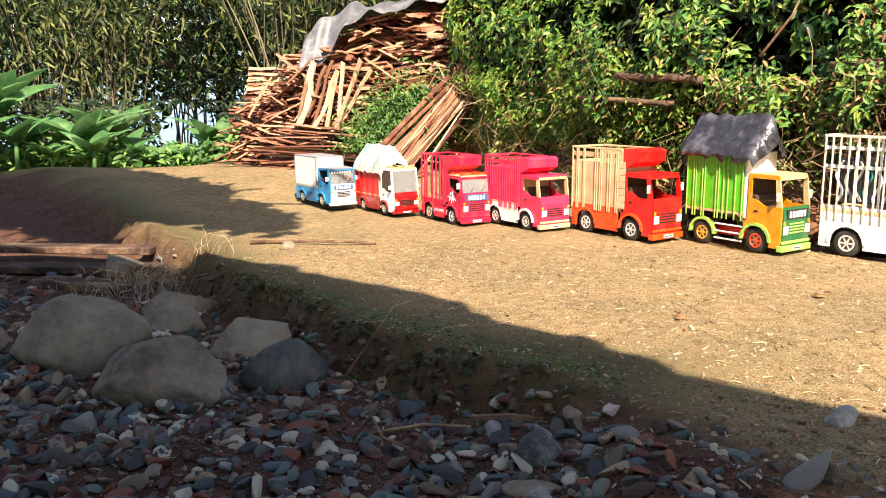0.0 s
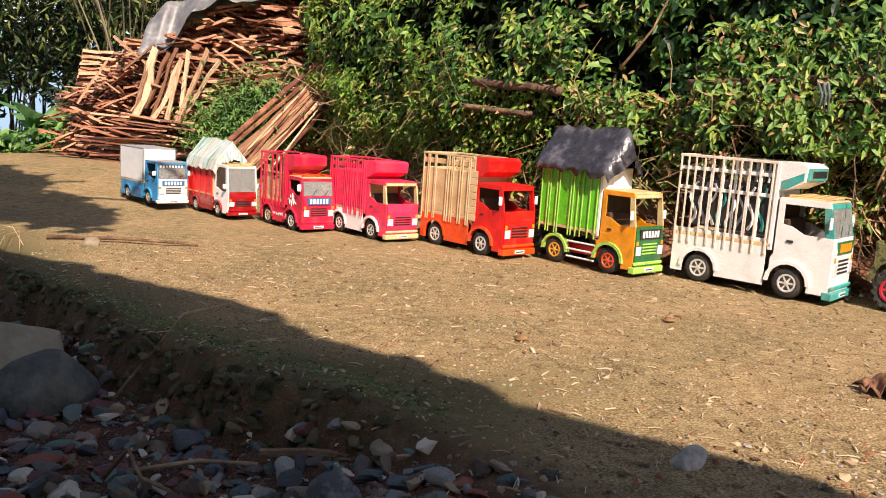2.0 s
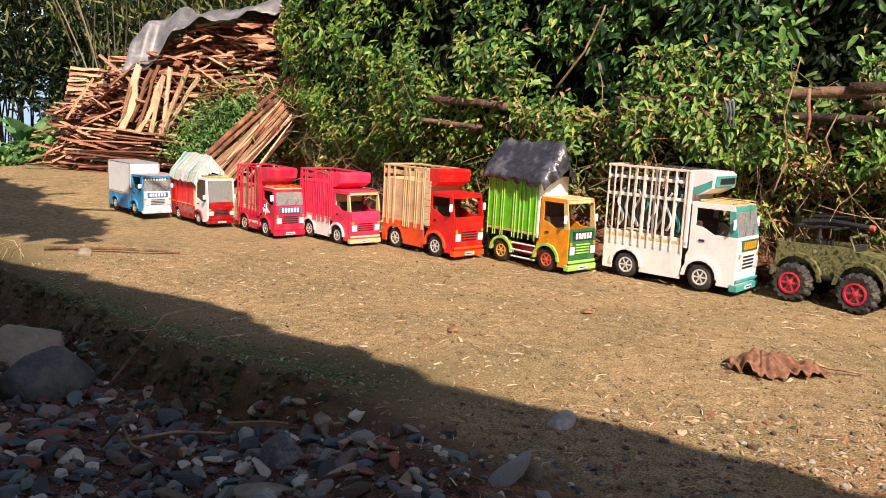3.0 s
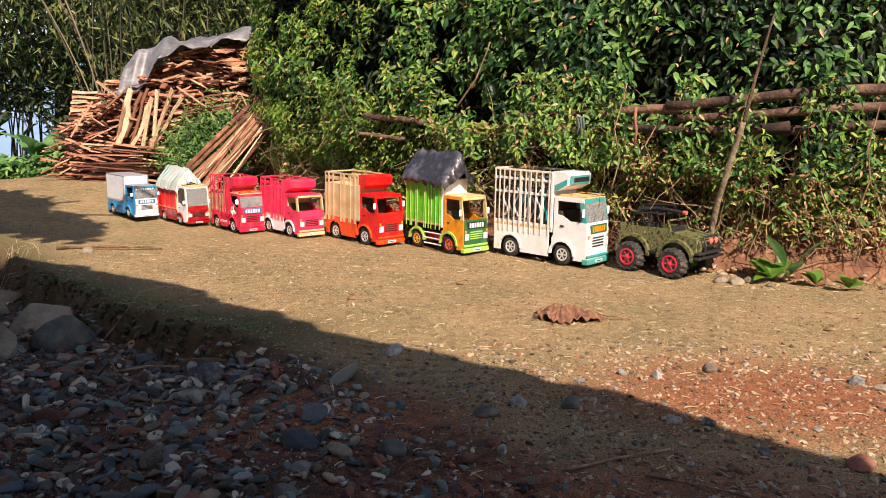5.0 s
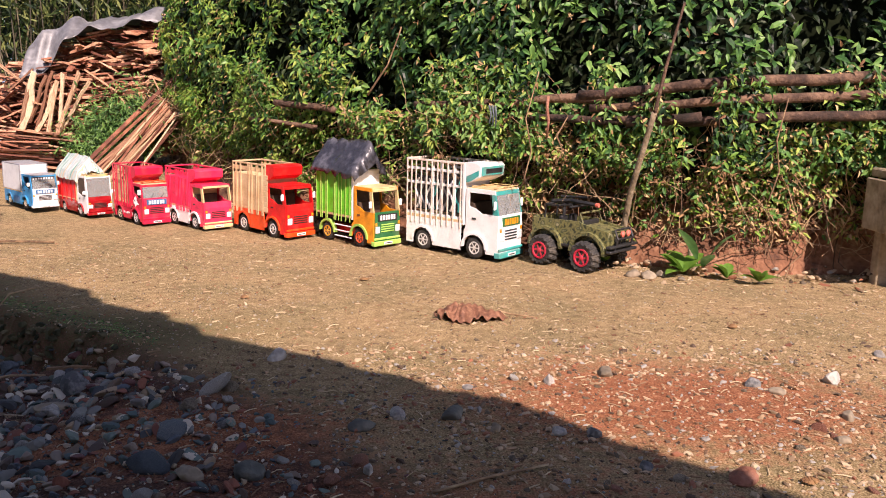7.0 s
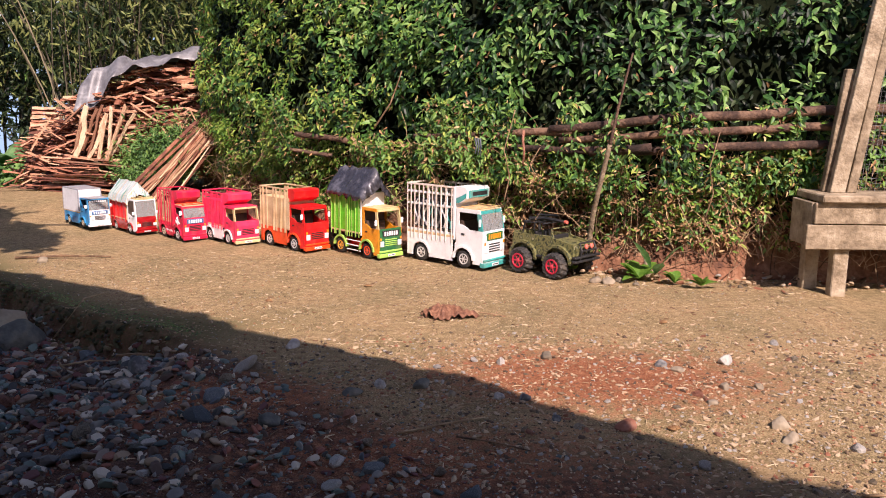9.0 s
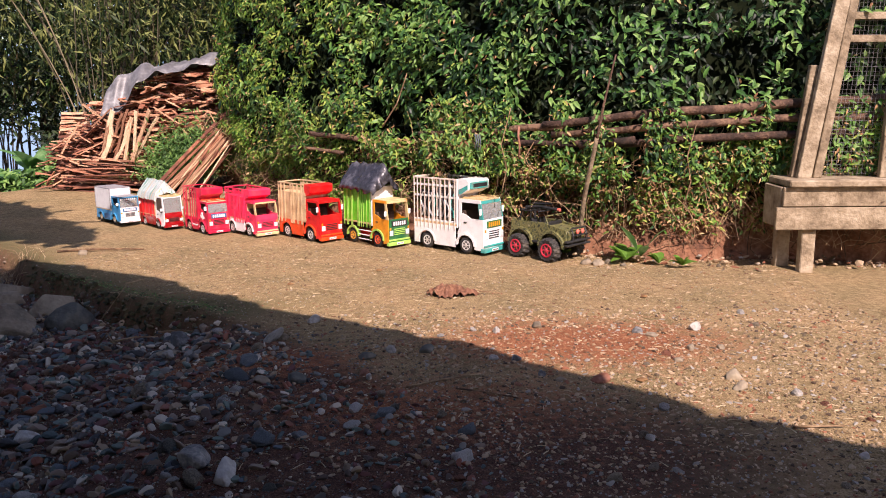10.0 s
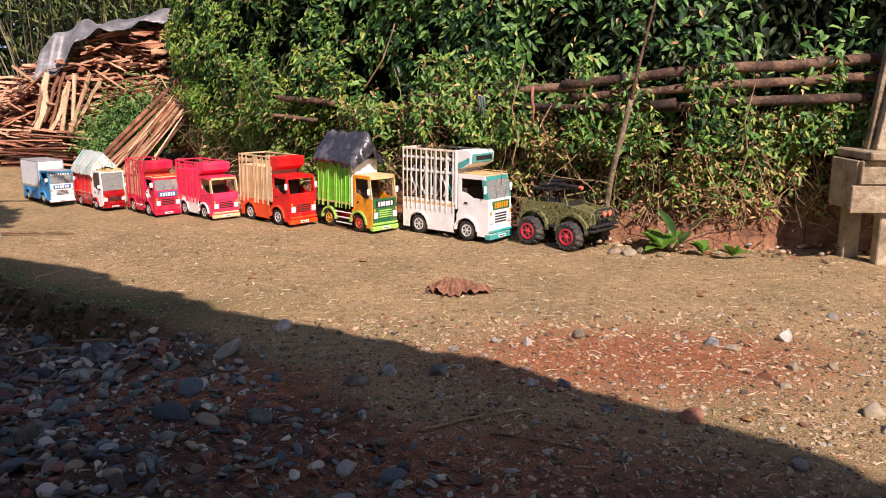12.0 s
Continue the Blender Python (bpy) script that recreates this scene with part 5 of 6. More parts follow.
def tent(parent, x0, x1, hw, z0, rise, m, seed, name, sag=0.012, over=0.018):
    """A sheet thrown over a ridge: two slopes, hanging hems and a drooping front."""
    bm = bmesh.new()
    nu, nv = 26, 22
    rows = []
    for i in range(nu + 1):
        u = i / nu
        row = []
        for j in range(nv + 1):
            v = 2 * j / nv - 1
            y = v * (hw + over)
            z = z0 + rise * (1 - abs(v) ** 0.95)
            x = x0 + (x1 - x0) * u
            n = noise.noise((u * 5 + seed, v * 2.0, 0.5)) * sag + noise.noise((u * 11 + seed, v * 5, 3.5)) * sag * 0.5 + abs(noise.noise((u * 19 + seed, v * 7 + u * 6, 7.5))) * sag * 0.55
            if abs(v) > 0.86:
                z -= 0.03 * (abs(v) - 0.86) / 0.14 * (1 + 0.8 * noise.noise((u * 9, seed, 1)))
            x += (0.10 * rise) * (1 - abs(v)) * (u - 0.4)
            row.append(bm.verts.new((x, y + n * 0.3, z + n)))
        rows.append(row)
    for p, q in zip(rows, rows[1:]):
        for j in range(nv):
            bm.faces.new((p[j], q[j], q[j + 1], p[j + 1]))
    # gathered front end
    last = rows[-1]
    hem = []
    for j, vtx in enumerate(last):
        v = 2 * j / nv - 1
        co = vtx.co
        n = noise.noise((j * 0.9, seed, 2.0))
        hem.append(bm.verts.new((co.x + 0.016 + 0.022 * n + 0.02 * (1 - abs(v)), co.y * 0.93, co.z - rise * (0.75 - 0.55 * abs(v)) + 0.02 * n)))
    for j in range(nv):
        bm.faces.new((last[j], hem[j], hem[j + 1], last[j + 1]))
    bmesh.ops.recalc_face_normals(bm, faces=bm.faces)
    ob = part(name, bm, m, parent, smooth=name != "sack_cover")
    ob.modifiers.new("thickness", "SOLIDIFY").thickness = 0.002
    return ob


def park(e, x, y, heading, H=0.0):
    e.matrix_basis = pose(x, y, ground_z(x, y) + 0.001, 0, 0, heading)


# (the rear left corner of each lies near the first pair of numbers)
blue = truck("toy_box_truck", "sky blue wooden toy truck with plain white cargo box", 0.46, 0.185, 0.30, dict(
    body="box", panel=M_WHITE, skirt=M_BLUE, skirt_panel=M_BLUE_DARK, door=M_BLUE, front=M_WHITE, frame=M_BLUE, bumper=M_WHITE, roof=M_GREY, screen=M_GLASS, screen_band=M_BLACK,
    front_band=M_BLUE_DARK, rim=M_CREAM_RIM, inside=M_BLUE_DARK, cab_top=0.80, bed=0.36, wipers=True, fender=M_BLUE))
tarp = truck("toy_cargo_truck", "red and white toy truck under a striped sacking cover", 0.44, 0.18, 0.285, dict(
    body="panel", wall=0.95, slats=False, panel=M_RED, post=M_RED, posts=[(0.0, 0.006), (0.13, 0.005), (0.15, 0.005), (0.30, 0.005), (0.46, 0.005), (0.60, 0.006)], head=M_PLY, skirt=M_DARK_RED, fender=M_DARK_RED,
    door=M_WHITE, front=M_DARK_RED, frame=M_WHITE, screen=M_GLASS, roof=M_CREAM, window_pane=M_HOLLOW, inside=M_HOLLOW, cab_top=0.97, roof_rack=M_CREAM, bed=0.36, bumper=M_DARK_RED))
tent(tarp, -0.01, 0.31, 0.09, 0.28, 0.125, M_SACK, 3.3, "sack_cover", 0.007)
red = truck("toy_cage_truck", "crimson toy truck with open slatted cargo cage", 0.43, 0.195, 0.385, dict(
    body="frame", slat=M_CREAM, post=M_CRIMSON, posts=[(0.0, 0.013), (0.085, 0.010), (0.145, 0.012), (0.29, 0.014), (0.385, 0.014), (0.475, 0.014), (0.555, 0.014), (0.605, 0.012)], head=M_CRIMSON, visor=M_CRIMSON,
    skirt=M_CRIMSON, door=M_CRIMSON, front=M_CRIMSON, frame=M_CRIMSON, screen=M_GLASS, roof=M_PLY, roof_rack=M_ORANGE, rim=M_CREAM_RIM, rim_front=M_RIM, side_sheet=True, inside=M_HOLLOW,
    front_band=M_BLUE_DARK, wipers=True, cab_top=0.72, bed=0.34))
pink = truck("toy_stake_truck", "fluorescent pink toy truck with white skirts", 0.48, 0.205, 0.385, dict(
    body="panel", wall=0.74, panel=M_PINK, slat=M_PINK, post=M_PINK, posts=[(x, 0.005) for x in (0.0, 0.03, 0.10, 0.13, 0.27, 0.30, 0.33, 0.38, 0.41, 0.47, 0.50, 0.57, 0.605)], head=M_PINK, visor=M_PINK,
    skirt=M_WHITE, fender=M_WHITE, door=M_PINK, front=M_PINK, frame=M_CREAM, bumper=M_CREAM, inside=M_CREAM, cab_top=0.76, bed=0.33, mirror=False))
orange = truck("toy_stake_truck", "red and orange toy truck with bare plywood cargo sides", 0.55, 0.22, 0.45, dict(
    body="panel", wall=0.74, panel=M_PLY, slat=M_PLY, post=M_PLY, posts=[(x, 0.007) for x in (0.0, 0.055, 0.08, 0.145, 0.165, 0.30, 0.325, 0.36, 0.385, 0.465, 0.49, 0.565, 0.59)], head=M_PLY, visor=M_RED, planked=True,
    skirt=M_ORANGE, fender=M_ORANGE, door=M_RED, front=M_RED, frame=M_RED, bumper=M_ORANGE, inside=M_HOLLOW, cab_top=0.74, bed=0.34, mirror_m=M_WHITE))
green = truck("toy_stake_truck", "lime green toy truck with amber cab under black plastic", 0.53, 0.215, 0.45, dict(
    body="panel", wall=0.92, slats=False, panel=M_GREEN, post=M_GREEN_PALE, posts=[(x, 0.006) for x in (0.0, 0.07, 0.10, 0.17, 0.195, 0.32, 0.35, 0.40, 0.45, 0.53, 0.60)], head=M_WHITE, rails=True,
    skirt=M_GREEN_PALE, fender=M_GREEN_PALE, door=M_AMBER, front=M_GREEN_DARK, frame=M_CREAM, bumper=M_GREEN_PALE, roof=M_CREAM, chassis=M_RED, rim=M_RIM_YELLOW, rim_front=M_ORANGE, front_band=M_BLACK,
    inside=M_HOLLOW, cab_top=0.80, bed=0.36, grille=M_GREEN_PALE))
tent(green, -0.03, 0.37, 0.109, 0.445, 0.17, M_BLACK_SHEET, 8.1, "plastic_cover", 0.018, 0.03)
white = truck("toy_cage_truck", "white toy truck with teal trim and slatted cargo", 0.66, 0.245, 0.54, dict(
    body="frame", bars=6, slat=M_WHITE, post=M_PALEWOOD, posts=[(x, 0.008) for x in (0.0, 0.05, 0.10, 0.16, 0.22, 0.28, 0.34, 0.40, 0.46, 0.52, 0.60)], head=M_WHITE, visor=M_WHITE, visor_band=M_TEAL, screen=M_GLASS, window_pane=None, wipers=True,
    skirt=M_WHITE, fender=M_WHITE, door=M_WHITE, front=M_WHITE, frame=M_TEAL, bumper=M_TEAL, roof=M_PLY, roof_rack=M_CREAM, inside=M_HOLLOW, front_band=M_GREEN_DARK, mark=M_AMBER, cab_top=0.74, bed=0.36, wheel_r=0.062))
# swirling white ornament; black backing added for the dark seen through the slats
for s in (-1, 1):
    part("dark_backing", boxed(((0.05, s * 0.098 - 0.002, 0.24), (0.40, s * 0.098 + 0.002, 0.44))), M_BLACK, white, "black backing added for the dark seen through the slats")
    for k in range(8):
        x = 0.065 + 0.042 * k
        bm = bmesh.new()
        tube(bm, [(x + 0.016 * math.sin(j * 0.9 + k), s * 0.104, 0.25 + 0.022 * j) for j in range(9)], 0.0075, 0.005, sides=5)
        part("painted_scroll", bm, (M_WHITE, M_GREY, M_WHITE, M_TEAL)[k % 4], white)
# heartbeat line and lettering on the crimson truck
zig = [(0.29, 0.135), (0.302, 0.14), (0.309, 0.118), (0.318, 0.158), (0.328, 0.108), (0.338, 0.165), (0.348, 0.115), (0.356, 0.14), (0.364, 0.125), (0.375, 0.122)]
for s in (-1, 1):
    bm = bmesh.new()
    tube(bm, [(x, s * 0.0965, z * 1.15) for x, z in zig], 0.0026, sides=4)
    part("pulse_line", bm, M_WHITE, red, "white zigzag pulse line")
    text = bpy.data.curves.new("lettering", "FONT")
    text.body, text.size, text.extrude, text.align_x = "AYAM KAMPUS 2", 0.024, 0.0006, "CENTER"
    text.materials.append(M_WHITE)
    ob = new("lettering", text)
    ob.parent = red
    ob.matrix_basis = pose(0.195, s * 0.0987, 0.060, 90, 0, 0 if s < 0 else 180)
for e, x, y, h in ((blue, -2.90, 5.61, -45), (tarp, -2.45, 5.44, -46), (red, -1.98, 5.21, -49), (pink, -1.58, 5.06, -48), (orange, -1.09, 4.85, -46), (green, -0.53, 4.60, -47), (white, 0.03, 4.36, -41)):
    park(e, x, y, h)


def buggy():
    """A camouflaged off-road toy with big treaded tyres, nose to +x."""
    e = new("toy_offroad_car")
    tagged(e, "camouflaged toy off-road car with big treaded red-rimmed tyres", "toy car")
    r, hw = 0.070, 0.115
    for x in (0.09, 0.33):
        for s in (-1, 1):
            wheel(e, x, s * hw, r, 0.075, M_RUBBER, M_RIM_RED, s, lugs=15)
    bm = bmesh.new()
    for x in (0.09, 0.33):
        tube(bm, [(x, -hw, r), (x, hw, r)], 0.008)
    tube(bm, [(0.03, 0, 0.085), (0.40, 0, 0.085)], 0.012)
    part("axles", bm, M_BLACK, e)
    part("undertray", boxed(((0.02, -0.07, 0.085), (0.42, 0.07, 0.105)), bevel=0.004), M_BLACK, e)
    z0 = 0.105
    for s in (-1, 1):
        y0, y1 = s * 0.078, s * 0.092
        pts = [(0.0, z0 + 0.02)] + arch(0.09, 0.082, z0 - 0.02, 8, 165, 15) + arch(0.33, 0.082, z0 - 0.02, 8, 165, 15) + [(0.43, z0 + 0.01), (0.43, 0.195), (0.29, 0.215), (0.27, 0.225), (0.0, 0.215)]
        part("body_side", plate(pts, y0, y1), M_CAMO, e)
        fender(e, 0.09, 0.082, z0 - 0.02, y1, s, M_CAMO, 0.022)
        fender(e, 0.33, 0.082, z0 - 0.02, y1, s, M_CAMO, 0.022)
        part("rocker_bar", boxed(((0.16, s * 0.10 - 0.008, 0.098), (0.26, s * 0.10 + 0.008, 0.112)), bevel=0.003), M_BLACK, e)
    part("hood", plate([(0.27, 0.205), (0.43, 0.188), (0.445, 0.175), (0.44, 0.12), (0.27, 0.12)], -0.08, 0.08), M_CAMO, e)
    part("tub", boxed(((0.0, -0.08, 0.11), (0.28, 0.08, 0.165)), bevel=0.004), M_CAMO, e)
    part("tail_panel", boxed(((-0.006, -0.08, 0.11), (0.004, 0.08, 0.222)), bevel=0.002), M_CAMO, e)
    for s in (-1, 1):
        part("seat", boxed(((0.15, s * 0.04 - 0.026, 0.165), (0.21, s * 0.04 + 0.026, 0.18)), ((0.135, s * 0.04 - 0.026, 0.165), (0.155, s * 0.04 + 0.026, 0.235)), bevel=0.004), M_BLACK, e)
    part("dashboard", boxed(((0.255, -0.075, 0.18), (0.275, 0.075, 0.225)), bevel=0.004), M_BLACK, e)
    bm = bmesh.new()
    tube(bm, [(0.285, -0.08, 0.215), (0.265, -0.078, 0.262), (0.265, 0.078, 0.262), (0.285, 0.08, 0.215)], 0.005)
    part("windscreen_frame", bm, M_CAMO, e)
    bm = bmesh.new()
    for y in (-0.05, 0.05):
        tube(bm, [(0.04, y, 0.21), (0.05, y, 0.275), (0.20, y, 0.29)], 0.005)
    for x in (0.06, 0.13, 0.20):
        tube(bm, [(x, -0.07, 0.283), (x, 0.07, 0.283)], 0.005)
    part("roll_cage", bm, M_BLACK, e)
    bm = bmesh.new()
    tube(bm, [(0.05, 0.0, 0.29), (0.16, 0.0, 0.305), (0.31, -0.01, 0.30)], 0.013, 0.009, 8)
    tube(bm, [(0.08, 0.03, 0.315), (0.23, 0.03, 0.325)], 0.007, 0.006, 7)
    tube(bm, [(0.12, 0.0, 0.23), (0.12, 0.0, 0.30)], 0.008, sides=6)
    part("mounted_barrel", bm, M_BLACK, e, "black toy barrel on a mount")
    bm = bmesh.new()
    tube(bm, [(0.305, -0.01, 0.30), (0.322, -0.01, 0.30)], 0.0105, sides=8)
    part("barrel_tip", bm, M_LAMP, e, "orange barrel tip")
    for z in (0.10, 0.122):
        part("front_bumper", boxed(((0.435, -0.115, z), (0.465, 0.115, z + 0.012)), bevel=0.003), M_BLACK, e)
    bm = bmesh.new()
    for y in (-0.065, 0.065):
        tube(bm, [(0.455, y, 0.11), (0.468, y, 0.165), (0.45, y, 0.205)], 0.005)
    tube(bm, [(0.468, -0.065, 0.165), (0.468, 0.065, 0.165)], 0.005)
    tube(bm, [(0.45, -0.065, 0.205), (0.45, 0.065, 0.205)], 0.005)
    part("bull_bar", bm, M_BLACK, e)
    for y in (-0.024, 0.024):
        bm = lathe([(0.004, -0.006), (0.014, -0.004), (0.015, 0.004), (0.006, 0.008)], 14)
        bmesh.ops.rotate(bm, cent=(0, 0, 0), matrix=Matrix.Rotation(radians(-90), 3, "Z"), verts=bm.verts)
        bmesh.ops.translate(bm, vec=(0.466, y, 0.186), verts=bm.verts)
        part("round_lamp", bm, M_LAMP, e, "round red lamp")
    part("radiator_slats", boxed(*[((0.440, -0.05 + 0.02 * k, 0.13), (0.448, -0.04 + 0.02 * k, 0.168)) for k in range(5)], bevel=0.001), M_BLACK, e)
    return e


jeep = buggy()
jeep.matrix_basis = pose(0.73, 3.99, ground_z(0.7, 3.5) + 0.001, 0, 0, -46) @ Matrix.Scale(1.15, 4)

# boulders and stones at the road's edge
def boulder(x, y, w, d, h, seed, name="boulder", label="rounded pale grey-brown boulder at the road edge", m=None, turn=0, group="stones at the road edge", sink=0.25, detail=4):
    bm = bmesh.new()
    bmesh.ops.create_icosphere(bm, subdivisions=detail, radius=1)
    cr = random.Random(int(seed * 10))
    cuts = [(Vector((cr.gauss(0, 1), cr.gauss(0, 1), cr.gauss(0.2, 0.8))).normalized(), cr.uniform(0.52, 0.84) if detail > 3 else cr.uniform(0.48, 0.8)) for _ in range(9)]
    for v in bm.verts:
        n = v.co.normalized()
        k = 1 + 0.20 * noise.noise(n * 1.3 + Vector((seed, 0, 0))) + 0.07 * noise.noise(n * 3.5 + Vector((0, seed, 0))) + 0.02 * noise.noise(n * 11 + Vector((0, seed, 2)))
        c = n * k
        for f, reach in cuts:
            over = c.dot(f) - reach
            if over > 0:
                c -= f * over * 0.85
        v.co = (c.x * w / 2, c.y * d / 2, c.z * h * 0.62)
    ob = part(name, bm, m or M_ROCK, smooth=True)
    ob.matrix_basis = pose(x, y, ground_z(x, y) + h * (0.42 - sink), 0, 0, turn)
    return tagged(ob, label, "stone", group)


boulder(-2.72, 2.66, 0.50, 0.38, 0.27, 1.3, turn=-20)
boulder(-2.30, 2.40, 0.42, 0.30, 0.21, 2.9, turn=10)
boulder(-2.20, 2.84, 0.30, 0.22, 0.15, 4.4, turn=30)
boulder(-1.97, 2.55, 0.26, 0.22, 0.18, 5.1, m=M_ROCK_DARK, label="dark grey angular boulder beside the gravel")
boulder(-2.58, 3.08, 0.27, 0.18, 0.10, 6.6)
boulder(-2.70, 3.33, 0.43, 0.24, 0.10, 7.7, turn=-12)
boulder(-3.28, 3.92, 0.22, 0.17, 0.14, 8.2)
boulder(-2.98, 3.20, 0.24, 0.18, 0.10, 9.4)
boulder(-3.15, 2.75, 0.26, 0.20, 0.12, 3.1)
boulder(-1.20, 2.03, 0.125, 0.10, 0.095, 10.2, "stone", "grey rounded stone lying in the gravel", M_STONE, detail=3)
boulder(-1.21, 1.87, 0.17, 0.06, 0.035, 11.2, "stone", "long flat buff stone in the gravel", detail=3)
boulder(-1.18, 1.80, 0.07, 0.06, 0.045, 12.7, "stone", "small grey stone in the gravel", M_STONE, detail=3)
LIT_STONES = [
    (-0.53, 2.15, 0.085, 0.05, "blue-grey stone with a white top on the road", M_WHITESTONE),
    (-1.13, 2.22, 0.077, 0.035, "pale flat stone near the road edge", M_ROCK),
    (0.40, 1.90, 0.055, 0.036, "grey pebble on the red soil", M_STONE),
    (0.61, 1.99, 0.075, 0.042, "buff pebble on the red soil", M_ROCK),
    (1.10, 1.91, 0.055, 0.042, "grey pebble on the road", M_STONE),
    (1.16, 1.84, 0.07, 0.024, "flat brown stone on the road", M_ROCK),
    (1.40, 1.95, 0.085, 0.055, "white and grey stone on the road", M_STONE),
    (1.28, 1.62, 0.055, 0.030, "pale chipped stone on the road", M_ROCK),
    (1.42, 1.62, 0.045, 0.028, "pale chipped stone on the road", M_ROCK),
    (1.17, 1.45, 0.06, 0.026, "flat buff stone on the road", M_ROCK),
    (1.34, 1.22, 0.085, 0.052, "brown rounded stone on the road", M_ROCK),
    (1.32, 1.09, 0.075, 0.045, "brown rounded stone on the road", M_ROCK),
    (1.52, 1.02, 0.06, 0.036, "dark grey stone on the road", M_STONE),
    (1.50, 0.45, 0.04, 0.03, "small pale stone on the road", M_WHITESTONE),
    (0.13, 1.86, 0.05, 0.022, "small cream pebble on the road", M_WHITESTONE),
    (-2.48, 4.00, 0.09, 0.05, "pale stone lying on the road", M_ROCK),
]
SHADE_STONES = [
    (0.46, 1.49, 0.055, 0.040, "grey stone on the shadow line", M_STONE),
    (0.36, 1.50, 0.055, 0.034, "grey stone on the shadow line", M_STONE),
    (0.55, 1.27, 0.045, 0.032, "grey stone in the shade", M_STONE),
    (0.18, 1.52, 0.05, 0.028, "pale stone in the shade", M_ROCK),
    (-0.21, 1.53, 0.09, 0.040, "dark blue-grey stone in the shade", M_ROCK_DARK),
    (0.06, 1.61, 0.10, 0.04, "dark flat stone in the shade", M_ROCK_DARK),
    (-0.10, 1.60, 0.07, 0.035, "dark grey stone in the shade", M_STONE),
    (-0.18, 1.24, 0.045, 0.036, "small white stone in the shade", M_WHITESTONE),
    (-0.62, 1.22, 0.085, 0.042, "buff stone among the gravel", M_ROCK),
    (-0.48, 1.24, 0.10, 0.055, "dark brown stone among the gravel", M_ROCK_DARK),
    (-0.69, 0.44, 0.15, 0.075, "blue-grey stone among the gravel", M_STONE),
    (-0.56, 0.34, 0.12, 0.085, "pale angular stone among the gravel", M_WHITESTONE),
    (-1.48, 0.95, 0.13, 0.06, "pale flat stone among the gravel", M_WHITESTONE),
    (-1.56, 1.21, 0.13, 0.06, "red-brown stone among the gravel", M_REDSTONE),
    (0.78, 1.22, 0.10, 0.04, "lump of red clay in the shade", M_REDSTONE),
    (1.50, 0.16, 0.17, 0.09, "dark brown rounded stone in the shade", M_ROCK_DARK),
]
for k, (x, y, w, h, lab, m) in enumerate(LIT_STONES + SHADE_STONES):
    boulder(x, y, w, w * 0.8, h, 20 + k * 1.7, "stone", lab, m, turn=k * 37, detail=3)

# larger loose stones of the bed and the road
lrng = random.Random(77)
KINDS = [(M_STONE, "grey river stone lying in the gravel bed"), (M_ROCK, "buff river stone lying in the gravel bed"), (M_ROCK_DARK, "dark river stone lying in the gravel bed"), (M_WHITESTONE, "pale river stone lying in the gravel bed"), (M_REDSTONE, "red-brown river stone lying in the gravel bed"), (M_STONE, "grey river stone lying in the gravel bed"), (M_BLUESTONE, "blue-grey river stone lying in the gravel bed"), (M_BLUESTONE, "blue-grey river stone lying in the gravel bed")]
ROUNDS = []
for k in range(24):
    bm = bmesh.new()
    bmesh.ops.create_icosphere(bm, subdivisions=3, radius=1)
    cuts = [(Vector((lrng.gauss(0, 1), lrng.gauss(0, 1), lrng.gauss(0, 1))).normalized(), lrng.uniform(0.5, 0.85)) for _ in range(8)]
    for v in bm.verts:
        c = v.co.copy()
        for f, reach in cuts:
            over = c.dot(f) - reach
            if over > 0:
                c -= f * over * 0.9
        v.co = c * (1 + 0.10 * noise.noise(c * 2.2 + Vector((k * 3.1, 0, 0))) + 0.05 * noise.noise(c * 6 + Vector((0, k * 1.7, 0))))
    ROUNDS.append(mesh_of("stone", bm, KINDS[k % 8][0], True))
loose = 0
while loose < 230:
    x, y = lrng.uniform(-2.6, 1.9), lrng.uniform(-0.5, 2.4)
    d = edge_side(x, y)
    bedded = d < 0.05
    if bedded and lrng.random() > smoothstep(0.5, -0.6, x) + 0.12:
        continue
    if not bedded and (x < 0.25 or lrng.random() > 0.5):
        continue
    w = lrng.choice((0.014, 0.018, 0.022, 0.026, 0.032, 0.040)) * lrng.uniform(0.8, 1.25) * (1.0 if bedded else 0.6)
    k = lrng.randrange(24) if bedded else lrng.choice((1, 3, 4, 9, 11, 17, 19, 20))
    ob = new("stone", ROUNDS[k])
    ob.matrix_basis = pose(x, y, ground_z(x, y, d) + w * (0.30 if bedded else 0.12), lrng.gauss(0, 14), lrng.gauss(0, 14), lrng.uniform(0, 360)) @ Matrix.Diagonal((w * lrng.uniform(1.0, 1.6), w, w * lrng.uniform(0.5, 0.85), 1))
    tagged(ob, KINDS[k % 8][1] if bedded else KINDS[k % 8][1].replace("lying in the gravel bed", "lying on the road"), "stone", "loose stones of the bed" if bedded else "loose stones on the road")
    loose += 1

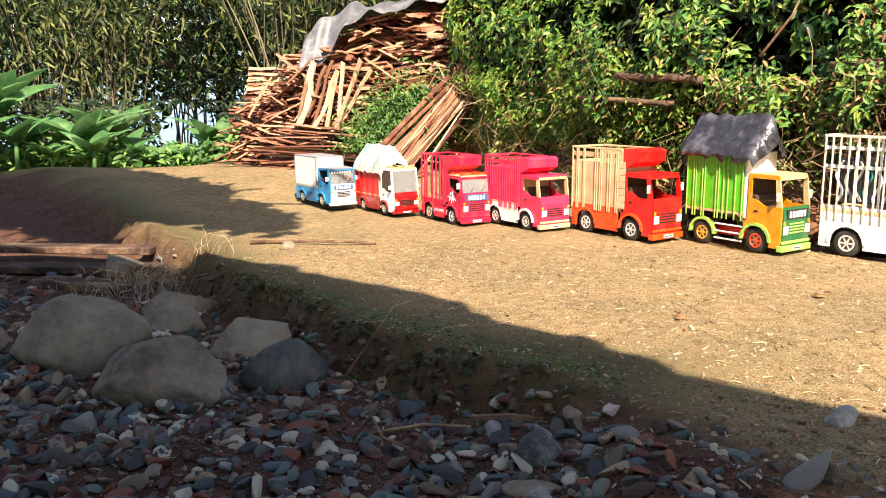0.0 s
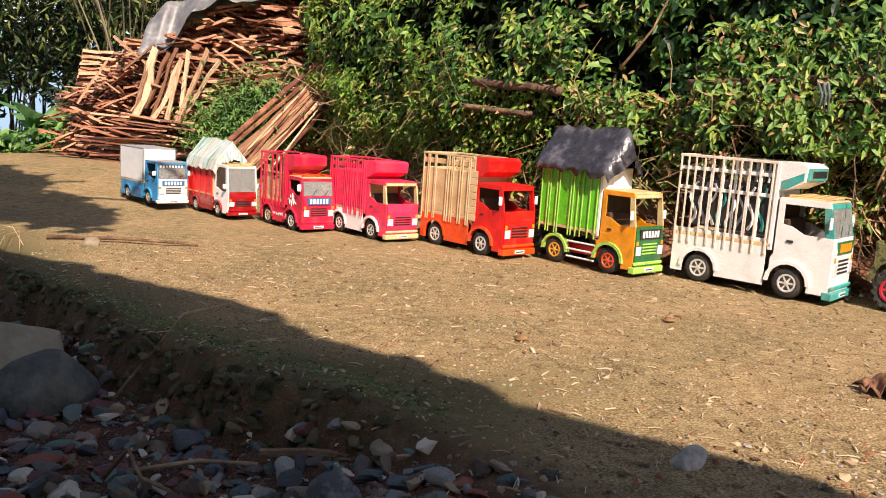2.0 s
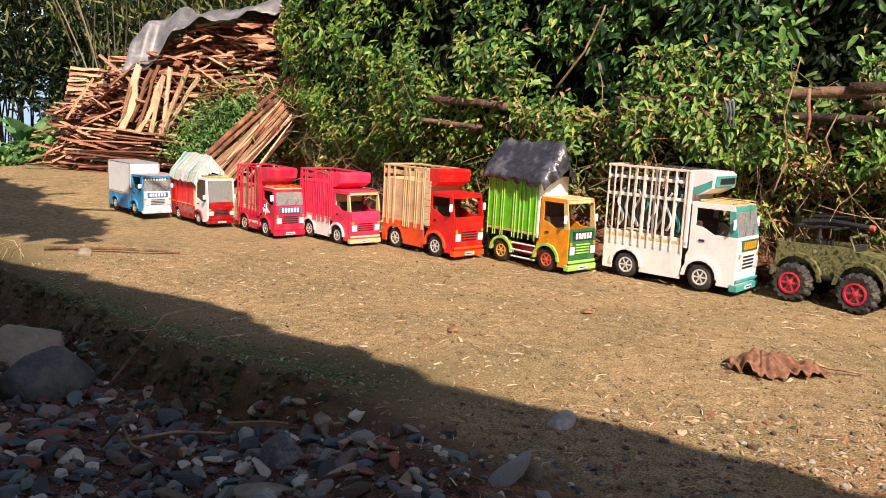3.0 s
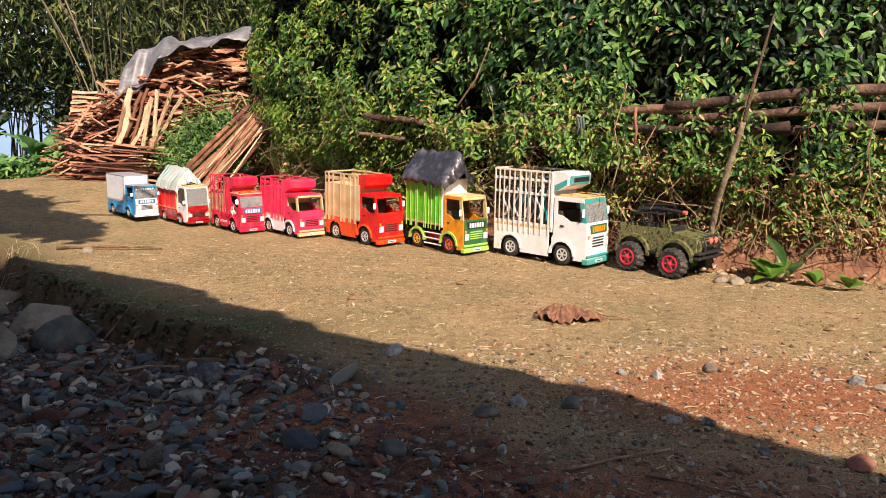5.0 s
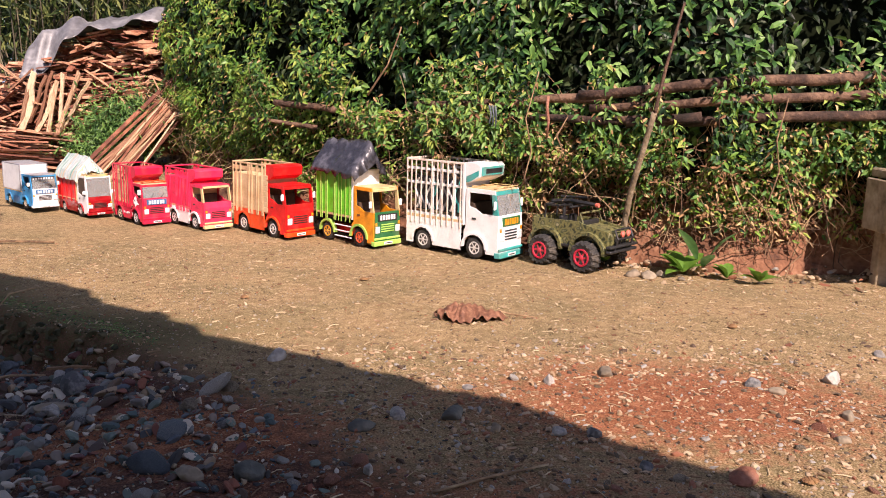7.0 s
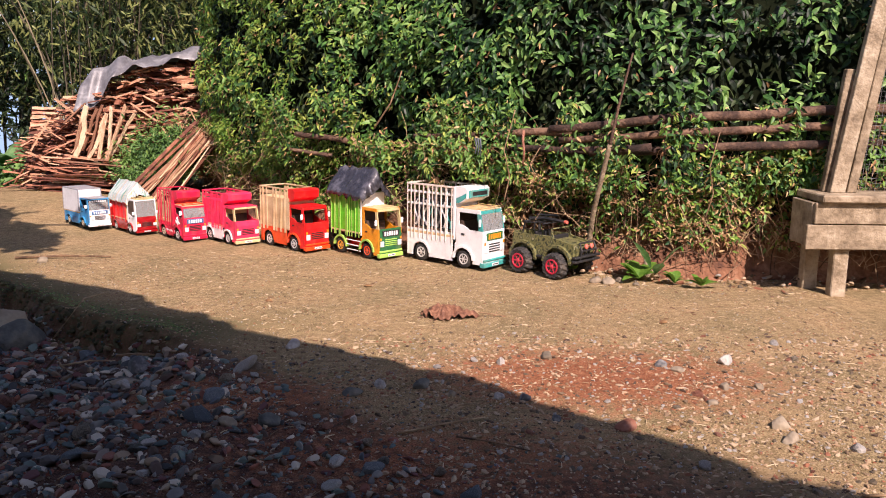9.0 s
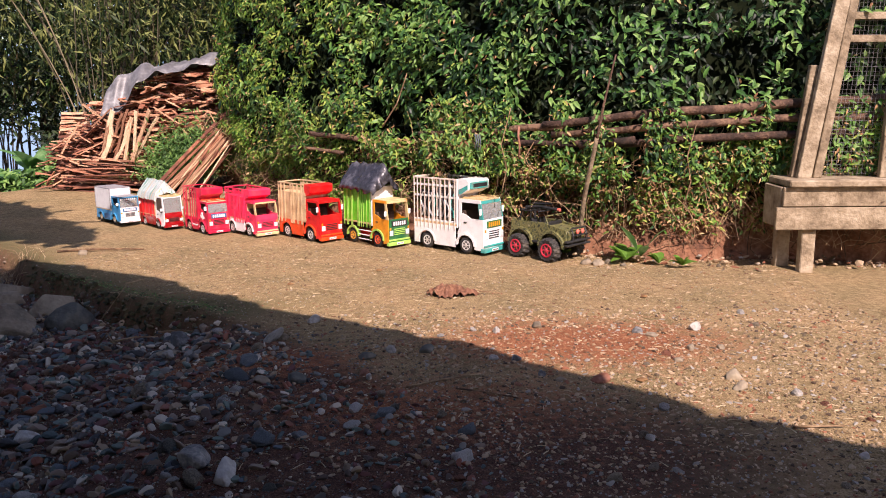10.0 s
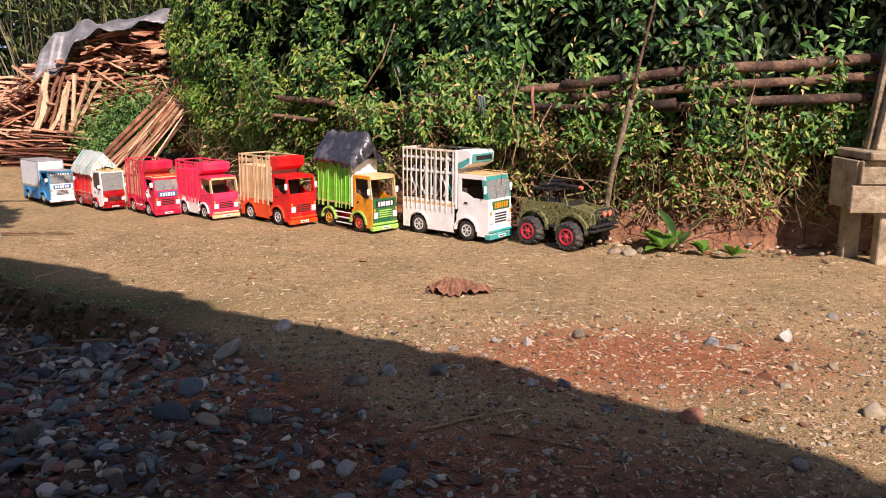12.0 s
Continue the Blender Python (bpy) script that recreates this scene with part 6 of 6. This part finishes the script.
# gravel of the stony bed
srng = random.Random(21)
bed, small_bed, road_grit, chips = [], [], [], []
while len(bed) + len(small_bed) < 38000:
    x, y = srng.uniform(-4.6, 1.5), -1.9 + 6.0 * srng.random()
    if srng.random() > smoothstep(-4.6, -2.8, x) * smoothstep(-1.9, 0.2, y):
        continue
    d = edge_side(x, y)
    if d > -0.02 and (y > 1.95 or srng.random() > 0.62 * smoothstep(0.75, 0.0, d)):
        continue
    if y > 3.0 and srng.random() < 0.6:
        continue
    s = srng.choice((0.003, 0.0035, 0.004, 0.004, 0.005, 0.005, 0.006, 0.006, 0.007, 0.008, 0.010, 0.012, 0.016, 0.021, 0.029)) * srng.uniform(0.8, 1.2)
    s *= 0.62 + 0.48 * smoothstep(-0.2, -1.3, x)
    if d > 0:
        s *= 0.6
    (bed if s > 0.0125 else small_bed).append((Vector((x, y, ground_z(x, y, d) + s * (0.25 if d < -0.1 else 0.02))), s))
pebbles("gravel", bed, M_PEBBLE, "mixed dark blue-grey and brown river gravel in the stony bed", 4, fine=True)
pebbles("fine_gravel", small_bed, M_PEBBLE, "small dark gravel between the river stones", 14)
while len(road_grit) < 25000:
    x, y = srng.uniform(-2.6, 2.4), -0.2 + 4.5 * srng.random() ** 1.5
    d = edge_side(x, y)
    if d < 0:
        continue
    s = srng.choice((0.003, 0.0035, 0.004, 0.005, 0.005, 0.006, 0.007, 0.008, 0.012)) * srng.uniform(0.8, 1.2)
    if s > 0.0068 and (y > 2.3 or srng.random() < 0.5 * smoothstep(0.2, -0.6, x)):
        continue
    road_grit.append((Vector((x, y, ground_z(x, y, d) + s * 0.1)), s))
for _ in range(2600):  # flat chips of stone
    x, y = srng.uniform(-0.3, 2.4), srng.uniform(-0.4, 2.4)
    s = srng.uniform(0.005, 0.010) * srng.choice((0.8, 1, 1, 1.5, 1.9))
    road_grit.append((Vector((x, y, ground_z(x, y))), s))
pebbles("road_grit", road_grit, M_PEBBLE_ROAD, "scattered grit and small pebbles on the road", 5)
while len(chips) < 150:
    x, y = srng.gauss(0.25, 0.6), srng.gauss(1.7, 0.3)
    s = srng.uniform(0.003, 0.010)
    chips.append((Vector((x, y, ground_z(x, y) + s * 0.1)), s))
pebbles("red_clods", chips, M_SOIL_RED, "crumbs of red clay scattered on the road", 6)

lumps = []
for _ in range(420):
    t = srng.random()
    k = srng.randrange(4, 10)
    (ax, ay), (bx, by) = EDGE[k], EDGE[k + 1]
    x, y = ax + (bx - ax) * t + srng.gauss(-0.02, 0.03), ay + (by - ay) * t + srng.gauss(-0.02, 0.03)
    lumps.append((Vector((x, y, ground_z(x, y))), srng.uniform(0.006, 0.026)))
pebbles("edge_lumps", lumps, M_MOSS, "mossy dark lumps of the road's broken edge", 9, fine=True)
for k, (x, y, w, h) in enumerate([(1.14, 3.56, 0.10, 0.05), (1.22, 3.52, 0.11, 0.045), (1.30, 3.57, 0.08, 0.04), (1.38, 3.48, 0.06, 0.035), (-0.55, 4.72, 0.09, 0.05)]):
    boulder(x, y, w, w * 0.7, h, 61 + k * 2.3, "stone", "pale clod of earth and stone at the bank foot", M_ROCK, turn=k * 50, group="stones at the bank foot", detail=3)

# straws and splinters
st = bmesh.new()
for _ in range(2300):
    x, y = srng.uniform(-2.4, 2.5), 0.4 + 4.0 * srng.random() ** 1.2
    a, L, z = srng.uniform(0, 3.14), srng.uniform(0.012, 0.05), ground_z(x, y) + 0.003
    w = srng.uniform(0.0010, 0.0024)
    c, s = math.cos(a) * L / 2, math.sin(a) * L / 2
    tube(st, [(x - c, y - s, z), (x, y, z + 0.004 * srng.random()), (x + c, y + s, z)], w, w * 0.6, 4)
tagged(part("straws", st, M_STRAW), "short dry straws and splinters strewn over the road", "straw", kind="stuff")


cv, cf = [], []
for _ in range(700):
    x, y = srng.uniform(-1.9, 2.4), srng.uniform(1.2, 4.6)
    if edge_side(x, y) < 0.1:
        continue
    L, w, h = srng.uniform(0.006, 0.018), srng.uniform(0.002, 0.005), srng.uniform(0.0012, 0.0025)
    m = pose(x, y, ground_z(x, y) + h, srng.gauss(0, 14), srng.gauss(0, 14), srng.uniform(0, 180))
    k = len(cv)
    cv += [m @ Vector((a * L * (0.8 + 0.2 * b * c), b * w, c * h)) for a in (-1, 1) for b in (-1, 1) for c in (-1, 1)]
    cf += [tuple(k + i for i in f) for f in ((0, 1, 3, 2), (4, 6, 7, 5), (0, 4, 5, 1), (2, 3, 7, 6), (0, 2, 6, 4), (1, 5, 7, 3))]
tagged(raw("wood_chips", cv, cf, M_CHIP), "pale wood chips and bark flakes strewn over the road", "wood chips", kind="stuff")


def twig(points, r, label, m=None, name="twig"):
    bm = bmesh.new()
    tube(bm, [(x, y, ground_z(x, y) + z) for x, y, z in points], r, r * 0.6, 6)
    return tagged(part(name, bm, m or M_STRAW, smooth=True), label, "twig", "twigs on the ground")


twig([(-0.02, 1.13, 0.008), (0.14, 1.21, 0.012), (0.29, 1.28, 0.008)], 0.005, "pale straight twig lying in the shade")
twig([(-1.62, 2.20, 0.01), (-1.5, 2.23, 0.025), (-1.38, 2.24, 0.02)], 0.006, "pale split bamboo strip near the road edge")
twig([(-1.66, 2.14, 0.02), (-1.62, 2.17, 0.07), (-1.58, 2.13, 0.03), (-1.50, 2.10, 0.02)], 0.006, "curled white strip of bark on the gravel")
twig([(-1.78, 2.50, 0.05), (-1.66, 2.62, 0.09), (-1.58, 2.72, 0.10)], 0.005, "dry twig over the road edge")
twig([(0.18, 1.10, 0.008), (0.3, 1.05, 0.012), (0.42, 0.98, 0.01)], 0.004, "thin brown twig in the shade", M_TWIG)
twig([(1.36, 0.68, 0.008), (1.55, 0.69, 0.01)], 0.005, "yellow straw stalk on the road")
twig([(-2.70, 4.08, 0.012), (-2.4, 4.14, 0.02), (-2.1, 4.20, 0.012)], 0.010, "brown stick on the road", M_TWIG)


splint = part("wood_splinter", plate([(-0.10, 0.0), (0.02, 0.004), (0.10, 0.0), (0.11, 0.010), (0.0, 0.016), (-0.10, 0.008)], -0.008, 0.006), M_TWIG)
splint.matrix_basis = pose(-1.28, 2.26, ground_z(-1.28, 2.26) + 0.004, 0, 0, 3)
tagged(splint, "split orange-brown piece of wood near the road edge", "wood")


def dead_leaf(x, y, L, W, turn, seed, label, m):
    """A curled dry leaf with a wavy blade, midrib and stalk."""
    e = new("dry_leaf")
    e.matrix_basis = pose(x, y, ground_z(x, y) + 0.004, 0, 0, turn)
    tagged(e, label, "leaf")
    bm = bmesh.new()
    nu, nv = 60, 14
    rows = []
    for i in range(nu + 1):
        u = i / nu
        body = math.sin(math.pi * (0.05 + 0.90 * u)) ** 0.75
        high = 0.38 * W * body * (1 + 0.14 * math.sin(u * 6 + seed) + 0.10 * noise.noise((u * 8, seed, 3)))
        deep = W * body * (1 + 0.20 * noise.noise((u * 6, seed, 1)))
        row = []
        for j in range(nv + 1):
            v = j / nv
            fall = ((v - 0.3) / 0.72) ** 2 if v > 0.3 else 0.7 * ((0.3 - v) / 0.3) ** 2
            fan = u * 8.5 + (v - 0.3) * 2.2 * (u - 0.4)
            rib = 0.032 * W * math.sin(2 * math.pi * fan + seed + 2 * noise.noise((u * 5, 0, seed))) * (0.35 + v) + 0.13 * W * noise.noise((u * 9, v * 3, seed)) * (0.3 + v)
            hem = 0.16 * W * max(0.0, math.sin(u * 11 + 5 * noise.noise((u * 4, seed, 7)))) * smoothstep(0.7, 1.0, v)
            z = high * (1 - fall) + rib + hem
            row.append(bm.verts.new(((u - 0.5) * L + 0.10 * W * math.sin(v * 3 + u * 5), (0.35 - 1.1 * v) * deep + 0.05 * W * math.sin(2 * math.pi * fan), max(z, 0.0015 + 0.02 * W * (1 + math.sin(u * 40))))))
        rows.append(row)
    for p, q in zip(rows, rows[1:]):
        for j in range(nv):
            bm.faces.new((p[j], q[j], q[j + 1], p[j + 1]))
    blade = part("blade", bm, m, e, smooth=True)
    blade.modifiers.new("thickness", "SOLIDIFY").thickness = 0.0015
    bm = bmesh.new()
    tube(bm, [(L * 0.42, 0, W * 0.2), (L * 0.6, 0.01, 0.014), (L * 0.75, -0.01, 0.016), (L * 0.95, 0.0, 0.006)], 0.005, 0.003, 5)
    part("stalk", bm, M_TWIG, e)
    return e


dead_leaf(0.20, 2.72, 0.30, 0.15, -4, 0.4, "large curled dry brown leaf lying on the road", M_DEAD)
for k, (x, y, t) in enumerate([(-0.27, 3.38, 20), (-0.8, 3.0, 80), (0.95, 1.2, 10), (1.3, 2.6, 40)]):
    dead_leaf(x, y, 0.05, 0.03, t, k, "small curled dry leaf lying on the road", M_LEAF_DRY)

# coop of posts and wire netting on a plank base
coop = new("chicken_coop")
coop.location = (2.36, 3.26, 0)
tagged(coop, "rough timber coop with wire netting on a plank base", "coop")
part("top_board", boxed(((-0.03, -0.14, 0.565), (1.5, 0.22, 0.61)), bevel=0.008), M_POST, coop)
bm = boxed(((-0.05, -0.10, 0.44), (1.48, -0.07, 0.563)), bevel=0.004)
part("front_board", bm, M_POST, coop, "scuffed grey plank")
part("front_board", boxed(((-0.09, -0.098, 0.29), (1.46, -0.07, 0.434)), bevel=0.004), M_POST, coop, "scuffed grey plank")
part("side_board", boxed(((-0.06, -0.068, 0.30), (-0.03, 0.20, 0.56)), bevel=0.004), M_POST, coop)
for x, y in ((0.10, -0.06), (1.1, -0.06), (0.02, 0.14), (1.1, 0.14)):
    part("leg", boxed(((x, y, -0.06), (x + 0.09, y + 0.07, 0.30)), bevel=0.006), M_POST, coop)
for x, y, w, lean, z1, lab in ((0.07, 0.0, 0.09, 0.16, 2.1, "weathered upright timber post"), (0.05, 0.052, 0.05, 0.12, 1.32, "short grey backing board"), (0.175, 0.01, 0.055, 0.15, 2.1, "pale netted batten"), (0.60, 0.0, 0.10, 0.03, 2.1, "weathered upright timber post"), (1.25, 0.0, 0.08, 0.0, 2.1, "weathered upright timber post")):
    bm = boxed(((x, y, 0.61), (x + w, y + 0.045, z1)), bevel=0.004)
    for v in bm.verts:
        v.co.x += lean * (v.co.z - 0.61) / 1.1
    part("post", bm, M_POST, coop, lab)
for z in (1.46, 1.60):
    part("cross_rail", boxed(((0.30, 0.058, z), (1.3, 0.09, z + 0.045)), bevel=0.003), M_POST, coop)
net = bmesh.new()
nw = 34
for k in range(nw):
    x = 0.24 + 0.98 * k / nw
    tube(net, [(x, 0.10, 0.61), (x + 0.10 * (1 - k / nw), 0.10, 2.0)], 0.0011, sides=3)
for k in range(48):
    z = 0.63 + 1.36 * k / 48
    tube(net, [(0.24 + 0.07 * (z - 0.61), 0.101, z), (1.24, 0.101, z)], 0.0011, sides=3)
part("wire_netting", net, M_GREY, coop)

# broad-leaved weeds at the bank's foot
def weed(x, y, h, seed, n=9):
    r = random.Random(seed)
    e = new("weed")
    e.location = (x, y, ground_z(x, y))
    tagged(e, "low broad-leaved green weed at the bank foot", "weed", "weeds at the bank foot")
    for k in range(n):
        a, L = r.uniform(0, 6.28), h * r.uniform(0.5, 1.0)
        lift = r.uniform(0.4, 1.2)
        bm = bmesh.new()
        rows = []
        for s in range(6):
            t = s / 5
            w = L * 0.22 * math.sin(math.pi * (0.05 + 0.93 * t)) + 0.001
            rad, z = L * t * math.cos(lift), L * (t * math.sin(lift) - 0.35 * t * t) + 0.02
            rows.append([bm.verts.new((rad * math.cos(a) - q * w * math.sin(a), rad * math.sin(a) + q * w * math.cos(a), z + 0.25 * w * abs(q))) for q in (-1, 0, 1)])
        for p, q in zip(rows, rows[1:]):
            for s in range(2):
                bm.faces.new((p[s], p[s + 1], q[s + 1], q[s]))
        part("leaf", bm, M_LEAF_BRIGHT, e, smooth=True)
    return e


for k, (x, y, h) in enumerate([(1.42, 3.58, 0.24), (1.62, 3.48, 0.14), (1.05, 3.80, 0.16), (0.75, 3.98, 0.14), (0.2, 4.32, 0.14), (-0.5, 4.82, 0.16), (1.75, 3.38, 0.15)]):
    weed(x, y, h, 300 + k)

stump = bmesh.new()
tube(stump, [(0, 0, -0.03), (0.005, 0.004, 0.07), (-0.004, 0.0, 0.15)], 0.028, 0.022, 9)
st_ob = part("stump", stump, M_POST, smooth=True)
st_ob.matrix_basis = pose(1.50, 3.66, ground_z(1.5, 3.66), 4, -5, 0)
tagged(st_ob, "pale cut stump at the foot of the bank", "stump")
sprout = new("sprout")
sprout.location = (1.52, 3.60, ground_z(1.52, 3.60) + 0.02)
tagged(sprout, "young broad-leaved plant with two upright pale green leaves", "plant")
for k, (a, L, lift) in enumerate(((200, 0.30, 1.25), (340, 0.28, 1.2), (270, 0.20, 0.9))):
    bm = bmesh.new()
    rows = []
    for q in range(9):
        u = q / 8
        w = L * 0.17 * math.sin(math.pi * (0.12 + 0.86 * max(0.0, u - 0.3) / 0.7)) if u > 0.3 else 0.006
        rad, z = L * u * math.cos(lift) + 0.25 * L * u * u, L * (u * math.sin(lift) - 0.12 * u * u)
        c, sn = math.cos(radians(a)), math.sin(radians(a))
        rows.append([bm.verts.new((rad * c - v * w * sn, rad * sn + v * w * c, z + 0.3 * w * abs(v))) for v in (-1, -0.5, 0, 0.5, 1)])
    for p, q in zip(rows, rows[1:]):
        for j in range(4):
            bm.faces.new((p[j], p[j + 1], q[j + 1], q[j]))
    part("leaf", bm, M_BANANA, sprout, smooth=True)

# dry grass tuft on the broken edge
gr = bmesh.new()
for _ in range(240):
    x, y = srng.gauss(-2.98, 0.14), srng.gauss(3.62, 0.12)
    a, L = srng.uniform(0, 6.28), srng.uniform(0.05, 0.14)
    z = ground_z(x, y)
    tube(gr, [(x, y, z), (x + 0.3 * L * math.cos(a), y + 0.3 * L * math.sin(a), z + L * 0.6), (x + 0.9 * L * math.cos(a), y + 0.9 * L * math.sin(a), z + L * 0.75)], 0.002, 0.0008, 3)
tagged(part("dry_grass", gr, M_STRAW), "tuft of dry yellow grass on the road edge", "grass", kind="stuff")
mg = []
for _ in range(3400):
    t = srng.random()
    x = -2.5 + 1.5 * t
    y = 3.36 - 1.05 * t + srng.gauss(0, 0.06)
    mg.append((Vector((x, y, ground_z(x, y))), Vector((0, -0.2, 1)), srng.uniform(0.3, 0.9)))
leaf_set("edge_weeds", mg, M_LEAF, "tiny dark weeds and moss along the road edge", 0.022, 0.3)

# old planks in the shaded ditch
for k, (x, y, z, L, t) in enumerate([(-3.5, 3.9, 0.02, 0.9, 8), (-3.75, 4.15, 0.05, 1.0, 4), (-3.3, 3.62, 0.0, 0.5, -12)]):
    bm = boxed(((-L / 2, -0.06, 0), (L / 2, 0.06, 0.035)), bevel=0.004)
    ob = part("old_plank", bm, M_LOG)
    ob.matrix_basis = pose(x, y, ground_z(x, y) + z, 0, 0, t)
    tagged(ob, "old brown plank lying in the shaded ditch", "plank", "planks in the ditch")
